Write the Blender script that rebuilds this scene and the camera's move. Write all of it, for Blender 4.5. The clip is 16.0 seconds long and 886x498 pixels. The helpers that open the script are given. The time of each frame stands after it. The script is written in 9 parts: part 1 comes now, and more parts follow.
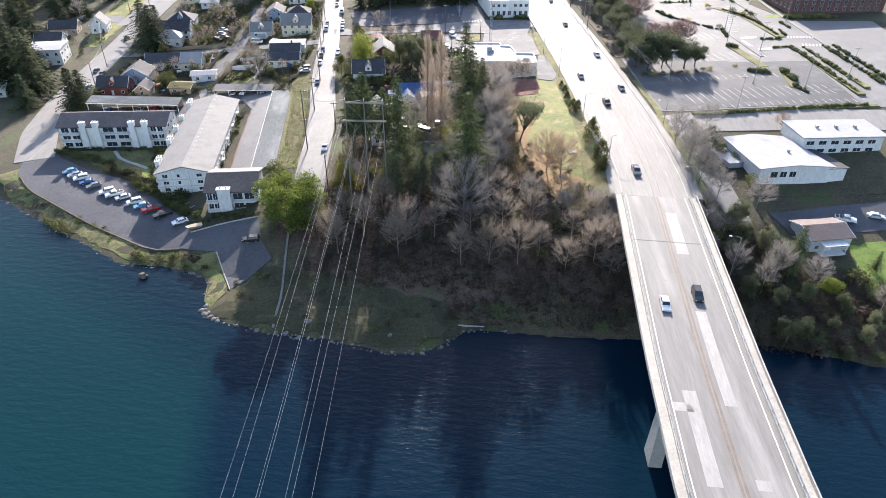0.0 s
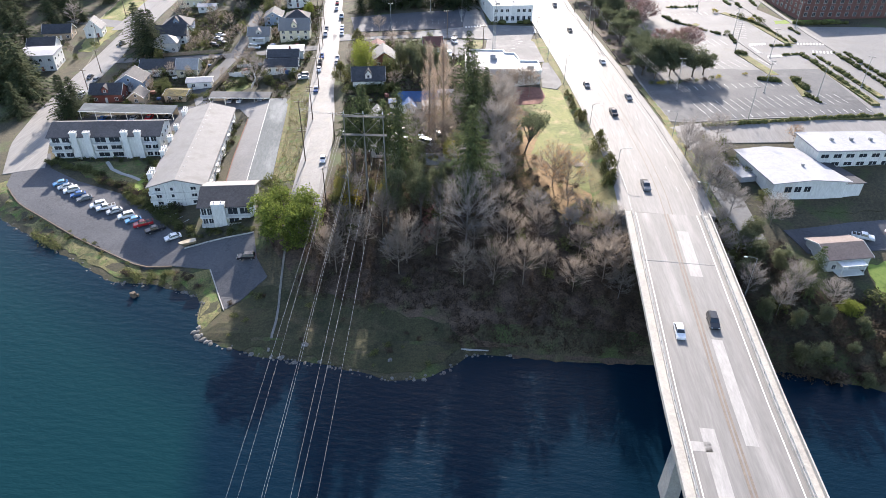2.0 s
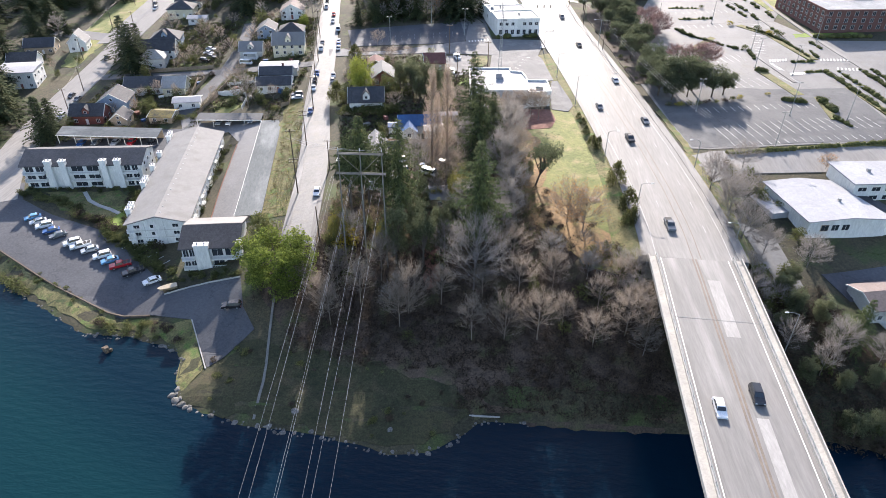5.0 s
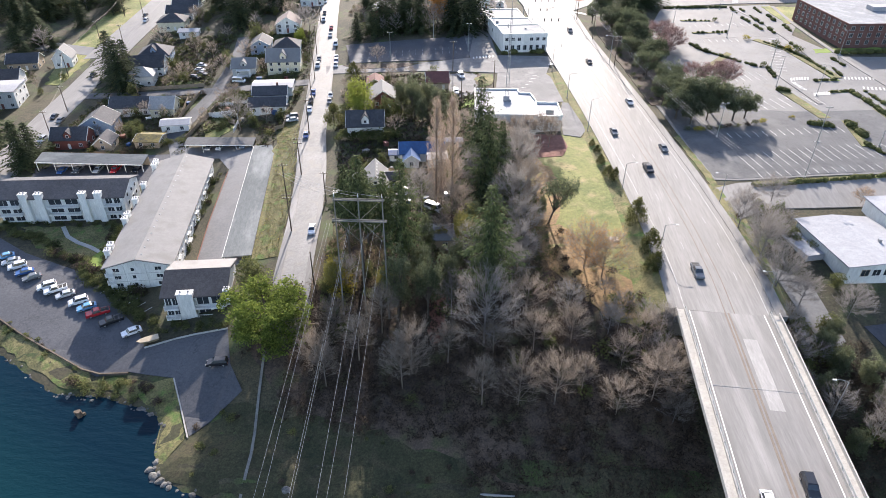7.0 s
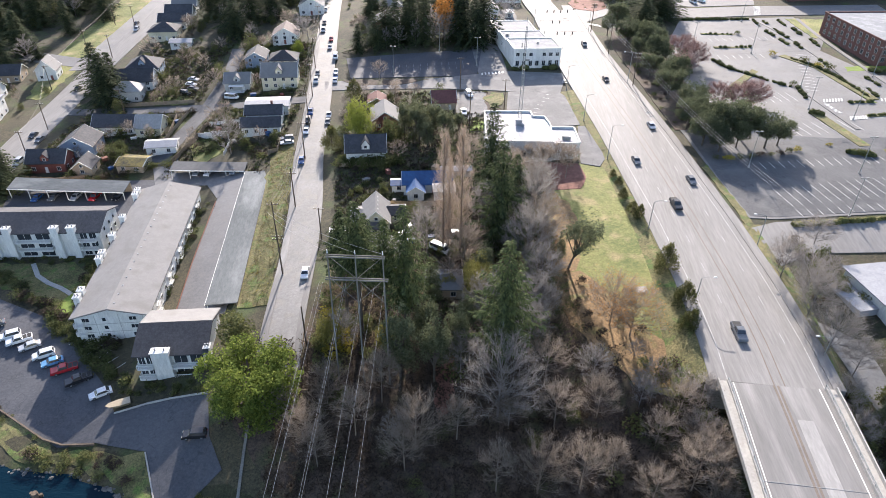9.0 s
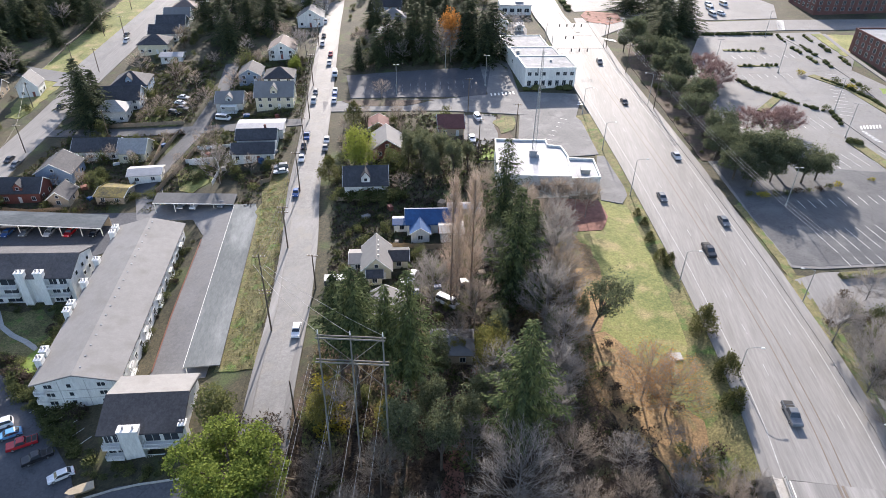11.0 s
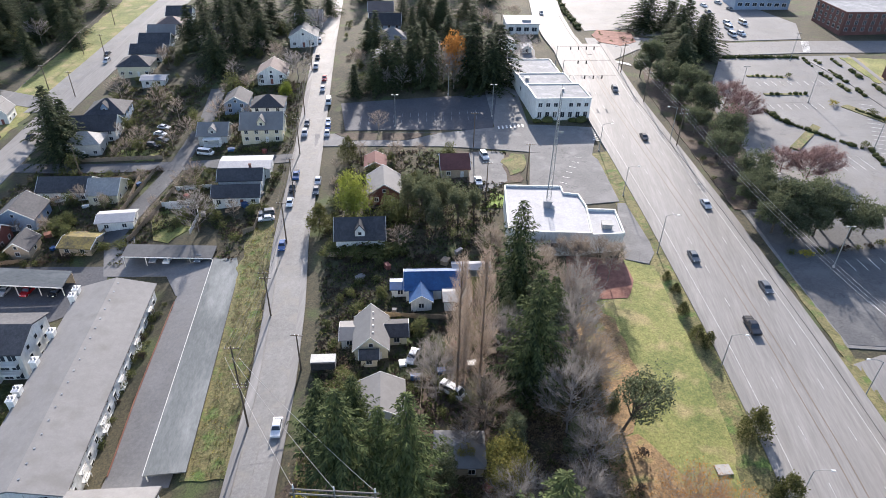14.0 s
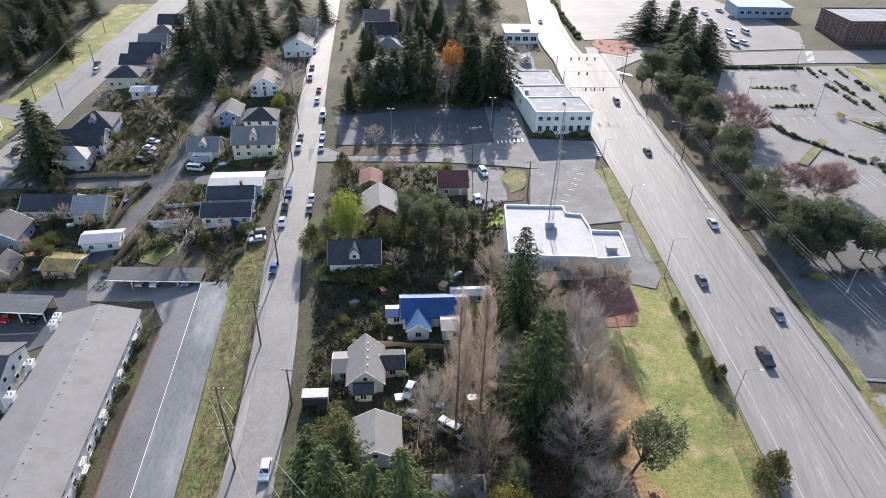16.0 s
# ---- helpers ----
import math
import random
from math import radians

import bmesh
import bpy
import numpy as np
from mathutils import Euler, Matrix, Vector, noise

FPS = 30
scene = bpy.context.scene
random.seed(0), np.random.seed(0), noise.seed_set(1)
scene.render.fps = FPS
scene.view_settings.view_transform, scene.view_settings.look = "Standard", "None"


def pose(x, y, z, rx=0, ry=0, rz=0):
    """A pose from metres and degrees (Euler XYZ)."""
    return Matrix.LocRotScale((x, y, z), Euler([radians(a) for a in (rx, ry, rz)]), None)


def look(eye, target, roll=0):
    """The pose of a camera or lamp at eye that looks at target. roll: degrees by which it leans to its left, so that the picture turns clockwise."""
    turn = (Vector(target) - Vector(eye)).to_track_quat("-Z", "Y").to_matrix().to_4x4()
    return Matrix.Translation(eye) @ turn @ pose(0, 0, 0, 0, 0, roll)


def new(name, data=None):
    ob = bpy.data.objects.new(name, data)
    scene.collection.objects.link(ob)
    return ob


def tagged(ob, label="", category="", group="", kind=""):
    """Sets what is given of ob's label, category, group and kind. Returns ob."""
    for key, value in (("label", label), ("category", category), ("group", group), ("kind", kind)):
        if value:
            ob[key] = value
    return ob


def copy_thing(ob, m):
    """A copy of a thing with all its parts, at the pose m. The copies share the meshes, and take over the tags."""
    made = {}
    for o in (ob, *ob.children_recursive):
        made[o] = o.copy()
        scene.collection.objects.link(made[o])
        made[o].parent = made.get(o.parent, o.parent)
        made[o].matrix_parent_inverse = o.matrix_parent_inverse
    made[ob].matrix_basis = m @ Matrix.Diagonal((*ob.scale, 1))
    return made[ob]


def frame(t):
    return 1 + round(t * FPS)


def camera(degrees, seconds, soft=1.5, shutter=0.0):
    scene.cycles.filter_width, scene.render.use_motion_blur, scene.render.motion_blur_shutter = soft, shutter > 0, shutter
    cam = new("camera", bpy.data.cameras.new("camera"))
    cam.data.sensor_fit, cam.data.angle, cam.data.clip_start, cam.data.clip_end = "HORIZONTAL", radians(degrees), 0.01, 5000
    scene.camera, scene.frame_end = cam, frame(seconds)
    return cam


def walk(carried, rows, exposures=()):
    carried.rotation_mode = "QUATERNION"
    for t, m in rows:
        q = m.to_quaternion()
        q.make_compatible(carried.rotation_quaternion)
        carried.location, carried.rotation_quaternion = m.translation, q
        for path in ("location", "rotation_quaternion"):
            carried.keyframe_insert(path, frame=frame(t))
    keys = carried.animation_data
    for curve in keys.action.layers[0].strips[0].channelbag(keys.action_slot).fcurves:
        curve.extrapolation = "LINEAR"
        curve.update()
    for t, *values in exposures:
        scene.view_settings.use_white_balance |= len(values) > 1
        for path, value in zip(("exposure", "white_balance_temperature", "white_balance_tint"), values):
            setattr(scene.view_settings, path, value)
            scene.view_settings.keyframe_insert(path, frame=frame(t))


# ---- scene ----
cam = camera(68.1, 16.0, soft=0.7)
PATH = [
    (0, (-0.172, -6.79, 105.855), (-0.279, -5.147, 104.719), 0.6),
    (0.5, (-0.394, -5.053, 105.966), (-0.502, -3.41, 104.83), 0.6),
    (1, (-0.83, -3.28, 105.935), (-0.937, -1.636, 104.801), 0.7),
    (1.5, (-1.127, -1.112, 106.241), (-1.234, 0.53, 105.104), 0.7),
    (2, (-1.367, 1.263, 106.11), (-1.474, 2.905, 104.974), 0.7),
    (2.5, (-1.631, 3.731, 105.899), (-1.739, 5.374, 104.764), 0.7),
    (3, (-2.022, 6.7, 105.978), (-2.129, 8.343, 104.841), 0.7),
    (3.5, (-2.562, 9.812, 106.173), (-2.668, 11.454, 105.035), 0.7),
    (4, (-2.987, 13.054, 106.052), (-3.093, 14.697, 104.917), 0.7),
    (6.5, (-6.293, 33.461, 107.411), (-6.395, 35.105, 106.277), 0.6),
    (7, (-6.947, 38.169, 107.563), (-7.05, 39.813, 106.43), 0.6),
    (7.5, (-7.712, 43.172, 107.46), (-7.815, 44.818, 106.328), 0.7),
    (8, (-8.47, 48.186, 107.322), (-8.574, 49.832, 106.19), 0.8),
    (8.5, (-9.051, 53.383, 107.263), (-9.157, 55.027, 106.129), 0.8),
    (9, (-9.783, 58.537, 107.059), (-9.891, 60.181, 105.926), 0.9),
    (11.5, (-13.373, 83.934, 107.227), (-13.487, 85.579, 106.095), 1.2),
    (12, (-14.0, 88.71, 107.345), (-14.114, 90.355, 106.213), 1.3),
    (12.5, (-14.549, 92.961, 107.483), (-14.663, 94.606, 106.351), 1.4),
    (13, (-15.028, 97.078, 107.808), (-15.141, 98.724, 106.677), 1.3),
    (13.5, (-15.552, 100.711, 108.17), (-15.664, 102.356, 107.038), 1.4),
    (14, (-15.966, 103.945, 108.397), (-16.076, 105.592, 107.268), 1.4),
    (14.5, (-16.316, 106.733, 108.412), (-16.426, 108.382, 107.286), 1.4),
    (15, (-16.523, 109.034, 108.8), (-16.63, 110.684, 107.674), 1.5),
    (15.5, (-16.716, 110.814, 108.91), (-16.82, 112.465, 107.786), 1.5),
    (16, (-16.802, 112.009, 108.921), (-16.904, 113.661, 107.799), 1.5),
]
walk(cam, [(t, look(eye, target, roll)) for t, eye, target, roll in PATH], [(0, 1.43, 6420, 17.5), (8, 1.29, 6480, 18), (16, 1.06, 6280, 17.5)])

# ---- world, sun ----
SUN_EL, SUN_AZ = 23.0, -3.0
world = bpy.data.worlds.new("sky")
scene.world = world
world.use_nodes = True
wn = world.node_tree.nodes
sky = wn.new("ShaderNodeTexSky")
sky.sky_type, sky.sun_disc = "NISHITA", False
sky.sun_elevation, sky.sun_rotation = radians(SUN_EL), radians(SUN_AZ)
wn["Background"].inputs["Strength"].default_value = 0.14
world.node_tree.links.new(sky.outputs[0], wn["Background"].inputs[0])
sun = new("sun", bpy.data.lights.new("sun", "SUN"))
sun.data.energy, sun.data.angle, sun.data.color = 5.0, radians(0.53), (1.0, 0.93, 0.81)
to_sun = Vector((math.sin(radians(SUN_AZ)) * math.cos(radians(SUN_EL)), math.cos(radians(SUN_AZ)) * math.cos(radians(SUN_EL)), math.sin(radians(SUN_EL))))
sun.rotation_mode = "QUATERNION"
sun.rotation_quaternion = to_sun.to_track_quat("Z", "Y")


# ---- materials ----
def nodes_of(name):
    m = bpy.data.materials.new(name)
    m.use_nodes = True
    return m, m.node_tree.nodes, m.node_tree.links, m.node_tree.nodes["Principled BSDF"]


def mat(name, a, b, rough=0.8, fine=3.0, coarse=0.15, bump=0.2, metal=0.0, spec=0.5, rand=0.0, c=None, stretch=(1, 1, 1), cracks=0.0, grain=0.12):
    """Colours a and b mixed by two scales of noise, patches of c, relief, and a spread from thing to thing."""
    m, n, l, p = nodes_of(name)
    co = n.new("ShaderNodeTexCoord")
    mp = n.new("ShaderNodeMapping")
    mp.inputs["Scale"].default_value = stretch
    l.new(co.outputs["Object"], mp.inputs[0])
    f = n.new("ShaderNodeTexNoise")
    f.inputs["Scale"].default_value, f.inputs["Detail"].default_value, f.inputs["Roughness"].default_value = fine, 4, 0.65
    g = n.new("ShaderNodeTexNoise")
    g.inputs["Scale"].default_value, g.inputs["Detail"].default_value = coarse, 3
    l.new(mp.outputs[0], f.inputs["Vector"]), l.new(mp.outputs[0], g.inputs["Vector"])
    add = n.new("ShaderNodeMath")
    add.operation = "ADD"
    l.new(f.outputs[0], add.inputs[0]), l.new(g.outputs[0], add.inputs[1])
    ramp = n.new("ShaderNodeValToRGB")
    ramp.color_ramp.elements[0].position, ramp.color_ramp.elements[0].color = 0.36, (*a, 1)
    ramp.color_ramp.elements[1].position, ramp.color_ramp.elements[1].color = 0.64, (*b, 1)
    half = n.new("ShaderNodeMath")
    half.operation, half.inputs[1].default_value = "MULTIPLY", 0.5
    l.new(add.outputs[0], half.inputs[0]), l.new(half.outputs[0], ramp.inputs[0])
    col = ramp.outputs[0]
    if c:
        k = n.new("ShaderNodeTexNoise")
        k.inputs["Scale"].default_value, k.inputs["Detail"].default_value = coarse * 2.3, 5
        l.new(mp.outputs[0], k.inputs["Vector"])
        cr = n.new("ShaderNodeValToRGB")
        cr.color_ramp.elements[0].position, cr.color_ramp.elements[1].position = 0.52, 0.68
        l.new(k.outputs[0], cr.inputs[0])
        mx = n.new("ShaderNodeMix")
        mx.data_type = "RGBA"
        mx.inputs[7].default_value = (*c, 1)
        l.new(cr.outputs[0], mx.inputs[0]), l.new(col, mx.inputs[6])
        col = mx.outputs[2]
    if cracks:
        warp = n.new("ShaderNodeMix")
        warp.data_type = "VECTOR"
        warp.inputs[0].default_value = 0.12
        wv = n.new("ShaderNodeTexNoise")
        wv.inputs["Scale"].default_value = 0.35
        l.new(co.outputs["Object"], wv.inputs["Vector"]), l.new(co.outputs["Object"], warp.inputs[4])
        sc = n.new("ShaderNodeVectorMath")
        sc.operation, sc.inputs[3].default_value = "SCALE", 60.0
        l.new(wv.outputs["Color"], sc.inputs[0]), l.new(sc.outputs[0], warp.inputs[5])
        vo = n.new("ShaderNodeTexVoronoi")
        vo.feature = "DISTANCE_TO_EDGE"
        vo.inputs["Scale"].default_value = cracks
        l.new(warp.outputs[1], vo.inputs["Vector"])
        vr = n.new("ShaderNodeMapRange")
        vr.inputs[1].default_value, vr.inputs[2].default_value, vr.inputs[3].default_value, vr.inputs[4].default_value = 0.004, 0.012, 0.78, 1.0
        l.new(vo.outputs["Distance"], vr.inputs[0])
        hc = n.new("ShaderNodeHueSaturation")
        l.new(vr.outputs[0], hc.inputs["Value"]), l.new(col, hc.inputs["Color"])
        col = hc.outputs[0]
    if grain:
        gn = n.new("ShaderNodeTexNoise")
        gn.inputs["Scale"].default_value, gn.inputs["Detail"].default_value, gn.inputs["Roughness"].default_value = 2.6, 3, 0.8
        l.new(mp.outputs[0], gn.inputs["Vector"])
        gr = n.new("ShaderNodeMapRange")
        gr.inputs[1].default_value, gr.inputs[2].default_value, gr.inputs[3].default_value, gr.inputs[4].default_value = 0.32, 0.68, 1 - grain, 1 + grain
        l.new(gn.outputs[0], gr.inputs[0])
        gh = n.new("ShaderNodeHueSaturation")
        l.new(gr.outputs[0], gh.inputs["Value"]), l.new(col, gh.inputs["Color"])
        col = gh.outputs[0]
    if rand:
        oi = n.new("ShaderNodeObjectInfo")
        mr = n.new("ShaderNodeMapRange")
        mr.inputs[3].default_value, mr.inputs[4].default_value = 1 - rand, 1 + rand
        l.new(oi.outputs["Random"], mr.inputs[0])
        hs = n.new("ShaderNodeHueSaturation")
        l.new(mr.outputs[0], hs.inputs["Value"]), l.new(col, hs.inputs["Color"])
        col = hs.outputs[0]
    l.new(col, p.inputs["Base Color"])
    p.inputs["Roughness"].default_value, p.inputs["Metallic"].default_value = rough, metal
    p.inputs["Specular IOR Level"].default_value = spec
    if bump:
        bp = n.new("ShaderNodeBump")
        bp.inputs["Strength"].default_value, bp.inputs["Distance"].default_value = bump, 0.08
        l.new(f.outputs[0], bp.inputs["Height"]), l.new(bp.outputs[0], p.inputs["Normal"])
    return m


def leaf_mat(name, a, b, tr=0.35):
    """Foliage: the colour spreads from clump to clump, light passes through."""
    m, n, l, p = nodes_of(name)
    g = n.new("ShaderNodeNewGeometry")
    oi = n.new("ShaderNodeObjectInfo")
    ad = n.new("ShaderNodeMath")
    ad.operation = "MULTIPLY_ADD"
    ad.inputs[1].default_value, = 0.7,
    half = n.new("ShaderNodeMath")
    half.operation, half.inputs[1].default_value = "MULTIPLY", 0.3
    l.new(oi.outputs["Random"], half.inputs[0])
    l.new(g.outputs["Random Per Island"], ad.inputs[0]), l.new(half.outputs[0], ad.inputs[2])
    r = n.new("ShaderNodeValToRGB")
    r.color_ramp.elements[0].color, r.color_ramp.elements[1].color = (*a, 1), (*b, 1)
    l.new(ad.outputs[0], r.inputs[0]), l.new(r.outputs[0], p.inputs["Base Color"])
    p.inputs["Roughness"].default_value = 0.85
    p.inputs["Specular IOR Level"].default_value = 0.08
    t = n.new("ShaderNodeBsdfTranslucent")
    ms = n.new("ShaderNodeMixShader")
    ms.inputs[0].default_value = tr
    l.new(r.outputs[0], t.inputs[0]), l.new(p.outputs[0], ms.inputs[1]), l.new(t.outputs[0], ms.inputs[2])
    l.new(ms.outputs[0], n["Material Output"].inputs[0])
    return m


def plain(name, a, rough=0.5, metal=0.0, spec=0.5):
    return mat(name, tuple(v * 0.9 for v in a), tuple(min(1, v * 1.08) for v in a), rough, 6.0, 0.6, 0.05, metal, spec)


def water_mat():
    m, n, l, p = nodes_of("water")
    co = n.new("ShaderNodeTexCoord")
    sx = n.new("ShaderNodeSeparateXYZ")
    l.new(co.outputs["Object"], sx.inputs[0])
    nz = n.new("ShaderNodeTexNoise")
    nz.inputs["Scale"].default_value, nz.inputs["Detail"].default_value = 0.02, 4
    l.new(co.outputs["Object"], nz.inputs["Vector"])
    # The wood's shadow on the water, painted as a darker tone past a slanted edge.
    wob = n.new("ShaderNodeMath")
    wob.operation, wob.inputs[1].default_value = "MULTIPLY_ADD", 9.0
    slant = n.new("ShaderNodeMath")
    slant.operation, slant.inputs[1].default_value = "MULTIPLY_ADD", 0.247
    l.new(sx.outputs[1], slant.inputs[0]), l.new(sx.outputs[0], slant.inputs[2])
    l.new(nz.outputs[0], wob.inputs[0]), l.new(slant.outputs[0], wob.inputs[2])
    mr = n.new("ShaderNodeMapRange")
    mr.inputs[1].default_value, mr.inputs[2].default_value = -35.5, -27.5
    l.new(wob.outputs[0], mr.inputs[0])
    # Shade along the bank, painted as a second dark band near the shore.
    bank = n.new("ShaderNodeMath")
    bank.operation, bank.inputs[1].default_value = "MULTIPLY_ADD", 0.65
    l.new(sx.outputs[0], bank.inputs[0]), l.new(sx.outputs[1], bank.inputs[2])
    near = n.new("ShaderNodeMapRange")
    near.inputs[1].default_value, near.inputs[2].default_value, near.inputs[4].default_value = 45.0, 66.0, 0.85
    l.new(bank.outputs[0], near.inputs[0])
    shade_tone = n.new("ShaderNodeMath")
    shade_tone.operation = "MAXIMUM"
    l.new(mr.outputs[0], shade_tone.inputs[0]), l.new(near.outputs[0], shade_tone.inputs[1])
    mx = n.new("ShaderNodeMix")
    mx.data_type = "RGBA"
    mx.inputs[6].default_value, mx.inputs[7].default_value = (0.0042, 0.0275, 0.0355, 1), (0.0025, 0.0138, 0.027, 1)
    l.new(shade_tone.outputs[0], mx.inputs[0]), l.new(mx.outputs[2], p.inputs["Base Color"])
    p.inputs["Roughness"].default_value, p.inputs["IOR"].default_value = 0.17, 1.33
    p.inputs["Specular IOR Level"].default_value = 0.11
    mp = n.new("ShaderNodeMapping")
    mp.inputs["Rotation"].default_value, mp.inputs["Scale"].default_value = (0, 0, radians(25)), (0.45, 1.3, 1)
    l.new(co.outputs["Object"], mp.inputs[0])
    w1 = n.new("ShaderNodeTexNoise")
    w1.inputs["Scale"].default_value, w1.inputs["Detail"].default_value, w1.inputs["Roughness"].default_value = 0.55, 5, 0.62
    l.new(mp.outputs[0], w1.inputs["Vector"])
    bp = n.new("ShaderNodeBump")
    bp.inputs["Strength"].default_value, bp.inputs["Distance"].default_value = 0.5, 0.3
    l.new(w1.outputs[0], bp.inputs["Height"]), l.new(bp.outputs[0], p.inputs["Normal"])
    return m


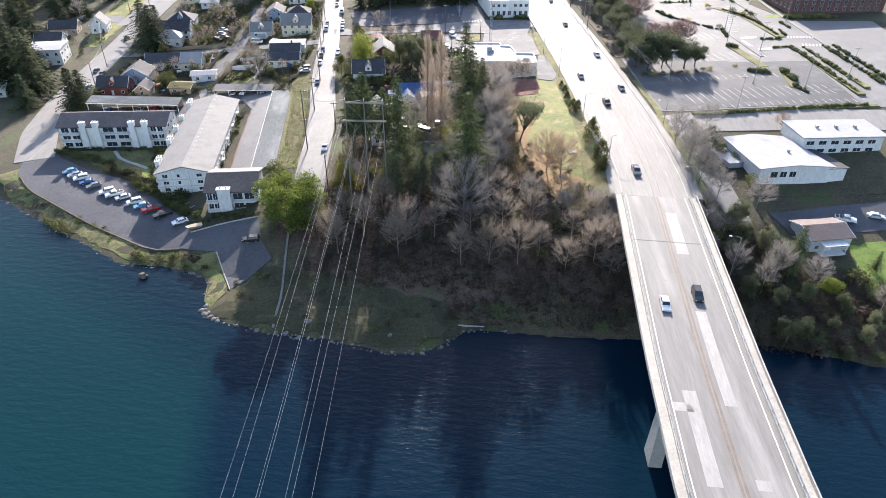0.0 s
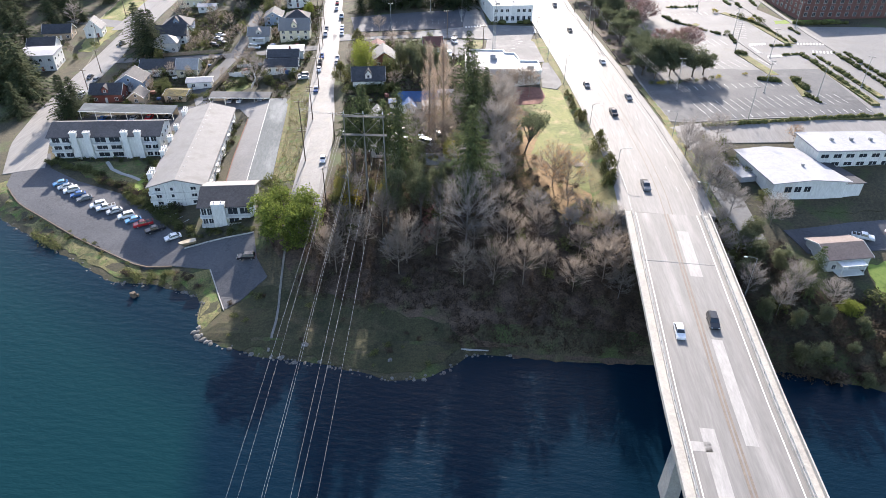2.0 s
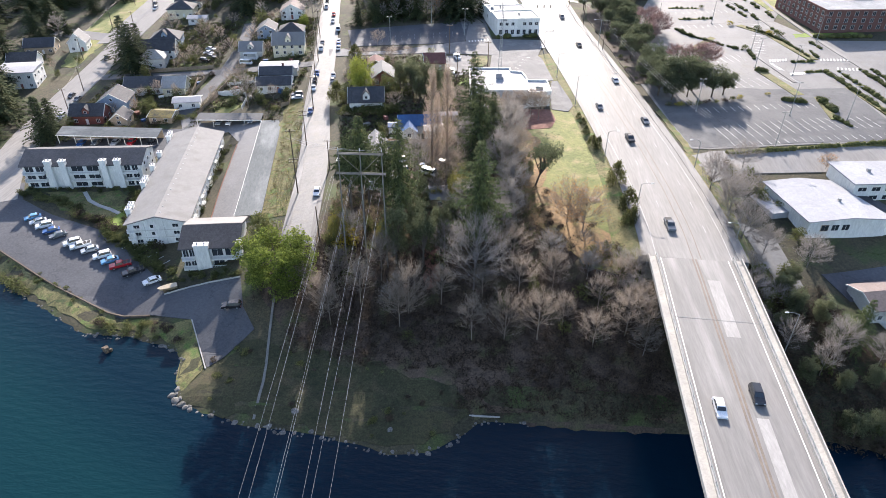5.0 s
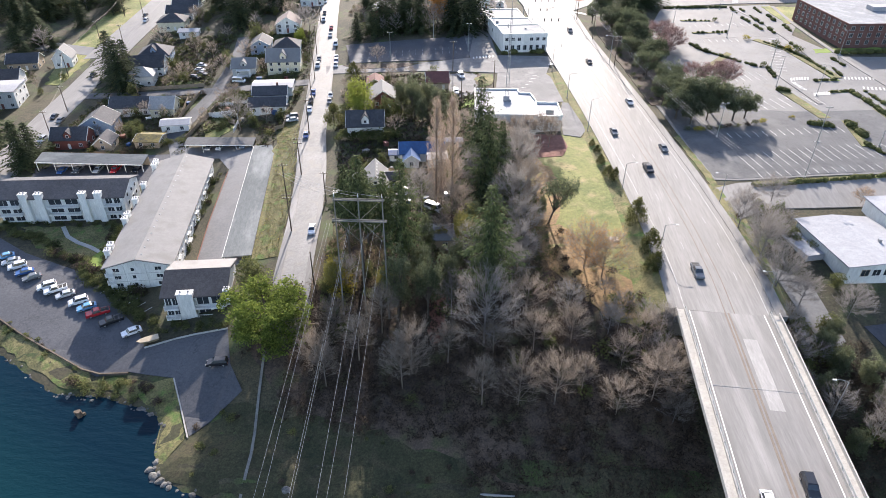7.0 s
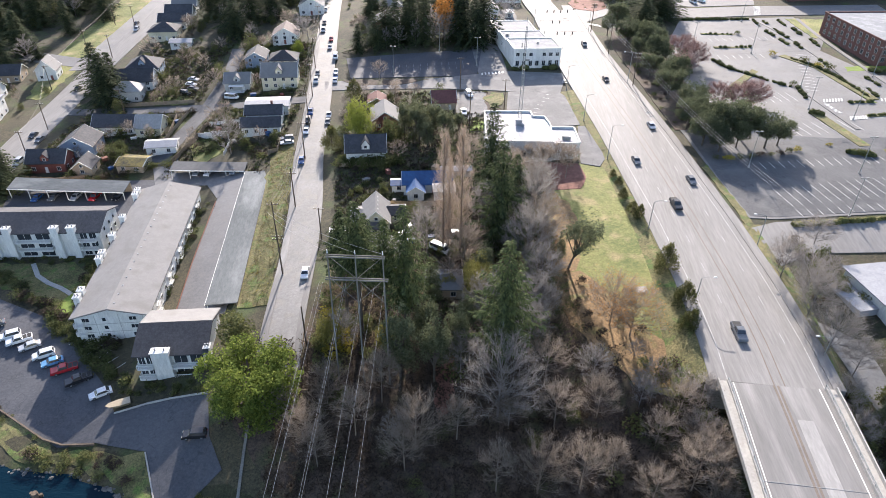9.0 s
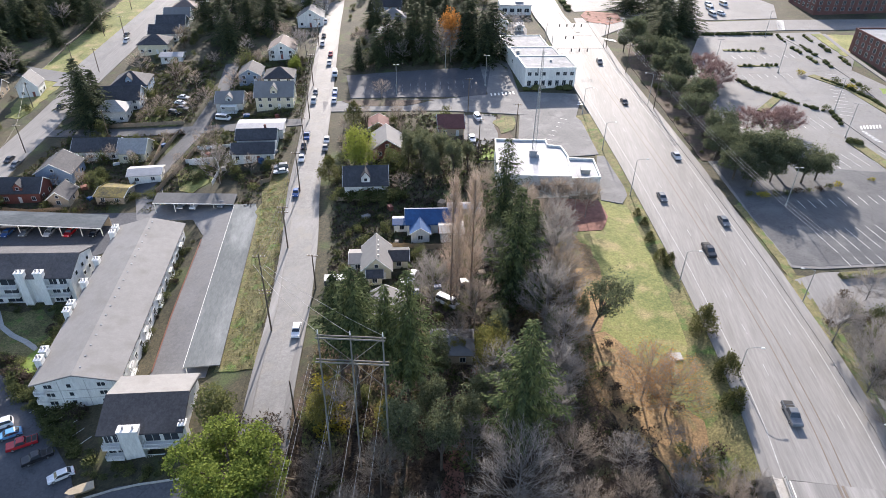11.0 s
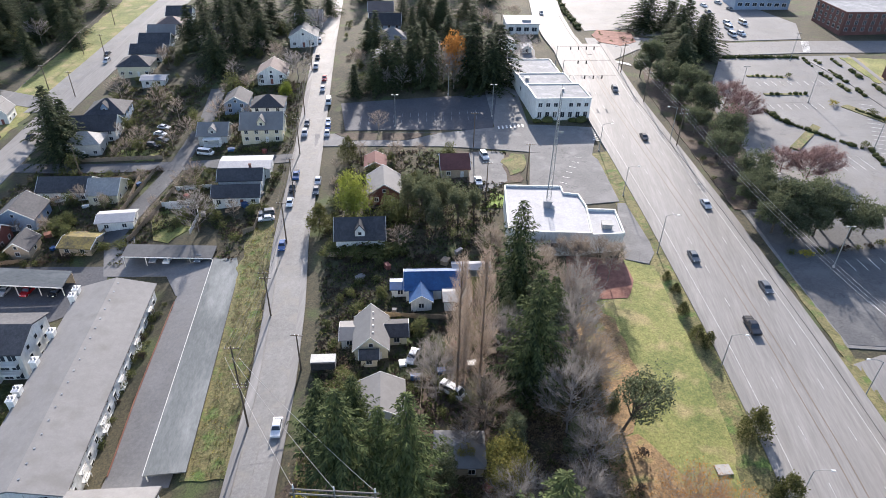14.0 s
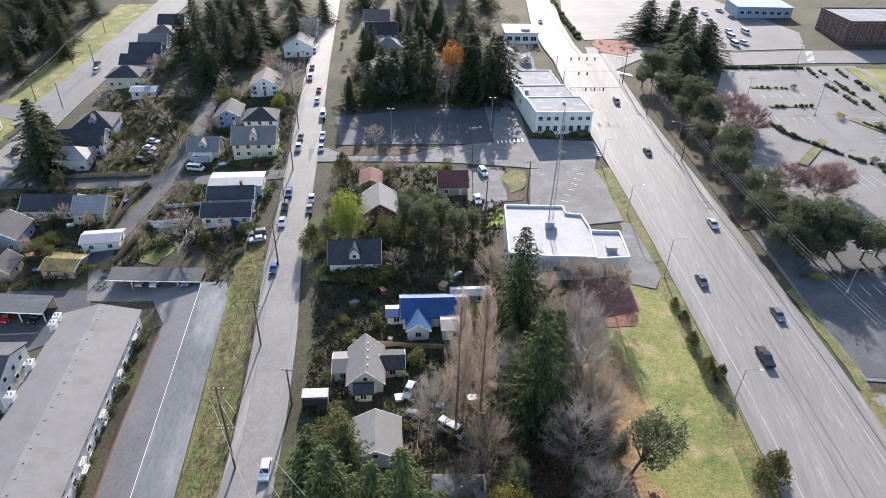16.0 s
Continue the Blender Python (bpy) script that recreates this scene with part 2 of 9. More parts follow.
M = {
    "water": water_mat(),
    "ground": mat("ground", (0.022, 0.024, 0.012), (0.085, 0.072, 0.04), 0.95, 1.1, 0.05, 0.8, c=(0.055, 0.075, 0.022), grain=0.5),
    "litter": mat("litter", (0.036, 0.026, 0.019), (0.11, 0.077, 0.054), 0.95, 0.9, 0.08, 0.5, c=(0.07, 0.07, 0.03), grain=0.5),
    "drylitter": mat("drylitter", (0.15, 0.1, 0.05), (0.38, 0.24, 0.11), 0.95, 1.2, 0.12, 0.6, c=(0.22, 0.2, 0.07), grain=0.45),
    "redsoil": mat("redsoil", (0.17, 0.075, 0.055), (0.32, 0.16, 0.12), 0.95, 0.8, 0.1, 0.4),
    "lawn": mat("lawn", (0.085, 0.115, 0.022), (0.24, 0.235, 0.07), 0.9, 1.0, 0.07, 0.9, c=(0.28, 0.23, 0.1), grain=0.38),
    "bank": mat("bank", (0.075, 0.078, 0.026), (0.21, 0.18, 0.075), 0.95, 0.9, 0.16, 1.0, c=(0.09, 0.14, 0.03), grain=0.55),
    # Shore grass is darkened; tree shade over the point sits in this colour.
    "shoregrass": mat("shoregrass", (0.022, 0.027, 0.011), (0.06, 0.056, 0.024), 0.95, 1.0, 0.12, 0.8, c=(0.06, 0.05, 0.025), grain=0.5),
    "brightgrass": mat("brightgrass", (0.1, 0.17, 0.02), (0.2, 0.27, 0.05), 0.9, 1.2, 0.2, 0.4),
    "asphalt": mat("asphalt", (0.132, 0.131, 0.129), (0.198, 0.196, 0.191), 0.78, 2.0, 0.07, 0.25, spec=0.42, c=(0.165, 0.16, 0.15), cracks=0.09),
    # Bluish dark asphalt; part of the shade over these surfaces is in its tone.
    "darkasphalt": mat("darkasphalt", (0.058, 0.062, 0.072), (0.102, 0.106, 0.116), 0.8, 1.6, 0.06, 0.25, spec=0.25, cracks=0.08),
    "oldasphalt": mat("oldasphalt", (0.164, 0.158, 0.149), (0.25, 0.242, 0.23), 0.74, 1.5, 0.1, 0.2, spec=0.4, stretch=(1, 0.07, 1), c=(0.2, 0.193, 0.183)),
    "lotasphalt": mat("lotasphalt", (0.075, 0.077, 0.081), (0.12, 0.122, 0.125), 0.8, 1.8, 0.08, 0.25, spec=0.25, c=(0.13, 0.131, 0.132), cracks=0.09),
    "yardasphalt": mat("yardasphalt", (0.135, 0.135, 0.133), (0.2, 0.198, 0.194), 0.85, 1.8, 0.1, 0.25, spec=0.2, c=(0.22, 0.218, 0.212), cracks=0.08),
    "streetpave": mat("streetpave", (0.15, 0.147, 0.14), (0.23, 0.225, 0.215), 0.72, 1.2, 0.12, 0.2, c=(0.2, 0.19, 0.17)),
    "drivepave": mat("drivepave", (0.118, 0.119, 0.12), (0.176, 0.177, 0.178), 0.66, 1.2, 0.12, 0.2, spec=0.45, c=(0.15, 0.149, 0.146)),
    "deckpave": mat("deckpave", (0.134, 0.13, 0.124), (0.2, 0.194, 0.185), 0.75, 0.9, 0.09, 0.15, stretch=(1, 0.08, 1), c=(0.265, 0.256, 0.242)),
    "concrete": mat("concrete", (0.3, 0.29, 0.27), (0.42, 0.405, 0.37), 0.85, 1.5, 0.2, 0.2),
    "repair": mat("repair", (0.25, 0.243, 0.23), (0.33, 0.32, 0.305), 0.7, 0.9, 0.3, 0.15, stretch=(1, 0.2, 1)),
    "paint": mat("paint", (0.55, 0.55, 0.52), (0.75, 0.75, 0.72), 0.6, 3.0, 0.5, 0.1),
    "wornpaint": mat("wornpaint", (0.24, 0.24, 0.23), (0.42, 0.42, 0.4), 0.65, 2.0, 0.5, 0.1),
    "yellowpaint": mat("yellowpaint", (0.12, 0.095, 0.075), (0.17, 0.137, 0.108), 0.65, 3.0, 0.5, 0.1),
    "tar": plain("tar", (0.05, 0.047, 0.045), 0.8),
    "white": mat("white", (0.6, 0.6, 0.57), (0.76, 0.76, 0.73), 0.6, 1.6, 0.2, 0.12, stretch=(1, 1, 0.25)),
    "cream": mat("cream", (0.55, 0.5, 0.36), (0.66, 0.61, 0.45), 0.7, 2.0, 0.3, 0.15),
    "graywall": mat("graywall", (0.38, 0.38, 0.36), (0.5, 0.5, 0.47), 0.75, 2.0, 0.3, 0.15),
    "bluewall": mat("bluewall", (0.2, 0.27, 0.36), (0.28, 0.35, 0.44), 0.75, 2.0, 0.3, 0.15),
    "tanwall": mat("tanwall", (0.34, 0.27, 0.19), (0.44, 0.36, 0.26), 0.75, 2.0, 0.3, 0.15),
    "redwall": mat("redwall", (0.16, 0.05, 0.04), (0.22, 0.08, 0.06), 0.8, 2.0, 0.3, 0.15),
    "brick": mat("brickwork", (0.1, 0.045, 0.038), (0.165, 0.08, 0.068), 0.85, 3.0, 0.3, 0.2),
    "roofgray": mat("roofgray", (0.172, 0.169, 0.165), (0.212, 0.208, 0.202), 0.85, 0.7, 0.09, 0.15, c=(0.165, 0.16, 0.152), grain=0.06),
    "roofslate": mat("roofslate", (0.075, 0.078, 0.08), (0.115, 0.117, 0.118), 0.85, 1.0, 0.12, 0.2, grain=0.06),
    "roofdark": mat("roofdark", (0.03, 0.032, 0.038), (0.065, 0.066, 0.072), 0.85, 1.3, 0.15, 0.3, rand=0.25),
    "roofbrown": mat("roofbrown", (0.135, 0.105, 0.095), (0.185, 0.147, 0.134), 0.85, 1.3, 0.2, 0.3),
    "rooflight": mat("rooflight", (0.25, 0.245, 0.235), (0.36, 0.35, 0.33), 0.8, 1.3, 0.2, 0.3),
    "roofred": mat("roofred", (0.11, 0.04, 0.035), (0.17, 0.07, 0.06), 0.85, 1.3, 0.2, 0.3),
    "membrane": mat("membrane", (0.27, 0.278, 0.295), (0.36, 0.368, 0.385), 0.75, 0.9, 0.1, 0.1, c=(0.29, 0.295, 0.31), spec=0.4),
    "flatroof": mat("flatroof", (0.19, 0.2, 0.21), (0.27, 0.28, 0.29), 0.85, 0.9, 0.12, 0.1, spec=0.3, c=(0.31, 0.32, 0.33)),
    "weathered": mat("weathered_timber", (0.13, 0.125, 0.11), (0.23, 0.22, 0.195), 0.85, 4.0, 0.5, 0.2, stretch=(1, 1, 0.2)),
    "moss": mat("mossy_roof", (0.05, 0.045, 0.025), (0.22, 0.17, 0.04), 0.9, 1.6, 0.3, 0.3, grain=0.3),
    "tarp": mat("tarp", (0.01, 0.055, 0.16), (0.02, 0.095, 0.24), 0.5, 1.0, 0.3, 0.4),
    "metalroof": mat("metalroof", (0.125, 0.136, 0.136), (0.178, 0.19, 0.188), 0.95, 1.5, 0.08, 0.15, spec=0.15, stretch=(1, 0.3, 1), c=(0.245, 0.257, 0.251)),
    "glass": plain("glass", (0.03, 0.037, 0.045), 0.08, 0.0, 0.8),
    "steel": plain("steel", (0.33, 0.34, 0.35), 0.45, 0.7),
    "galv": plain("galv", (0.27, 0.28, 0.27), 0.7, 0.1),
    "wire": plain("wire", (0.4, 0.4, 0.4), 0.4, 0.6),
    "darkwire": plain("darkwire", (0.03, 0.03, 0.03), 0.6),
    "timber": mat("timber", (0.09, 0.065, 0.045), (0.16, 0.12, 0.085), 0.85, 4.0, 0.5, 0.3, stretch=(1, 1, 0.2)),
    "fence": mat("fencewood", (0.2, 0.15, 0.1), (0.33, 0.26, 0.18), 0.85, 4.0, 0.5, 0.3),
    "bark": mat("bark", (0.07, 0.058, 0.045), (0.15, 0.125, 0.1), 0.95, 3.0, 0.5, 0.4),
    "twig": leaf_mat("twig", (0.145, 0.136, 0.128), (0.36, 0.335, 0.315), 0.45),
    "twigbrown": leaf_mat("twigbrown", (0.145, 0.122, 0.102), (0.38, 0.325, 0.27), 0.46),
    "twigtan": leaf_mat("twigtan", (0.17, 0.134, 0.108), (0.43, 0.35, 0.285), 0.45),
    "twigred": leaf_mat("twigred", (0.14, 0.085, 0.083), (0.33, 0.22, 0.205), 0.38),
    "conifer": leaf_mat("conifer_needles", (0.023, 0.035, 0.02), (0.155, 0.19, 0.078), 0.36),
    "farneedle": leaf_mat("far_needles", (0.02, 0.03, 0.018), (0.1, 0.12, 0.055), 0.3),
    "pine": leaf_mat("pine_needles", (0.045, 0.06, 0.036), (0.185, 0.205, 0.115), 0.42),
    "ivy": leaf_mat("ivy_leaves", (0.06, 0.074, 0.042), (0.24, 0.255, 0.14), 0.44),
    "magnolia": leaf_mat("magnolia_leaves", (0.025, 0.034, 0.016), (0.17, 0.17, 0.06), 0.36),
    "madrona": leaf_mat("madrona_leaves", (0.1, 0.105, 0.03), (0.34, 0.3, 0.09), 0.42),
    "green": leaf_mat("bright_leaves", (0.05, 0.08, 0.019), (0.3, 0.36, 0.078), 0.45),
    "yellowgreen": leaf_mat("yellow_green_leaves", (0.12, 0.16, 0.025), (0.34, 0.37, 0.085), 0.45),
    "olive": leaf_mat("olive_leaves", (0.07, 0.086, 0.032), (0.18, 0.185, 0.075), 0.4),
    "shrub": leaf_mat("shrub_leaves", (0.036, 0.05, 0.02), (0.13, 0.14, 0.055), 0.34),
    "orange": leaf_mat("orange_leaves", (0.3, 0.13, 0.03), (0.48, 0.25, 0.07), 0.45),
    # Set dark so the slope brush carries its own self-shadow in the colour.
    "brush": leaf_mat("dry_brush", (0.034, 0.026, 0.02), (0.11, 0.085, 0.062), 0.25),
    # Paler copy of the brush, with the wood floor's brightness painted in.
    "lightenedbrush": leaf_mat("lightened_brush", (0.09, 0.07, 0.045), (0.27, 0.21, 0.135), 0.4),
    "yellowshrub": leaf_mat("yellow_shrub_leaves", (0.2, 0.17, 0.03), (0.42, 0.36, 0.06), 0.4),
    "rock": mat("rock", (0.07, 0.068, 0.064), (0.19, 0.186, 0.175), 0.9, 2.0, 0.4, 0.5, rand=0.3),
    "rubber": plain("rubber", (0.02, 0.02, 0.02), 0.8),
    "lamp": plain("lamp_red", (0.35, 0.02, 0.02), 0.3),
    "orangepaint": plain("orange_rust", (0.22, 0.09, 0.06), 0.8),
}
CAR = {k: plain("car_" + k, v, 0.25, 0.0, 0.7) for k, v in {
    "white": (0.72, 0.73, 0.74), "silver": (0.42, 0.44, 0.46), "grey": (0.13, 0.14, 0.15), "black": (0.018, 0.019, 0.022),
    "blue": (0.03, 0.09, 0.25), "lightblue": (0.12, 0.3, 0.5), "red": (0.4, 0.02, 0.025), "tan": (0.36, 0.3, 0.2)}.items()}


# ---- mesh helpers ----
class MB:
    """Collects faces; makes one mesh."""

    def __init__(self):
        self.v, self.f = [], []

    def add(self, verts, faces):
        o = len(self.v)
        self.v += [tuple(p) for p in verts]
        self.f += [tuple(i + o for i in q) for q in faces]
        return self

    def box(self, c, s, rz=0.0, top=1.0, topy=None):
        """A box of size s, its base centre at c; top narrows its upper end."""
        topy = top if topy is None else topy
        ca, sa = math.cos(radians(rz)), math.sin(radians(rz))
        pts = []
        for z, kx, ky in ((0, 1, 1), (s[2], top, topy)):
            for x, y in ((-1, -1), (1, -1), (1, 1), (-1, 1)):
                px, py = x * s[0] / 2 * kx, y * s[1] / 2 * ky
                pts.append((c[0] + px * ca - py * sa, c[1] + px * sa + py * ca, c[2] + z))
        return self.add(pts, [(3, 2, 1, 0), (4, 5, 6, 7), (0, 1, 5, 4), (1, 2, 6, 5), (2, 3, 7, 6), (3, 0, 4, 7)])

    def cyl(self, p, q, r, r2=None, n=6, cap=True):
        p, q = Vector(p), Vector(q)
        r2 = r if r2 is None else r2
        d = (q - p)
        if d.length < 1e-6:
            return self
        d.normalize()
        u = d.orthogonal().normalized()
        w = d.cross(u)
        pts = [a + (u * math.cos(2 * math.pi * i / n) + w * math.sin(2 * math.pi * i / n)) * k for a, k in ((p, r), (q, r2)) for i in range(n)]
        fs = [(i, (i + 1) % n, n + (i + 1) % n, n + i) for i in range(n)]
        if cap:
            fs += [tuple(range(n - 1, -1, -1)), tuple(range(n, 2 * n))]
        return self.add(pts, fs)

    def prism(self, outline, y0, y1):
        """An outline in x and z drawn out along y."""
        n = len(outline)
        pts = [(x, y0, z) for x, z in outline] + [(x, y1, z) for x, z in outline]
        return self.add(pts, [tuple(range(n)), tuple(range(2 * n - 1, n - 1, -1))] + [(i, n + i, n + (i + 1) % n, (i + 1) % n) for i in range(n)])

    def slab(self, outline, z0, z1):
        n = len(outline)
        pts = [(x, y, z0) for x, y in outline] + [(x, y, z1) for x, y in outline]
        return self.add(pts, [tuple(range(n - 1, -1, -1)), tuple(range(n, 2 * n))] + [(i, (i + 1) % n, n + (i + 1) % n, n + i) for i in range(n)])

    def mesh(self, name, material):
        me = bpy.data.meshes.new(name)
        me.from_pydata(self.v, [], self.f)
        me.update()
        me.materials.append(material)
        return me


def fix(me):
    bm = bmesh.new()
    bm.from_mesh(me)
    bmesh.ops.recalc_face_normals(bm, faces=bm.faces)
    bm.to_mesh(me)
    bm.free()
    return me


def thing(name, at, rz=0.0, label="", category="", group="", kind=""):
    ob = new(name)
    ob.empty_display_size = 0.5
    ob.location, ob.rotation_euler = at, (0, 0, radians(rz))
    return tagged(ob, label, category, group, kind)


def part(name, mb, material, parent, label=""):
    me = mb if isinstance(mb, bpy.types.Mesh) else fix(mb.mesh(name, material))
    ob = new(name, me)
    ob.parent = parent
    if label:
        ob["label"] = label
    return ob


def single(name, mb, material, label, category, group="", kind="", at=(0, 0, 0), rz=0.0, smooth=False):
    me = mb if isinstance(mb, bpy.types.Mesh) else fix(mb.mesh(name, material))
    if smooth:
        me.polygons.foreach_set("use_smooth", [True] * len(me.polygons))
    ob = new(name, me)
    ob.location, ob.rotation_euler = at, (0, 0, radians(rz))
    return tagged(ob, label, category, group, kind)


# ---- the land ----
LAND = [(-60, 130, 2.0), (-80, 140, 2.0), (-100, 150, 2.2), (-125, 165, 2.6), (-150, 180, 3.0), (-185, 185, 3.0),
        (-110, 195, 3.5), (-80, 175, 4.5), (-90, 225, 6.5), (-140, 235, 4.0), (-150, 270, 4.5), (-185, 270, 3.0), (-230, 360, 5.0), (-125, 250, 6.0),
        (-54, 150, 10.5), (-54, 180, 12.0), (-60, 215, 12.2), (-66, 250, 12.2), (-80, 320, 14.0), (-92, 400, 17.0), (-150, 330, 9.0), (-110, 360, 15.0),
        (-40, 120, 2.0), (-15, 118, 2.5), (10, 118, 3.0), (40, 120, 3.0), (80, 120, 4.0)]
SLOPE = [(-38, 140, 8.0), (-38, 165, 12.0), (-10, 140, 8.5), (-10, 165, 13.0), (12, 148, 13.5), (-40, 215, 12.5), (-15, 210, 14.5), (22, 175, 16.5), (22, 210, 17.5), (0, 250, 18.0)]
PLATEAU = [(55, 165, 15.0), (60, 190, 17.5), (62, 220, 18.0), (75, 150, 11.0), (90, 140, 7.5), (110, 150, 8.0), (85, 175, 13.5), (120, 170, 13.5), (140, 150, 9.0),
           (90, 210, 19.0), (130, 230, 19.0), (90, 260, 19.5), (150, 300, 20.5), (90, 370, 20.5), (40, 300, 18.5), (0, 330, 19.0), (35, 400, 20.0), (140, 450, 23.0), (-30, 300, 17.0), (-30, 400, 19.0),
           (0, 800, 32.0), (-400, 800, 30.0), (400, 800, 34.0), (-450, 300, 8.0), (450, 250, 20.0), (300, 120, 8.0)]
SHORE = np.array([(-600, 215), (-230, 200), (-175, 174), (-152, 162.5), (-121, 144.5), (-97, 131), (-85, 131), (-71.5, 127), (-69, 118.5), (-66.5, 112), (-50, 107), (-32, 105.5),
                  (-20.5, 102.5), (-12.5, 103), (-5, 108), (-1, 112.5), (21, 111), (66, 113), (92, 107), (160, 104), (600, 90)], float)
KNOTS = np.array(LAND + SLOPE + PLATEAU, float)


def spread(d):
    return (d / 100.0) ** 3


def solve_land():
    n = len(KNOTS)
    a = np.zeros((n + 3, n + 3))
    a[:n, :n] = spread(np.hypot(KNOTS[:, None, 0] - KNOTS[None, :, 0], KNOTS[:, None, 1] - KNOTS[None, :, 1])) + np.eye(n) * 0.01
    a[:n, n] = 1
    a[:n, n + 1:] = KNOTS[:, :2] / 100.0
    a[n:, :n] = a[:n, n:].T
    return np.linalg.solve(a, np.r_[KNOTS[:, 2], 0, 0, 0])


WEIGHTS = solve_land()


def shore_distance(x, y):
    a, b = SHORE[:-1], SHORE[1:]
    ab = b - a
    px, py = x[:, None] - a[:, 0], y[:, None] - a[:, 1]
    s = np.clip((px * ab[:, 0] + py * ab[:, 1]) / (ab ** 2).sum(1), 0, 1)
    d = np.sqrt(((px - s * ab[:, 0]) ** 2 + (py - s * ab[:, 1]) ** 2).min(1))
    return d * np.where(y > np.interp(x, SHORE[:, 0], SHORE[:, 1]), 1, -1)


def heights(x, y):
    """The land's height over the water, for arrays."""
    x, y = np.atleast_1d(np.asarray(x, float)), np.atleast_1d(np.asarray(y, float))
    n = len(KNOTS)
    z = WEIGHTS[n] + WEIGHTS[n + 1] * x / 100 + WEIGHTS[n + 2] * y / 100 + spread(np.hypot(x[:, None] - KNOTS[:, 0], y[:, None] - KNOTS[:, 1])) @ WEIGHTS[:n]
    z = np.where(np.hypot(x, y - 200) > 380, np.clip(z, 4, 34), z)
    z = np.maximum(z, 1.2)
    d = shore_distance(x, y)
    f = np.clip(d / 6, 0, 1)
    return np.where(d > 0, z * f * f * (3 - 2 * f), np.maximum(d * 0.4, -4))


def ground_z(x, y):
    return float(heights(x, y)[0])


def grid_mesh(name, xs, ys, z_of, material):
    gx, gy = np.meshgrid(xs, ys)
    z = z_of(gx.ravel(), gy.ravel())
    nx, ny = len(xs), len(ys)
    verts = np.c_[gx.ravel(), gy.ravel(), z]
    i = (np.arange(ny - 1)[:, None] * nx + np.arange(nx - 1)[None, :]).ravel()
    faces = np.c_[i, i + 1, i + nx + 1, i + nx]
    me = bpy.data.meshes.new(name)
    me.from_pydata(verts.tolist(), [], faces.tolist())
    me.polygons.foreach_set("use_smooth", [True] * len(me.polygons))
    me.materials.append(material)
    return me


xs = np.r_[-4000, -2500, -1500, -900, -600, -450, np.arange(-360, 300, 2.5), 330, 400, 500, 700, 1100, 2000, 4000]
ys = np.r_[-4000, -1500, -500, -100, 40, np.arange(80, 260, 2.5), np.arange(260, 560, 5.0), 600, 700, 900, 1300, 2000, 4000]
tagged(new("ground", grid_mesh("ground", xs, ys, heights, M["ground"])), "dull winter grass and bare soil sloping up from the water", "ground", kind="structure")
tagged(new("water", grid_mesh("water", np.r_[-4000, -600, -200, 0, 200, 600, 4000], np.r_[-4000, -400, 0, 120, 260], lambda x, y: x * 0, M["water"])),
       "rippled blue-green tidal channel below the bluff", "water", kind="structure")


def ragged(outline, amount, step=2.2):
    """The outline with finer corners, pushed in and out."""
    out = []
    for i in range(len(outline)):
        a, b = Vector((*outline[i], 0)), Vector((*outline[(i + 1) % len(outline)], 0))
        d = b - a
        k = max(1, int(d.length / step))
        nrm = Vector((-d.y, d.x, 0)).normalized()
        for j in range(k):
            p = a + d * j / k
            q = p + nrm * amount * (noise.noise(p * 0.35) * 1.5 + noise.noise(p * 1.1) * 0.6)
            out.append((q.x, q.y))
    return out


def drape(name, outline, material, lift=0.15, step=5.0, label="", category="ground", kind="structure"):
    """A patch of ground cover cut to an outline and laid on the land."""
    if category in ("lawn", "grass bank", "grass", "leaf litter", "planting bed", "verge", "yard"):
        outline = ragged(outline, 0.35 if category in ("verge", "planting bed") else 1.1)
    bm = bmesh.new()
    bm.faces.new([bm.verts.new((x, y, 0)) for x, y in outline])
    px, py = [p[0] for p in outline], [p[1] for p in outline]
    for lo, hi, axis in ((min(px), max(px), 0), (min(py), max(py), 1)):
        k = math.ceil(lo / step) * step
        while k < hi:
            co, no = ((k, 0, 0), (1, 0, 0)) if axis == 0 else ((0, k, 0), (0, 1, 0))
            bmesh.ops.bisect_plane(bm, geom=bm.verts[:] + bm.edges[:] + bm.faces[:], plane_co=co, plane_no=no)
            k += step
    bmesh.ops.triangulate(bm, faces=bm.faces[:])
    z = heights([v.co.x for v in bm.verts], [v.co.y for v in bm.verts])
    for v, h in zip(bm.verts, z):
        v.co.z = h + lift
    bmesh.ops.recalc_face_normals(bm, faces=bm.faces)
    if bm.faces and bm.faces[:][0].normal.z < 0:
        bmesh.ops.reverse_faces(bm, faces=bm.faces)
    edge = [e for e in bm.edges if e.is_boundary]
    out = bmesh.ops.extrude_edge_only(bm, edges=edge)
    for v in out["geom"]:
        if isinstance(v, bmesh.types.BMVert):
            v.co.z -= lift + 0.35
    me = bpy.data.meshes.new(name)
    bm.to_mesh(me)
    bm.free()
    me.materials.append(material)
    return tagged(new(name, me), label, category, kind=kind)


def along(line, step=4.0):
    """Points along a line of corners, with the way sideways (to the right) at each."""
    pts = [Vector((*p, 0)) for p in line]
    out = []
    for i in range(len(pts) - 1):
        d = pts[i + 1] - pts[i]
        k = max(1, int(d.length / step))
        out += [pts[i] + d * j / k for j in range(k)]
    out.append(pts[-1])
    smooth = [out[0]] + [(out[i - 1] + out[i] * 2 + out[i + 1]) / 4 for i in range(1, len(out) - 1)] + [out[-1]]
    res = []
    for i, p in enumerate(smooth):
        d = (smooth[min(i + 1, len(smooth) - 1)] - smooth[max(i - 1, 0)]).normalized()
        res.append((p, Vector((d.y, -d.x, 0))))
    return res


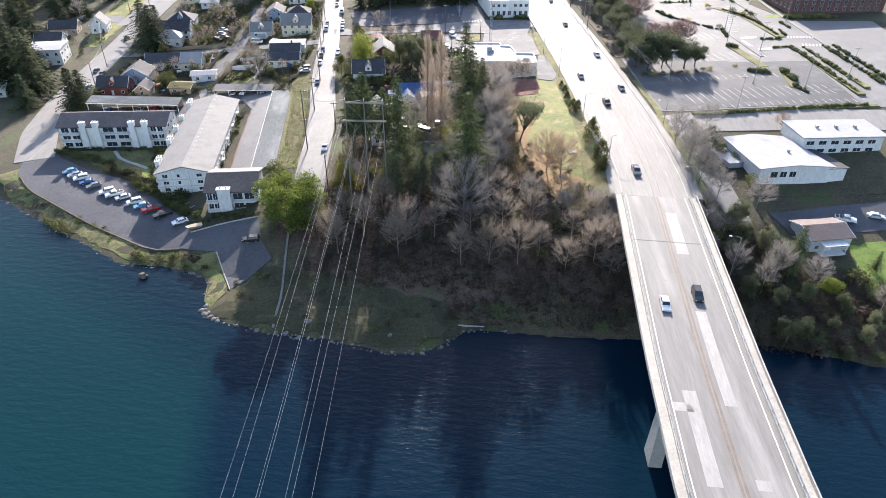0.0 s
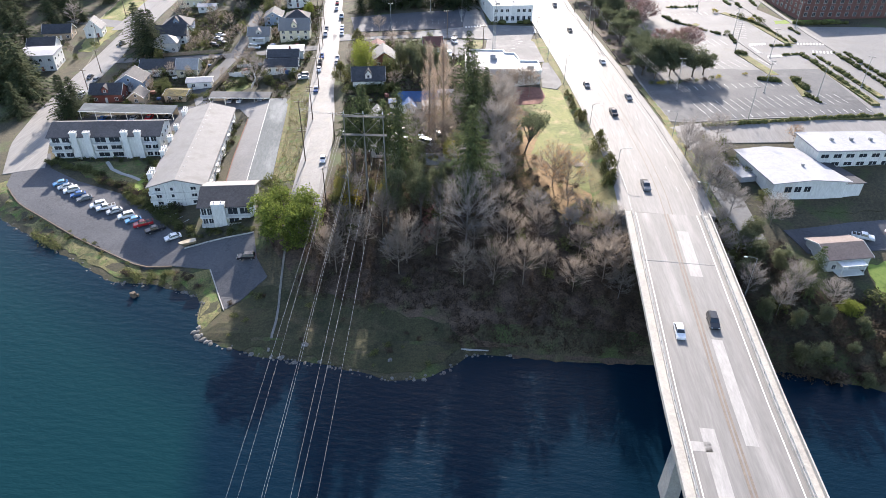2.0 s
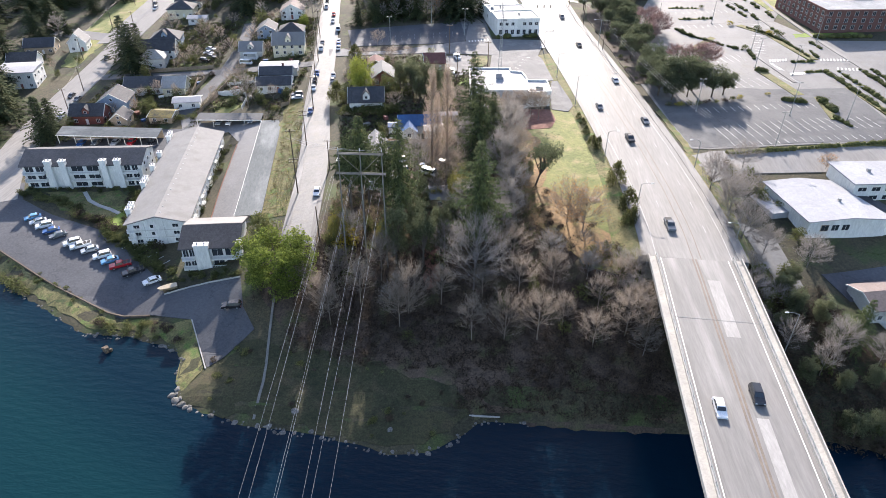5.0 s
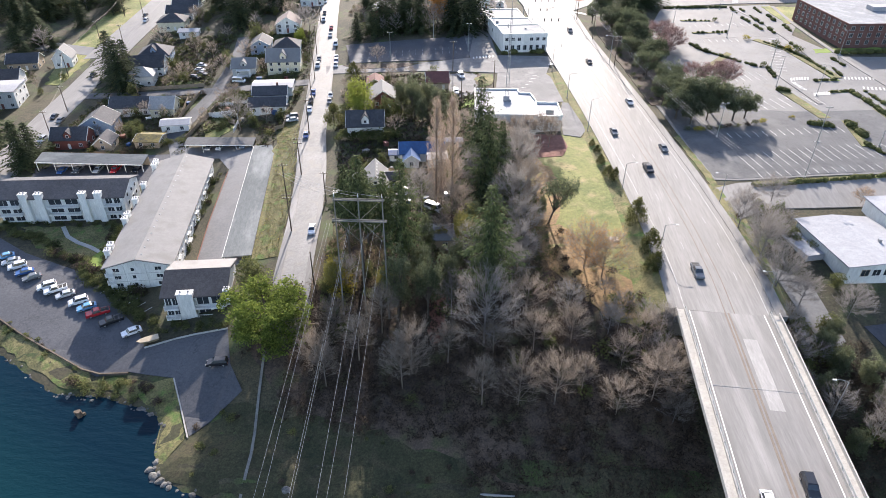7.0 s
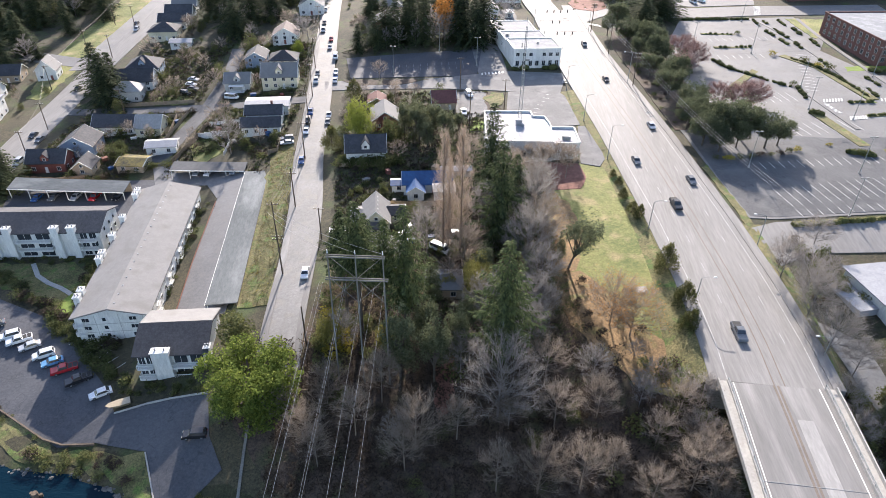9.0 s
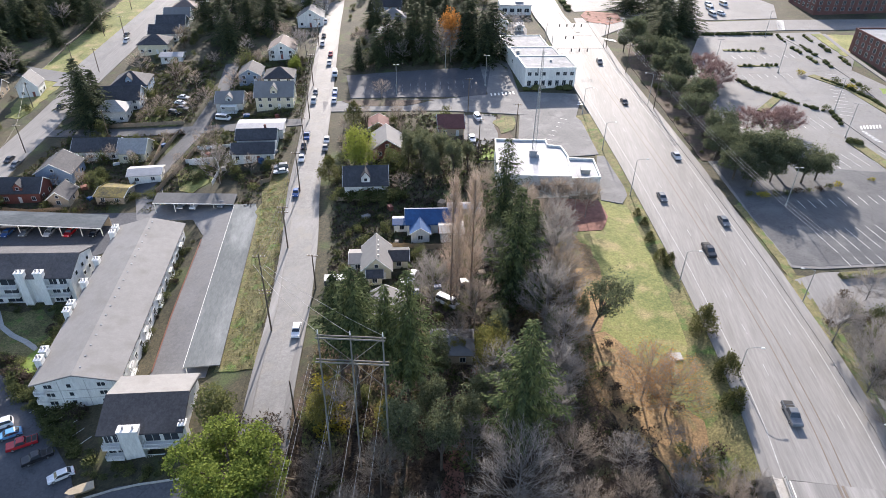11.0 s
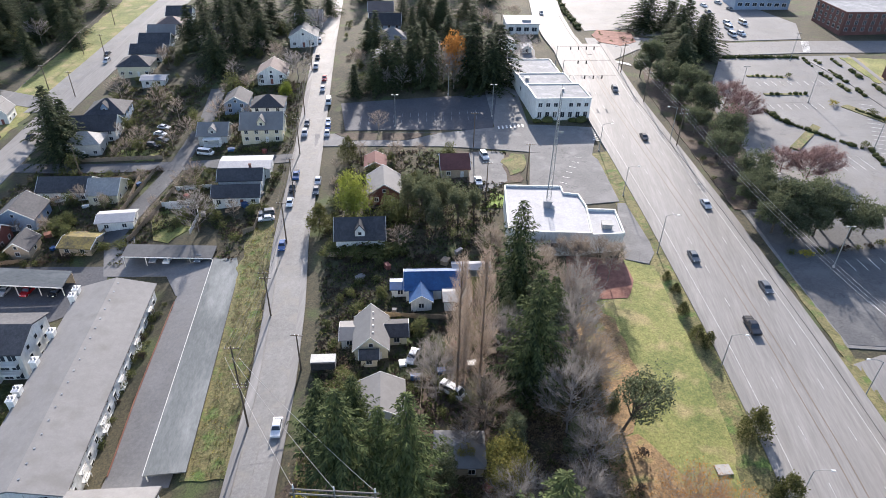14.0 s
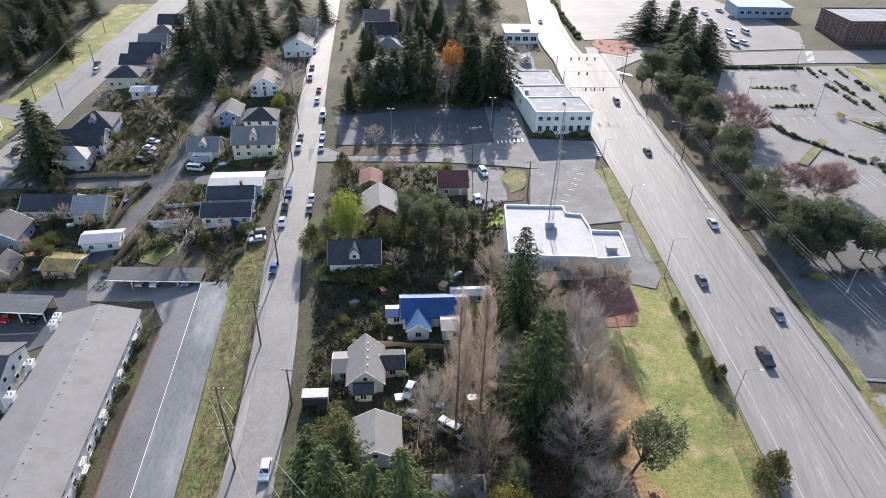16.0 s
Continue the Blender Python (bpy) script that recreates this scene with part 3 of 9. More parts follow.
def ribbon(name, line, a, b, material, lift, z_of, depth=0.3, parent=None, label="", category="", kind="structure", step=4.0):
    """A strip between the sideways offsets a and b of a line."""
    rows = along(line, step) if not isinstance(line[0][0], Vector) else line
    k = max(1, int(abs(b - a) / 4))
    verts, faces = [], []
    offs = [a + (b - a) * i / k for i in range(k + 1)]
    pos = [p + n * o for p, n in rows for o in offs]
    z = z_of(np.array([p.x for p in pos]), np.array([p.y for p in pos])) + lift
    verts = [(p.x, p.y, h) for p, h in zip(pos, z)]
    m = k + 1
    for i in range(len(rows) - 1):
        for j in range(k):
            q = i * m + j
            faces.append((q, q + 1, q + m + 1, q + m))
    base = len(verts)
    for i in range(len(rows)):
        for j in (0, k):
            x, y, h = verts[i * m + j]
            verts.append((x, y, h - depth))
    for i in range(len(rows) - 1):
        faces.append((i * m, (i + 1) * m, base + 2 * i + 2, base + 2 * i))
        faces.append((i * m + k, base + 2 * i + 1, base + 2 * i + 3, (i + 1) * m + k))
    for i in (0, len(rows) - 1):
        faces.append((*[i * m + j for j in range(m)], base + 2 * i + 1, base + 2 * i))
    me = bpy.data.meshes.new(name)
    me.from_pydata(verts, [], faces)
    fix(me)
    me.materials.append(material)
    ob = new(name, me)
    if parent:
        ob.parent = parent
        if label:
            ob["label"] = label
        return ob
    return tagged(ob, label, category, kind=kind)


# ---- highway and bridge ----
HWY = [(41.5, -260), (41.5, 56), (42.5, 84), (44, 110), (45, 128), (46, 145), (46.6, 160), (46.2, 180), (44.5, 205), (41.5, 232), (38.5, 258), (33.5, 295), (27.5, 338), (22.5, 390), (18, 440), (13, 500), (4, 620), (-15, 820)]


def hwy_z(x, y):
    y = np.asarray(y, float)
    return np.interp(y, [-300, 0, 60, 110, 150, 200, 260, 310, 400, 500, 620, 820], [27, 21.5, 20, 19.2, 18.6, 18.2, 18.8, 19.1, 20.2, 22, 26, 32])


ON_LAND = [p for p in HWY if p[1] >= 145]
ON_LAND[0] = (46.05, 148)
NORTH = [(18.5, 384), (13, 412), (9.5, 445), (8.5, 483), (6, 540), (0, 640), (-15, 820)]
ON_LAND = [p for p in ON_LAND if p[1] < 392] + [(21.7, 400)]
BRIDGE = [p for p in HWY if p[1] < 146] + [(46.05, 148)]
highway = ribbon("road", ON_LAND, -10.2, 10.2, M["oldasphalt"], 0.25, hwy_z, 2.5, label="wide worn grey asphalt highway with faded lane lines", category="road")
ribbon("road", NORTH, -6.6, 6.6, M["oldasphalt"], 0.21, hwy_z, 2.5, label="grey asphalt highway beyond the junction", category="road")
ribbon("pavement", NORTH, 6.6, 8.4, M["deckpave"], 0.36, hwy_z, 2.5, label="pale pavement beyond the junction", category="pavement")
ribbon("pavement", ON_LAND, -11.8, -10.2, M["deckpave"], 0.4, hwy_z, 2.5, label="pale concrete pavement along the highway kerb", category="pavement")
ribbon("pavement", ON_LAND, 10.2, 12.4, M["deckpave"], 0.4, hwy_z, 2.5, label="pale concrete pavement along the highway kerb", category="pavement")


def dashes(parent, line, off, z_of, lift, dash, gap, width, material, start, end, name="lane_dash"):
    rows = along(line, 1.0)
    run = 0.0
    k = 0
    while k < len(rows) - 1:
        p, n = rows[k]
        if start < p.y < end:
            seg = rows[k:k + int(dash) + 1]
            if len(seg) > 1:
                ribbon(name, seg, off - width / 2, off + width / 2, material, lift, z_of, 0.03, parent=parent)
        k += int(dash + gap)


for off in (-3.6, 5.2):
    dashes(highway, ON_LAND, off, hwy_z, 0.28, 3, 9, 0.16, M["wornpaint"], 150, 420)
ribbon("turn_line", ON_LAND, -0.35, -0.15, M["yellowpaint"], 0.28, hwy_z, 0.03, parent=highway)
ribbon("turn_line", ON_LAND, 1.55, 1.75, M["yellowpaint"], 0.28, hwy_z, 0.03, parent=highway)
ribbon("edge_line", ON_LAND, -8.6, -8.42, M["wornpaint"], 0.28, hwy_z, 0.03, parent=highway)
ribbon("edge_line", ON_LAND, 8.6, 8.78, M["wornpaint"], 0.28, hwy_z, 0.03, parent=highway)

bridge = thing("bridge", (0, 0, 0), 0, "long concrete road bridge with pale worn deck and railed walkways", "bridge", kind="structure")
ribbon("deck", BRIDGE, -8.6, 8.6, M["deckpave"], 0.25, hwy_z, 0.6, parent=bridge, label="worn pale grey concrete deck")
for s in (-1, 1):
    ribbon("walkway", BRIDGE, s * 8.6, s * 10.4, M["concrete"], 0.45, hwy_z, 0.8, parent=bridge)
    ribbon("kerb_wall", BRIDGE, s * 8.55, s * 8.85, M["concrete"], 0.95, hwy_z, 0.9, parent=bridge)
    ribbon("parapet", BRIDGE, s * 10.4, s * 10.65, M["concrete"], 1.2, hwy_z, 1.0, parent=bridge)
    ribbon("hand_rail", BRIDGE, s * 8.63, s * 8.75, M["galv"], 1.5, hwy_z, 0.12, parent=bridge)
    ribbon("edge_line", BRIDGE, s * 7.55, s * 7.75, M["paint"], 0.28, hwy_z, 0.03, parent=bridge)
    ribbon("girder", BRIDGE, s * 6.2, s * 8.2, M["concrete"], -0.3, hwy_z, 2.2, parent=bridge)
ribbon("centre_line", BRIDGE, -0.55, -0.15, M["yellowpaint"], 0.28, hwy_z, 0.03, parent=bridge)
ribbon("centre_line", BRIDGE, 0.15, 0.55, M["yellowpaint"], 0.28, hwy_z, 0.03, parent=bridge)
rows = along(BRIDGE, 1.0)
post = MB().box((0, 0, 0), (0.12, 0.12, 0.6)).mesh("rail_post", M["galv"])
for k in range(60, len(rows), 3):
    p, n = rows[k]
    if p.y < 20:
        continue
    for s in (-1, 1):
        ob = part("rail_post", post, None, bridge)
        q = p + n * s * 8.69
        ob.location = (q.x, q.y, float(hwy_z(0, q.y)) + 0.92)
for yj in (126.2,):
    c = min(rows, key=lambda r: abs(r[0].y - yj))
    j = MB()
    a, b = c[0] - c[1] * 8.4, c[0] + c[1] * 8.4
    j.cyl((a.x, a.y, float(hwy_z(0, yj)) + 0.26), (b.x, b.y, float(hwy_z(0, yj)) + 0.26), 0.05, n=6)
    part("deck_joint", j, M["concrete" if yj > 120 else "oldasphalt"], bridge)
for yp in (78.0, 0.0, -120.0):
    c = min(rows, key=lambda r: abs(r[0].y - yp))[0]
    top = float(hwy_z(0, yp)) - 1.2
    part("pier_cap", MB().box((c.x, c.y, top - 1.6), (17.5, 3.2, 1.6)), M["concrete"], bridge)
    for s in (-1, 1):
        leg = MB()
        leg.box((c.x + s * 6.6, c.y, -4), (2.6, 4.6, top + 2.4), top=0.9, topy=0.6)
        part("pier_leg", leg, M["concrete"], bridge, "tapered concrete pier leg standing in the water")
abut = MB().box((46, 150.5, 4), (21.2, 6, 14.2))
part("abutment", abut, M["concrete"], bridge)

# ---- streets ----
STREET = [(-47.5, 147), (-50.5, 165), (-53.5, 190), (-58.2, 217), (-64, 243), (-69.6, 279), (-77.5, 326), (-88.5, 390), (-105, 490), (-125, 620)]
street = ribbon("road", STREET, -4.2, 2.0, M["streetpave"], 0.22, heights, 0.5, label="pale concrete residential street running up from the bluff", category="road")
ribbon("pavement", STREET, -6.0, -4.2, M["deckpave"], 0.36, heights, 0.6, label="concrete pavement beside the residential street", category="pavement")
ribbon("pavement", STREET, 2.0, 3.5, M["deckpave"], 0.36, heights, 0.6, label="concrete pavement beside the residential street", category="pavement")
LANE_W = [(-152, 183), (-163, 205), (-170, 232), (-176, 268), (-179, 300), (-182, 330), (-184, 370), (-187, 414), (-192, 480), (-205, 600)]
ribbon("road", LANE_W, -6.0, 6.5, M["oldasphalt"], 0.22, heights, 0.5, label="worn grey asphalt side road with grass verges", category="road")
ribbon("road", [(-179, 288), (-140, 287), (-108, 287), (-74, 290)], -2.8, 2.8, M["lotasphalt"], 0.2, heights, 0.4, label="narrow asphalt cross lane between the houses", category="road")
# Alley takes the darker lot asphalt, which stands in for shade on its gravel.
ribbon("road", [(-118, 244), (-117, 262), (-115, 285), (-117, 320), (-122, 345)], -3.0, 3.0, M["lotasphalt"], 0.17, heights, 0.4, label="rutted gravel and asphalt alley behind the houses", category="road")
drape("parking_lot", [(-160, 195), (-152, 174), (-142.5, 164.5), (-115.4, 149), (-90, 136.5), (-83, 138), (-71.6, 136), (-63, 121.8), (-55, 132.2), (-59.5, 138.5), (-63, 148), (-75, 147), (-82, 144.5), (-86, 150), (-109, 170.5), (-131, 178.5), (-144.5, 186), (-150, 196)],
      M["darkasphalt"], 0.16, 6.0, "dark asphalt car park along the sea wall, partly toned for shade", "parking lot")
drape("driveway", [(-80.9, 171), (-67.5, 171), (-72, 205), (-80, 238), (-108, 242), (-112, 250), (-120, 248), (-112, 232), (-95, 232), (-89, 224), (-84, 191), (-81.2, 176)], M["drivepave"], 0.14, 6.0, "pale worn asphalt drive between flats and carport", "driveway")
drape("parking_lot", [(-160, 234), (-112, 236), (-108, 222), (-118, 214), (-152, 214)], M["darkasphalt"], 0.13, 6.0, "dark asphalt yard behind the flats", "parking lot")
drape("lawn", [(18.5, 236), (26, 234), (29.8, 217), (33, 199), (34.2, 181), (35.2, 166), (34.6, 150), (24, 149.5), (17, 160), (13, 174), (10, 190), (7, 213), (8, 226)], M["lawn"], 0.12, 5.0, "sunlit patchy green and yellow lawn beside the highway", "lawn")
drape("leaf_litter", [(10, 168), (15, 158), (22, 151), (31, 151), (30, 160), (24, 168), (20, 176), (14, 184), (8, 182)], M["drylitter"], 0.18, 5.0, "brown fallen leaves under the bare tree", "leaf litter")
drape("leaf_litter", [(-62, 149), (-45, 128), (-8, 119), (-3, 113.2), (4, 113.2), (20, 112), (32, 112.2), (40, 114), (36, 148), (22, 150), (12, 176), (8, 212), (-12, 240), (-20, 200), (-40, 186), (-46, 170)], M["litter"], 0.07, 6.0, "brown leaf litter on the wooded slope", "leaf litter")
drape("leaf_litter", [(-18, 163), (-14, 163), (-12.6, 156), (-13, 147), (-16, 143), (-17, 150)], M["redsoil"], 0.2, 3.0, "strip of reddish fallen leaves below the firs", "leaf litter")
drape("grass_bank", [(-45.4, 176), (-41, 174), (-36.4, 167), (-34.6, 156), (-37, 150), (-42.5, 152), (-43.4, 166)], M["bank"], 0.2, 3.0, "rough yellow-green bank between street and pylon", "grass bank")
drape("red_bed", [(5, 226), (9, 221), (18, 221.5), (20, 228), (18.5, 236), (5, 236.5)], M["redsoil"], 0.2, 5.0, "reddish bark bed beside the white building", "planting bed")
drape("grass_bank", [(-66, 172), (-57, 172), (-60.5, 192), (-65, 217), (-70, 243), (-74, 258), (-80, 252), (-77, 238), (-72, 205)], M["bank"], 0.12, 5.0, "rough yellow-green grass bank between carport and street", "grass bank")
drape("shore_grass", [(-70.4, 126), (-69, 119.6), (-66.2, 114), (-63, 112.2), (-55, 110), (-46, 109), (-38, 108), (-28, 105.5), (-20, 104.5), (-13, 105.5), (-8, 109), (-4, 114), (-6, 118), (-12, 120.5), (-17, 120), (-24, 124), (-31, 122.5), (-38, 127), (-46, 126), (-53, 130), (-57, 129), (-60.5, 125), (-63, 121.4), (-66.5, 126.8)], M["shoregrass"], 0.09, 3.0, "grass above the rocky point, darkened for the trees' shade", "grass")
drape("grass_bank", [(-158, 173), (-150.5, 164), (-120.6, 147), (-97, 133.6), (-86, 133.4), (-73.6, 129.6), (-70, 119.5), (-66.2, 115.2), (-63.4, 121), (-71.8, 135.5), (-90, 136), (-115.5, 148.7), (-143, 164.3), (-153, 177)], M["bank"], 0.09, 5.0, "rough grass strip above the rocky shore", "grass bank")
# Lawn laid in the duller bank mix to carry the shade before the flats.
drape("lawn", [(-140, 191), (-118, 193), (-110, 190), (-112, 176), (-130, 181)], M["bank"], 0.1, 5.0, "lawn in front of the flats, shade put into its dull colour", "lawn")
drape("lawn", [(-112.6, 173.2), (-111.8, 178.5), (-110.6, 184), (-107.8, 184.2), (-106, 178), (-105.6, 174.8), (-108.5, 173.2)], M["brightgrass"], 0.24, 5.0, "small patch of bright green turf", "lawn")
drape("lawn", [(-197, 300), (-190, 300), (-193, 350), (-197, 420), (-204, 480), (-226, 480), (-219, 420), (-211, 345)], M["lawn"], 0.12, 6.0, "sunny grass verge beside the side road", "lawn")
drape("verge", [(56.2, 238), (59.6, 215), (61.2, 190), (60.6, 172), (59, 190), (57.3, 215), (54.5, 236)], M["bank"], 0.2, 5.0, "narrow green verge beside the highway pavement", "verge")
drape("road", [(58.5, 204), (66, 207.5), (105, 213), (175, 219), (175, 204), (105, 199), (70, 195), (60, 188)], M["oldasphalt"], 0.2, 6.0, "grey access road past the white building", "road")
drape("parking_lot", [(57, 232), (60, 209), (66.8, 209), (104, 214.5), (175, 222), (178, 318), (140, 318), (130, 346), (127, 346), (112, 350), (96, 386), (80, 386), (60, 330), (53, 270)], M["asphalt"], 0.15, 8.0, "large empty asphalt car park with white bays", "parking lot")
drape("parking_lot", [(60, 330), (80, 386), (121, 393), (136, 395), (138, 362), (130, 346), (90, 340)], M["asphalt"], 0.17, 8.0, "upper part of the asphalt car park", "parking lot")
drape("road", [(28, 372), (48, 396), (84, 391), (122, 397), (185, 402), (185, 418), (122, 413), (90, 408), (48, 413), (26, 410)], M["asphalt"], 0.24, 6.0, "side street crossing the highway", "road")
drape("parking_lot", [(52, 417), (92, 411), (124, 416), (130, 440), (112, 480), (95, 520), (22, 520), (20, 470), (27, 421), (50, 426)], M["asphalt"], 0.2, 8.0, "grey parking yard beyond the side street", "parking lot")
# Darker asphalt stands in for the conifers' shade on this car park.
drape("parking_lot", [(-64, 308), (-14, 307), (-13, 338), (-70, 330)], M["darkasphalt"], 0.2, 6.0, "car park behind the houses, shade put into dark asphalt", "parking lot")
drape("road", [(-72, 297), (-30, 295), (-2, 291.5), (17, 291), (21, 312), (-2, 312), (-30, 305), (-74, 306)], M["yardasphalt"], 0.22, 6.0, "grey side street joining the highway", "road")
drape("parking_lot", [(-2, 291), (16, 293), (18.5, 288), (21.5, 263), (6, 259), (5, 262), (-3, 264)], M["yardasphalt"], 0.22, 5.0, "grey asphalt forecourt beside the white building", "parking lot")
drape("parking_lot", [(-26, 292), (-4, 290), (-5, 272), (-26, 272)], M["litter"], 0.12, 5.0, "gravelly grey yard", "yard")
drape("road", [(-13, 307), (-2, 312), (-10, 375), (-22, 375)], M["yardasphalt"], 0.2, 5.0, "grey alley beside the two-storey white building", "road")
# Dull ground colour replaces lawn here to put the hall's shade into it.
drape("yard", [(84, 163), (125, 168), (122, 180), (112, 170), (84, 164)], M["ground"], 0.13, 5.0, "rough grass strip below the white building, dulled for shade", "lawn")
drape("driveway", [(63, 172), (72, 167), (74, 150), (69, 146), (66, 158)], M["streetpave"], 0.16, 5.0, "pale concrete drive", "driveway")
# Darker asphalt stands in for shade on the lane.
drape("road", [(80, 155), (100, 161), (140, 168), (140, 158), (104, 151), (84, 147)], M["darkasphalt"], 0.16, 5.0, "asphalt lane by the brown house, shade put into its colour", "road")
drape("lawn", [(99, 146), (125, 150), (125, 132), (97, 128)], M["brightgrass"], 0.12, 5.0, "bright green garden lawn", "lawn")
drape("lawn", [(-112, 260.5), (-102, 262), (-96.5, 252), (-100.5, 246), (-106, 247)], M["lawn"], 0.12, 4.0, "small green back garden lawn behind a white fence", "lawn")
drape("lawn", [(-142, 292), (-124, 291), (-125, 298), (-141, 299)], M["lawn"], 0.12, 4.0, "patchy green lawn by the cross lane", "lawn")
drape("lawn", [(-8, 290), (-3, 289.5), (-4.5, 279), (-8, 276), (-11, 284)], M["bank"], 0.22, 4.0, "rough mossy grass beside the yard", "lawn")
drape("parking_lot", [(-20.5, 291), (-11, 291), (-9, 272.5), (-15, 266.5), (-20, 272)], M["yardasphalt"], 0.17, 4.0, "gravelly asphalt yard with parked van", "yard")
drape("lawn", [(-14, 265), (-9.5, 265), (-9.6, 258.5), (-14.5, 258)], M["brightgrass"], 0.14, 4.0, "strip of green grass beside the white building", "lawn")
drape("planting_bed", [(-67, 305.9), (-32.4, 304.6), (-42, 299.6), (-60.7, 300.4)], M["litter"], 0.3, 5.0, "dark mulched bed between street and car park", "planting bed")
drape("lawn", [(131, 322), (162, 326), (161, 330), (132, 327)], M["brightgrass"], 0.2, 5.0, "green lawn before the brick offices", "lawn")


def side_bank(name, line, a, b, material, label):
    """Sloping fill from a road's edge, offset a, down to the land at offset b."""
    rows = along(line, 4.0)
    verts, faces = [], []
    for p, n in rows:
        for j in range(5):
            u = j / 4
            q = p + n * (a + (b - a) * u)
            top, low = float(hwy_z(0, q.y)) + 0.22, ground_z(q.x, q.y) + 0.06
            verts.append((q.x, q.y, low if u == 1 else max(low, top + (low - 0.5 - top) * u ** 1.2)))
    for i in range(len(rows) - 1):
        faces += [(i * 5 + j, i * 5 + j + 1, i * 5 + j + 6, i * 5 + j + 5) for j in range(4)]
    me = bpy.data.meshes.new(name)
    me.from_pydata(verts, [], faces)
    fix(me)
    me.materials.append(material)
    tagged(new(name, me), label, "grass bank", kind="structure")


side_bank("grass_bank", [p for p in ON_LAND if p[1] < 300], -11.8, -17.5, M["bank"], "grassy fill below the highway pavement")
side_bank("grass_bank", [p for p in ON_LAND if p[1] < 215], 12.4, 17.5, M["bank"], "grassy fill on the far side of the highway")
ribbon("pavement", [p for p in LANE_W if p[1] >= 330], -13.0, -6.0, M["streetpave"], 0.2, heights, 0.4, label="pale dirt and gravel shoulder of the side road", category="pavement")
drape("road", [(-186, 331), (-186, 340), (-226, 354), (-228, 344)], M["asphalt"], 0.2, 5.0, "short cross street by the wooded park", "road")
drape("pavement", [(19.2, 236), (24.6, 234.5), (27, 240), (23, 262), (20.8, 262), (19.4, 250)], M["yardasphalt"], 0.26, 4.0, "grey paved strip beside the white building", "pavement")
drape("leaf_litter", [(8, 181), (13.5, 184), (16.5, 196), (14.5, 212), (9, 223), (5.5, 213)], M["drylitter"], 0.17, 4.0, "pinkish brown leaf litter along the lawn edge", "leaf litter")
drape("parking_lot", [(57.5, 232), (60.5, 210), (66.8, 210), (104, 215.5), (131, 219.5), (128, 262), (100, 258.5), (62, 262), (55, 262)], M["lotasphalt"], 0.19, 6.0, "darker asphalt in the lower part of the car park", "parking lot")
# Dark litter sheet; the pines' shade on the strip is put into its colour.
drape("leaf_litter", [(52, 262), (60, 263), (66, 300), (64, 335), (71, 360), (60, 380), (46, 372), (43, 345), (48.5, 300)], M["litter"], 0.22, 5.0, "leaf litter under the roadside pines, dark for their shade", "planting bed")
drape("planting_bed", [(29.7, 414.7), (33, 423), (48, 419), (48.6, 406), (41, 400), (32, 404)], M["redsoil"], 0.34, 4.0, "brown planted bed at the junction", "planting bed")
drape("parking_lot", [(-14, 376), (3, 374), (2, 402), (-1, 411), (-14, 411), (-18, 400)], M["yardasphalt"], 0.18, 5.0, "grey yard before the roadside shop", "yard")


# ---- buildings ----
PANES = {}
TAKEN = [(-129, 201, 20), (-98, 180, 12), (-94, 195, 12), (-98, 210, 12), (-101, 222, 12), (-73.5, 160.6, 11), (-74, 190, 9), (-76, 205, 9), (-72, 178, 9), (-79, 220, 9), (-96, 239, 13), (-128, 226, 11), (-146, 226, 11), (2, 248, 15), (14, 245, 8), (8, 322, 14), (2, 340, 14), (-2, 353, 14), (-3, 420, 11), (90, 180, 16), (108, 192, 16), (-118, 240, 6), (-15, 281, 10), (-20, 288, 6)]


def window(parent, at, w, h, rz=0.0, name="window", frame_mat="white"):
    """A window in a wall that faces local -y: a frame proud of the wall, with a pane set in it."""
    key = (round(w, 2), round(h, 2), frame_mat)
    if key not in PANES:
        f = MB()
        t = 0.1
        for c, s in (((0, 0, -h / 2 - t), (w + 2 * t, 0.14, t)), ((0, 0, h / 2), (w + 2 * t, 0.14, t)), ((-w / 2 - t / 2, 0, -h / 2), (t, 0.14, h)), ((w / 2 + t / 2, 0, -h / 2), (t, 0.14, h))):
            f.box(c, s)
        if w > 1.0:
            f.box((0, 0, -h / 2), (0.06, 0.12, h))
        PANES[key] = (fix(f.mesh("window", M[frame_mat])), fix(MB().box((0, 0.0, -h / 2), (w, 0.05, h)).mesh("pane", M["glass"])))
    fr = part(name, PANES[key][0], None, parent)
    fr.location, fr.rotation_euler = at, (0, 0, radians(rz))
    part("pane", PANES[key][1], None, fr)
    return fr


def gable_roof(w, l, h, rh, over=0.45, thick=0.22):
    """Two slopes with the ridge along y."""
    mb = MB()
    k = rh / (w / 2)
    e = w / 2 + over
    mb.prism([(-e, h - over * k), (0, h + rh), (e, h - over * k), (e, h - over * k + thick), (0, h + rh + thick * 1.15), (-e, h - over * k + thick)], -l / 2 - over, l / 2 + over)
    return mb


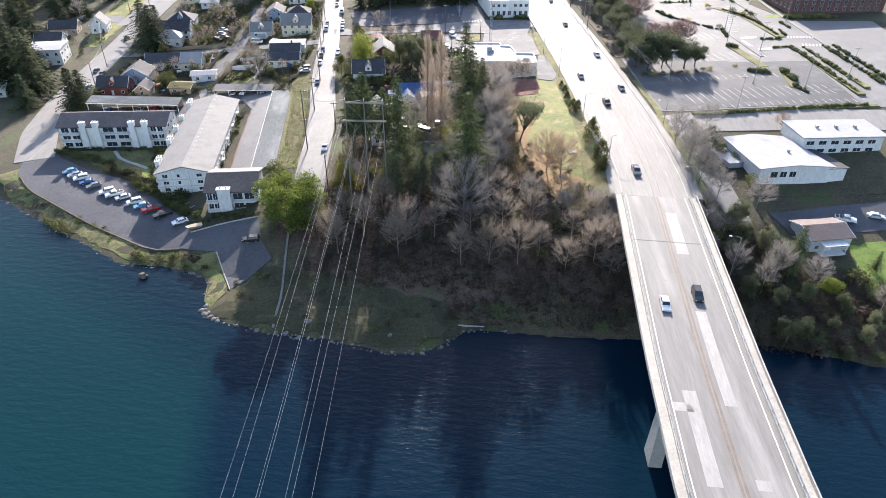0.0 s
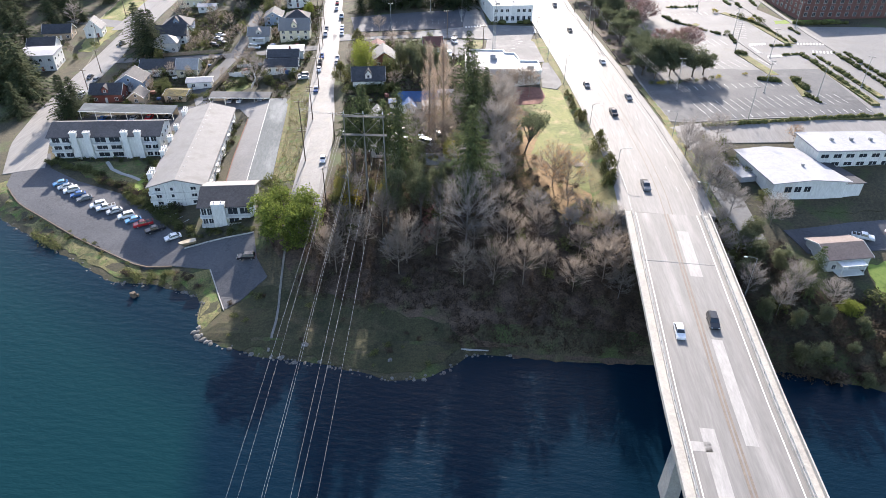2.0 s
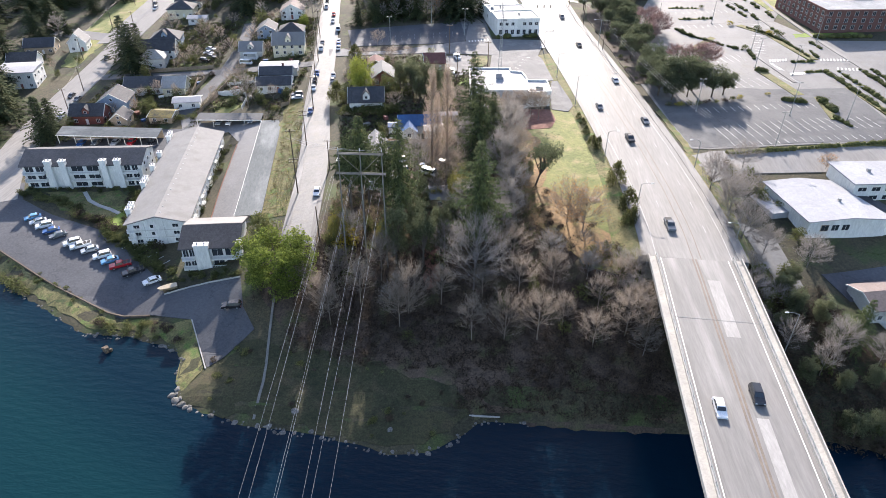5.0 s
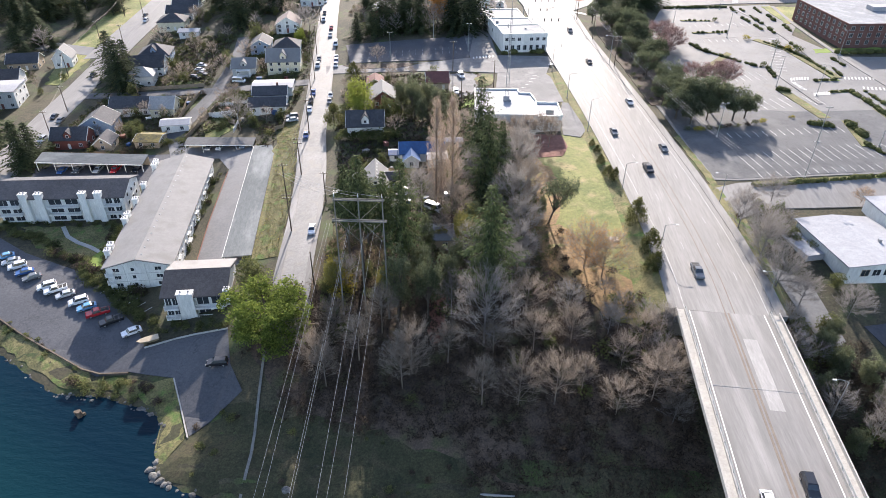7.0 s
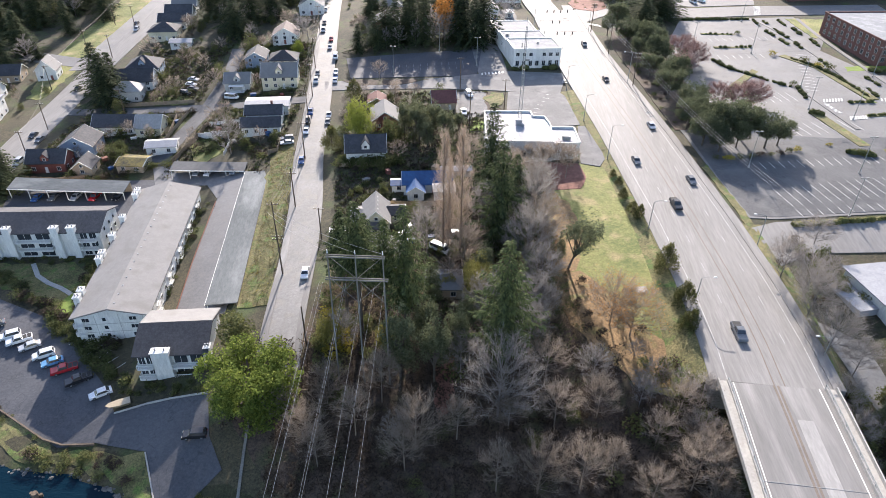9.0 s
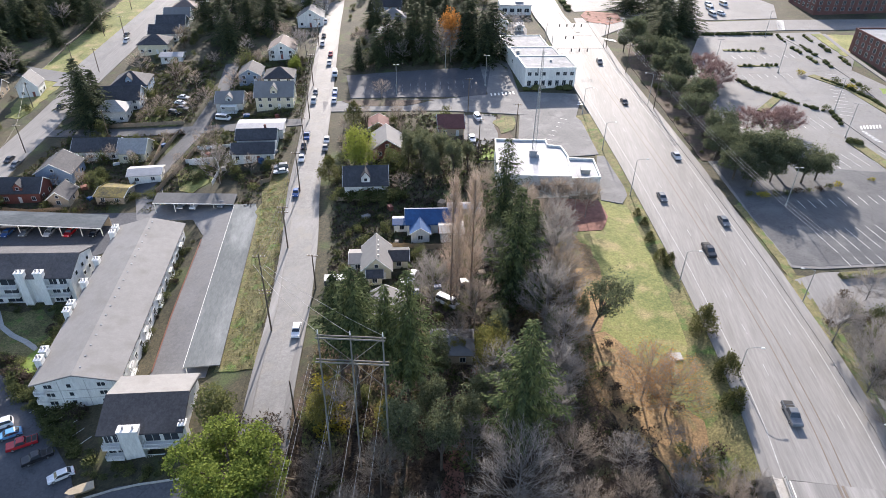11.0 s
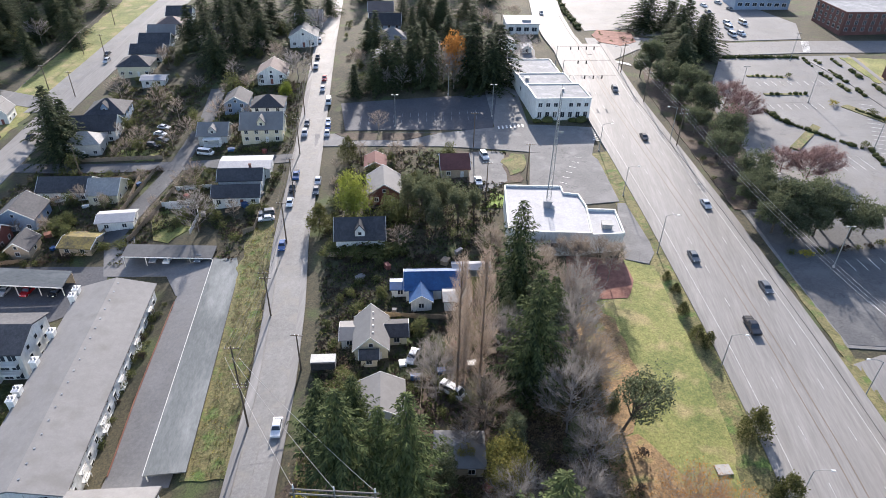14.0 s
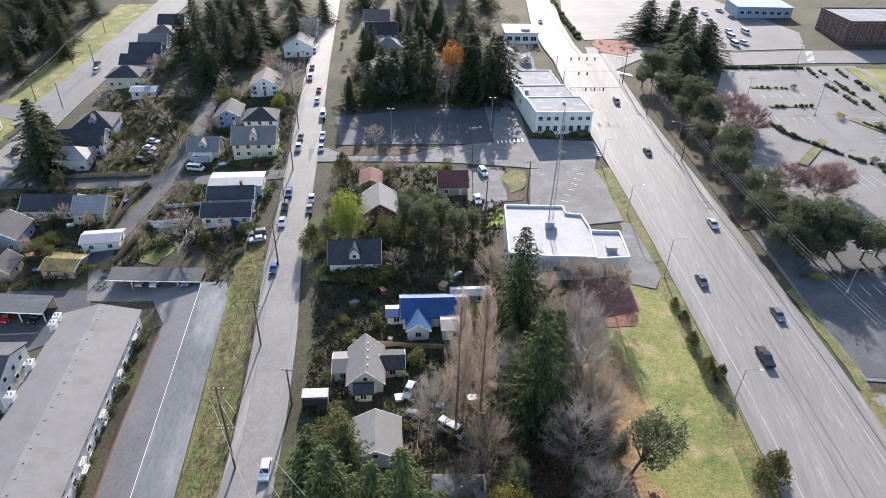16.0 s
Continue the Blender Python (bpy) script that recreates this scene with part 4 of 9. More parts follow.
def hip_roof(w, l, h, rh, over=0.5, thick=0.2):
    mb = MB()
    a, b = w / 2 + over, l / 2 + over
    r = max(0.0, b - a) if l >= w else 0.0
    q = max(0.0, a - b) if w > l else 0.0
    v = [(-a, -b, h), (a, -b, h), (a, b, h), (-a, b, h), (-a, -b, h + thick), (a, -b, h + thick), (a, b, h + thick), (-a, b, h + thick), (-q, -r, h + rh + thick), (q, r, h + rh + thick)]
    if l >= w:
        f = [(4, 5, 8), (5, 6, 9, 8), (6, 7, 9), (7, 4, 8, 9)]
    else:
        f = [(4, 5, 9, 8), (5, 6, 9), (6, 7, 8, 9), (7, 4, 8)]
    mb.add(v, [(3, 2, 1, 0), (0, 1, 5, 4), (1, 2, 6, 5), (2, 3, 7, 6), (3, 0, 4, 7)] + f)
    return mb


def body(w, l, h, rh=0.0, sink=2.5):
    if rh:
        return MB().prism([(-w / 2, -sink), (w / 2, -sink), (w / 2, h), (0, h + rh), (-w / 2, h)], -l / 2, l / 2)
    return MB().box((0, 0, -sink), (w, l, h + sink))


def house(x, y, rz, w, l, h, rh, roof="gable", wall="white", tiles="roofdark", label="", chimney=False, dormer=False, turn=False, storeys=1, z=None, name="house", door=True, porch=False):
    """A house; its ridge runs along local y, or along local x where turn is set."""
    TAKEN.append((x, y, max(w, l) * 0.62))
    rh = rh * 1.25 if rh > 1.5 else rh
    t = thing(name, (x, y, ground_z(x, y) if z is None else z), rz, label, name.replace("_", " "))
    if turn:
        w, l = l, w
    spin = 90 if turn else 0
    part("wall", body(w, l, h, rh - 0.05 if roof == "gable" else 0.0), M[wall], t).rotation_euler = (0, 0, radians(spin))
    part("roof", gable_roof(w, l, h, rh) if roof == "gable" else hip_roof(w, l, h, rh), M[tiles], t).rotation_euler = (0, 0, radians(spin))
    if roof == "gable" and rh > 0.6:
        e, z0 = w / 2 + 0.45, h - 0.45 * rh / (w / 2)
        for sy in (-1, 1):
            ye = sy * (l / 2 + 0.45)
            part("bargeboard", MB().prism([(-e, z0 - 0.05), (0, h + rh - 0.05), (e, z0 - 0.05), (e, z0 + 0.25), (0, h + rh + 0.28), (-e, z0 + 0.25)], min(ye, ye + sy * 0.09), max(ye, ye + sy * 0.09)), M["white"], t).rotation_euler = (0, 0, radians(spin))
    fw, fd = (l, w) if turn else (w, l)
    sh = h / storeys
    for s in range(storeys):
        zc = s * sh + min(1.5, sh * 0.58)
        k = max(1, int(fw / 3.2))
        for i in range(k):
            px = -fw / 2 + fw * (i + 0.5) / k
            if door and s == 0 and i == k // 2 and k > 1:
                d = part("door", MB().box((px, -fd / 2 - 0.03, 0.05), (0.95, 0.1, 2.05)), M["redwall"] if wall == "white" else M["white"], t)
                part("door_handle", MB().box((px + 0.35, -fd / 2 - 0.11, 1.0), (0.06, 0.06, 0.12)), M["steel"], d)
                continue
            window(t, (px, -fd / 2 - 0.03, zc), 1.1, 1.2)
        k = max(1, int(fd / 4.0))
        for i in range(k):
            py = -fd / 2 + fd * (i + 0.5) / k
            window(t, (fw / 2 + 0.03, py, zc), 1.0, 1.1, 90)
            window(t, (-fw / 2 - 0.03, py, zc), 1.0, 1.1, -90)
    if roof == "gable" and not turn and rh > 1.8:
        window(t, (0, -fd / 2 - 0.03, h + rh * 0.3), 0.8, 0.9)
    if chimney:
        part("chimney", MB().box((fw * 0.22, fd * 0.1, h), (0.7, 0.7, rh + 1.0)).box((fw * 0.22, fd * 0.1, h + rh + 1.0), (0.85, 0.85, 0.15)), M["brick"], t)
    if dormer:
        dm = thing("dormer", (0, 0, 0))
        dm.parent = t
        dw = 2.4
        yy = -fd * 0.28
        b = MB().prism([(-dw / 2, h + 0.1), (dw / 2, h + 0.1), (dw / 2, h + rh * 0.55), (0, h + rh * 0.98), (-dw / 2, h + rh * 0.55)], yy - 1.4, yy + 1.5)
        part("wall", b, M[wall], dm)
        r = MB().prism([(-dw / 2 - 0.3, h + rh * 0.46), (0, h + rh * 1.0), (dw / 2 + 0.3, h + rh * 0.46), (dw / 2 + 0.3, h + rh * 0.54), (0, h + rh * 1.09), (-dw / 2 - 0.3, h + rh * 0.54)], yy - 1.65, yy + 1.5)
        part("roof", r, M[tiles], dm)
        window(t, (0, yy - 1.43, h + rh * 0.36), 0.8, 0.9)
    if porch:
        part("porch", MB().box((0, -fd / 2 - 1.2, h * 0.78), (fw * 0.6, 2.4, 0.18)).box((-fw * 0.27, -fd / 2 - 2.2, 0), (0.15, 0.15, h * 0.78)).box((fw * 0.27, -fd / 2 - 2.2, 0), (0.15, 0.15, h * 0.78)).box((0, -fd / 2 - 1.2, 0), (fw * 0.6, 2.4, 0.3)), M["white"], t)
    return t


def balcony(parent, x, y, z, w, d=1.6, rz=0.0):
    b = part("balcony", MB().box((0, -d / 2, -0.2), (w, d, 0.2)), M["white"], parent)
    b.location, b.rotation_euler = (x, y, z), (0, 0, radians(rz))
    rail = MB().box((0, -d + 0.05, 0.95), (w, 0.08, 0.1)).box((0, -d + 0.05, 0.12), (w, 0.05, 0.08))
    for i in range(int(w / 0.4) + 1):
        rail.box((-w / 2 + 0.04 + i * 0.4 * (w - 0.08) / (int(w / 0.4) * 0.4), -d + 0.05, 0), (0.06, 0.05, 0.95))
    for s in (-1, 1):
        rail.box((s * (w / 2 - 0.03), -d / 2, 0.95), (0.06, d, 0.08)).box((s * (w / 2 - 0.03), -d / 2, 0.1), (0.05, d, 0.6))
    part("railing", rail, M["white"], b)
    return b


def stack(parent, x, y, z0, z1, w=1.9, d=1.5):
    c = part("chimney", MB().box((x, y, z0), (w, d, z1 - z0)), M["white"], parent, "white clad chimney stack")
    part("chimney_cap", MB().box((x, y, z1), (w + 0.25, d + 0.25, 0.2)), M["white"], c)
    for s in (-1, 1):
        part("flue", MB().cyl((x + s * w * 0.25, y, z1 + 0.2), (x + s * w * 0.25, y, z1 + 0.75), 0.2, n=10), M["steel"], c)


def flats(x, y, rz, w, l, h, rh, z, tiles, label, turn=False):
    t = thing("apartment_building", (x, y, z), rz, label, "apartment building")
    if turn:
        w, l = l, w
    s = radians(90) if turn else 0
    part("wall", body(w, l, h, rh - 0.05), M["white"], t).rotation_euler = (0, 0, s)
    part("roof", gable_roof(w, l, h, rh, 0.7, 0.3), M[tiles], t).rotation_euler = (0, 0, s)
    return t


# three-storey flats beside the water, broad side to the channel
A_X, A_Y, A_Z = -129.5, 201.5, 3.4
ap = flats(A_X, A_Y, 7.5, 36.0, 12.5, 7.7, 2.3, A_Z, "roofdark", "white three-storey flats with balconies, chimney stacks and dark roof", turn=True)
for sx in (-9.6, -5.2, 7.0, 11.4):
    stack(ap, sx, -6.6, -1.5, 9.3)
for i, (x0, wd) in enumerate(((-14.4, 6.4), (-2.0 + 2.9, 9.2), (15.0, 4.6))):
    for s in range(3):
        if s:
            balcony(ap, x0, -6.25, s * 2.55 + 0.1, wd)
        for k in (-0.3, 0.3):
            window(ap, (x0 + k * wd * 0.85, -6.29, s * 2.55 + 1.25), wd * 0.38, 1.9)
for s in range(3):
    for py in (-3, 0.5, 3.5):
        window(ap, (18.03, py, s * 2.55 + 1.3), 1.0, 1.0, 90)
# long block
B_RZ = 10.3
bp = flats(-96.4, 193.6, B_RZ, 16.0, 57.5, 6.9, 2.1, 3.7, "roofgray", "long white three-storey flats under a low grey gable roof")
for s in range(3):
    for px in (-5.6, -1.6, 4.6):
        window(bp, (px, -28.78, s * 2.3 + 1.3), 1.5 if px != -1.6 else 0.8, 1.0)
    if s:
        balcony(bp, -7.0, -28.75, s * 2.3 + 0.1, 2.0, 1.2)
for i in range(15):
    py = -26 + i * 3.75
    for s in range(3):
        window(bp, (8.03, py, s * 2.25 + 1.35), 1.25, 1.15, 90)
    if i % 3 == 1:
        b = part("landing", MB().box((8.4, py, 2.25), (0.8, 2.2, 0.14)).box((8.4, py, 4.5), (0.8, 2.2, 0.14)).box((8.75, py - 1.05, 0), (0.1, 0.1, 5.4)).box((8.75, py + 1.05, 0), (0.1, 0.1, 5.4)), M["white"], bp)
        for zr_ in (3.1, 5.3):
            part("railing", MB().box((8.77, py, zr_), (0.06, 2.2, 0.08)), M["weathered"], b)
for py in (-23, -20.4, -7.6, -5, 3, 12, 24.5, 27):
    stack(bp, -8.7, py, -1.0, 8.4, 1.3, 1.7)
for i in range(18):
    part("roof_vent", MB().box((0.9, -27 + i * 3.2, 8.75), (0.35, 0.35, 0.45)), M["steel"], bp)
panel = MB()
for px in (-3.6, 1.6, 6.8):
    panel.box((px, -28.78, -1), (0.1, 0.08, 8.2))
panel.box((0, -28.78, 2.25), (15.9, 0.08, 0.1)).box((0, -28.78, 4.55), (15.9, 0.08, 0.1))
part("trim", panel, M["graywall"], bp)
# small block by the bluff
cp_ = flats(-73.5, 160.6, 9.0, 14.0, 13.4, 8.7, 2.3, 2.7, "roofdark", "small white three-storey flats with dark roof and central chimney stack", turn=True)
# Paler sheet over the far slope; the sunlight on it is put into the grey.
part("back_roof", MB().add([(-7.6, 0.2, 11.28), (7.6, 0.2, 11.28), (7.6, 7.3, 8.85), (-7.6, 7.3, 8.85), (-7.6, 0.2, 11.42), (7.6, 0.2, 11.42), (7.6, 7.3, 9.0), (-7.6, 7.3, 9.0)],
                          [(3, 2, 1, 0), (4, 5, 6, 7), (0, 1, 5, 4), (1, 2, 6, 5), (2, 3, 7, 6), (3, 0, 4, 7)]), M["roofgray"], cp_, "paler grey sheet for the sunlit roof slope facing away")
stack(cp_, -1.8, -7.1, -1.5, 9.8, 3.6, 1.6)
stack(cp_, 7.3, -5.6, -1.5, 9.2, 1.2, 1.5)
for s in range(3):
    for x0, wd in ((-5.3, 3.2), (3.5, 6.6)):
        if s:
            balcony(cp_, x0, -6.7, s * 2.85 + 0.1, wd)
        for k in (-0.25, 0.25):
            window(cp_, (x0 + k * wd, -6.74, s * 2.85 + 1.35), wd * 0.4, 2.0)


def carport(x, y, rz, w, l, z, h, label, tiles="metalroof", rise=0.25):
    t = thing("carport", (x, y, z), rz, label, "carport")
    part("roof", MB().prism([(-w / 2, h), (w / 2, h + rise), (w / 2, h + rise + 0.25), (-w / 2, h + 0.25)], -l / 2, l / 2), M[tiles], t)
    part("fascia", MB().box((-w / 2 - 0.05, 0, h + 0.06), (0.09, l, 0.22)).box((-w / 2 - 0.04, 0, h), (0.06, l, 0.06)), M["white"], t)
    part("back_fascia", MB().box((w / 2 + 0.05, 0, h + rise + 0.04), (0.09, l, 0.2)), M["tar"], t)
    n = max(2, int(l / 5.5) + 1)
    for i in range(n):
        py = -l / 2 + 0.3 + (l - 0.6) * i / (n - 1)
        part("post", MB().box((-w / 2 + 0.4, py, -0.5), (0.18, 0.18, h + 0.5)), M["white"], t)
    part("back_wall", MB().box((w / 2 - 0.3, 0, -0.5), (0.15, l, h + 0.4 + rise * 0.8)), M["tanwall"], t)
    return t


carport(-74.7, 205.3, 10.3, 7.4, 66, 6.5, 2.7, "long open carport under a pale metal roof")
carport(-96.5, 238.8, 94.5, 4.8, 23.5, 6.6, 2.7, "open carport with dark grey roof across the drive", "roofslate", 0.7)
carport(-136.0, 226.2, 92.0, 5.6, 36, 4.6, 2.6, "long open carport behind the flats with cars under it", "metalroof", 1.0)

# white commercial building
WB = [(-10.2, 258.5), (4.6, 259.6), (5.0, 256.2), (8.9, 255.9), (10.4, 250), (10.6, 237.4), (-2.0, 236.6), (-9.2, 237)]
wb = thing("commercial_building", (0, 0, 17.6), 0, "flat-roofed white commercial building with grey membrane roof", "commercial building")
part("wall", MB().slab(WB, -2, 6.0), M["white"], wb)
part("roof", MB().slab([(a * 0.97 + 0.02, 248 + (b - 248) * 0.97) for a, b in WB], 6.0, 6.2), M["membrane"], wb)


def parapet(parent, outline, z, h=0.5, t=0.35, material="white"):
    for i in range(len(outline)):
        a, b = Vector((*outline[i], 0)), Vector((*outline[(i + 1) % len(outline)], 0))
        d = b - a
        c = (a + b) / 2
        part("parapet", MB().box((c.x, c.y, z), (d.length + t * 0.9, t, h), math.degrees(math.atan2(d.y, d.x))), M[material], parent)


parapet(wb, WB, 6.0, 0.75)
WING = [(10.6, 250), (17.8, 250.4), (18.6, 239.5), (10.7, 238)]
part("wing", MB().slab(WING, -2, 5.2), M["white"], wb)
parapet(wb, WING, 5.2, 0.7)
part("wing_roof", MB().slab([(11.0, 249.6), (17.5, 250), (18.2, 239.9), (11.1, 238.4)], 5.2, 5.3), M["membrane"], wb)
part("vent_unit", MB().box((14.8, 242.5, 5.3), (2.4, 2.0, 1.2)).box((14.8, 242.5, 6.5), (2.7, 2.3, 0.15)), M["galv"], wb, "rusty roof ventilation unit")
part("vent_unit", MB().box((0.6, 249.6, 6.2), (2.0, 1.8, 1.7)).box((0.6, 249.6, 7.9), (2.4, 2.2, 0.2)).box((1.8, 248.6, 6.2), (1.0, 1.0, 0.9)), M["membrane"], wb)
for px in (-4, 2):
    window(wb, (px, 236.6, 3.0), 1.6, 1.2)
for px in (12.5, 15.5):
    window(wb, (px, 238.2 + (px - 10.7) * 0.19 - 0.03, 2.6), 1.4, 1.4, 10.5)
part("mural_band", MB().box((8.5, 237.0, 1.5), (3.6, 0.12, 2.6), 2), M["darkasphalt"], wb)

# two-storey white office with three flat roofs
fb = thing("office_building", (0, 0, 18.8), 0, "two-storey white office with stepped flat grey roofs", "office building")
FRONT = [(0.0, 315.5), (18.6, 318.4), (15.6, 331.5), (-3.0, 328.6)]
MIDB = [(-3.0, 328.8), (14.2, 331.6), (11.4, 344.0), (-5.9, 341.3)]
BACK = [(-5.9, 341.5), (10.4, 344.1), (7.0, 361.5), (-9.7, 358.9)]
for o, h in ((FRONT, 7.6), (MIDB, 6.9), (BACK, 6.2)):
    part("wall", MB().slab(o, -2, h), M["white"], fb)
    cx, cy = sum(a for a, b in o) / 4, sum(b for a, b in o) / 4
    part("roof", MB().slab([(cx + (a - cx) * 0.97, cy + (b - cy) * 0.97) for a, b in o], h, h + 0.12), M["flatroof"], fb)
    parapet(fb, o, h, 0.45)
for i in range(7):
    px = 1.6 + i * 2.6
    py = 315.5 + px * 0.156 - 0.06
    if i != 3:
        window(fb, (px, py, 5.6), 1.3, 1.3, 8.9)
    window(fb, (px, py, 2.1), 1.3, 2.0, 8.9)
for i in range(5):
    window(fb, (-0.5 - i * 2.0, 318 + i * 8.6, 3.8), 1.6, 1.6, -77)
part("vent_unit", MB().box((-2.6, 335.5, 6.9), (1.2, 1.2, 1.2)), M["steel"], fb)
part("vent_unit", MB().box((9.5, 324.5, 7.6), (0.8, 0.8, 0.9)), M["steel"], fb)
fs = thing("shop", (-3, 420, 19.8), 6, "low white roadside shop with flat roof", "shop")
part("wall", MB().box((0, 0, -2), (15, 14, 6.5)), M["white"], fs)
part("roof", MB().box((0, 0, 4.5), (15.8, 14.8, 0.3)).box((2, -3, 4.8), (4, 3, 0.9)), M["membrane"], fs)
for i in range(4):
    window(fs, (-5.4 + i * 3.6, -7.03, 2.2), 2.2, 1.8)

house(-9.8, 387, 6, 6.5, 6.5, 4.6, 2.0, "gable", "white", "roofgray", "small white house beside the alley", z=19.2)
house(-1.0, 388, 6, 3.6, 4.0, 2.4, 0.9, "gable", "white", "membrane", "small white shed beside the highway", name="shed", door=False, z=19.3)
# white hall by the access road
rb = thing("hall", (0, 0, 14.0), 0, "white flat-gabled hall with bright white roof", "hall")
R1 = [(75.6, 188), (93.6, 190.4), (101.6, 171.4), (80.2, 168.2)]
part("wall", MB().slab(R1, -4, 4.3), M["white"], rb)
c0, c1, c2, c3 = [Vector((*p, 4.3)) for p in [(74.8, 188.8), (94.2, 191.2), (102.4, 170.7), (79.6, 167.4)]]
m0, m1 = (c0 + c1) / 2 + Vector((0, 0, 0.9)), (c2 + c3) / 2 + Vector((0, 0, 0.9))
up = Vector((0, 0, 0.25))
part("roof", MB().add([c0, m0, c1, c2, m1, c3, c0 + up, m0 + up, c1 + up, c2 + up, m1 + up, c3 + up],
                      [(6, 7, 10, 11), (7, 8, 9, 10), (5, 4, 1, 0), (4, 3, 2, 1), (0, 1, 7, 6), (1, 2, 8, 7), (2, 3, 9, 8), (3, 4, 10, 9), (4, 5, 11, 10), (5, 0, 6, 11)]), M["membrane"], rb, "bright white membrane roof")
part("gable_wall", MB().add([(80.2, 168.3, 4.2), (101.5, 171.3, 4.2), (91, 169.8, 5.1), (80.2, 168.9, 4.2), (101.5, 171.9, 4.2), (91, 170.4, 5.1)], [(0, 1, 2), (5, 4, 3), (0, 2, 5, 3), (2, 1, 4, 5)]), M["white"], rb)
part("roof_vent", MB().box((91, 178, 5.1), (0.7, 0.7, 0.9)), M["steel"], rb)
for k, px in enumerate((84.6, 87.4, 90.2)):
    w_ = window(rb, (px, 168.2 + (px - 80.2) * 0.15 - 0.05, 2.2), 1.9, 1.7, 8.5, frame_mat="white" if k else "tanwall")
part("annex", MB().slab([(101.4, 171.6), (106.6, 172.6), (103.2, 181.6), (97.6, 180.6)], -4, 3.4).slab([(93.6, 190.2), (97.6, 180.6), (103.2, 181.6), (100, 190.6)], -4, 3.0), M["white"], rb)
part("annex_roof", MB().slab([(101.0, 171.2), (107.2, 172.2), (103.6, 182), (97.4, 181)], 3.4, 3.6).slab([(93.6, 190.4), (97.6, 181), (103.4, 182), (100.2, 191)], 3.0, 3.15), M["roofdark"], rb)
part("side_shed", MB().slab([(70.6, 184), (75.2, 187), (78.2, 176), (73.6, 174.6)], -3, 2.4), M["membrane"], rb, "grey-white lean-to sheds")
part("side_shed", MB().slab([(71.2, 190), (75, 190.4), (75.4, 187.2), (71.4, 186)], -3, 2.0), M["redwall"], rb)
rb2 = thing("office_building", (0, 0, 15.4), 0, "two-storey white office with flat white roof", "office building")
R2 = [(95.6, 196.5), (121.6, 199.6), (123.2, 188.2), (97.6, 184.6)]
part("wall", MB().slab(R2, -4, 5.6), M["white"], rb2)
part("roof", MB().slab([(95, 197.2), (122.2, 200.4), (124, 187.5), (97, 183.8)], 5.6, 5.95), M["membrane"], rb2)
for i in range(6):
    px = 100 + i * 3.9
    for zc in (3.9, 1.3):
        window(rb2, (px, 184.6 + (px - 97.6) * 0.14 - 0.05, zc), 2.4, 1.2, 8)
for k in range(3):
    part("roof_vent", MB().box((104 + k * 6, 192 + k * 0.6, 5.95), (0.9, 0.9, 0.8)), M["steel"], rb2)
# brown house below the highway
house(91.0, 147.0, 12, 11.5, 9.5, 3.8, 1.45, "gable", "graywall", "roofbrown", "brown-roofed house below the highway bridge", z=8.0, turn=True, porch=True)

# brick offices
for x, y, rz, w, l, h, lab in ((164, 352, 8, 46, 42, 9.0, "red brick office block with rows of windows"), (174, 440, 9, 66, 24, 9.0, "long red brick office block with pale flat roof")):
    bk = thing("brick_building", (x, y, ground_z(x, y)), rz, lab, "office building")
    part("wall", MB().box((0, 0, -3), (w, l, h + 3)), M["brick"], bk)
    part("roof", MB().box((0, 0, h), (w - 1.2, l - 1.2, 0.15)), M["flatroof"], bk)
    parapet(bk, [(-w / 2, -l / 2), (w / 2, -l / 2), (w / 2, l / 2), (-w / 2, l / 2)], h, 0.6, 0.4, "brick")
    part("roof_unit", MB().box((w * 0.1, 2, h + 0.15), (9, 5, 1.8)), M["membrane"], bk)
    for s in range(3):
        for i in range(int(w / 4)):
            window(bk, (-w / 2 + 2.2 + i * 4, -l / 2 - 0.03, 1.9 + s * 2.9), 1.5, 1.7, frame_mat="graywall")
        for i in range(int(l / 4)):
            window(bk, (-w / 2 - 0.03, -l / 2 + 2.4 + i * 4, 1.9 + s * 2.9), 1.5, 1.7, -90, frame_mat="graywall")
bb = thing("office_building", (120, 472, ground_z(120, 472)), 5, "low blue-grey office with flat dark roof", "office building")
part("wall", MB().box((0, 0, -2), (28, 16, 7)), M["bluewall"], bb)
part("roof", MB().box((0, 0, 5), (28.8, 16.8, 0.35)), M["bluewall"], bb)
for i in range(7):
    window(bb, (-11.4 + i * 3.8, -8.03, 2.4), 2.2, 1.6)

# houses: x, y, heading, width, length, wall height, roof height, roof, wall, tiles, label, extras
house(-37.4, 206.0, 9, 6.8, 9.8, 3.0, 2.6, "gable", "cream", "roofgray", "pale yellow cottage with grey shingle roof and roof vents", porch=False)
house(-36.9, 200.2, 9, 3.2, 2.6, 2.5, 0.8, "gable", "cream", "roofdark", "front porch of the yellow cottage under dark shingles", name="porch_wing", turn=True, door=False)
house(-42.2, 207.0, 9, 3.4, 5.4, 2.5, 0.8, "gable", "graywall", "roofgray", "low grey-roofed lean-to beside the yellow cottage", name="lean_to", door=False, turn=True)
house(-32.4, 208.2, 9, 4.2, 5.0, 2.5, 1.0, "gable", "cream", "roofdark", "low dark-roofed wing of the yellow cottage", name="cottage_wing", door=False, turn=True)
house(-32.5, 188.0, 9, 8.5, 8.5, 2.6, 1.8, "gable", "graywall", "roofgray", "small grey-roofed outbuilding behind the conifers", name="garage")
house(-17.2, 177.4, 5, 8.0, 7.0, 2.8, 1.5, "hip", "tanwall", "roofgray", "small hip-roofed garage among the trees", name="garage", door=False)
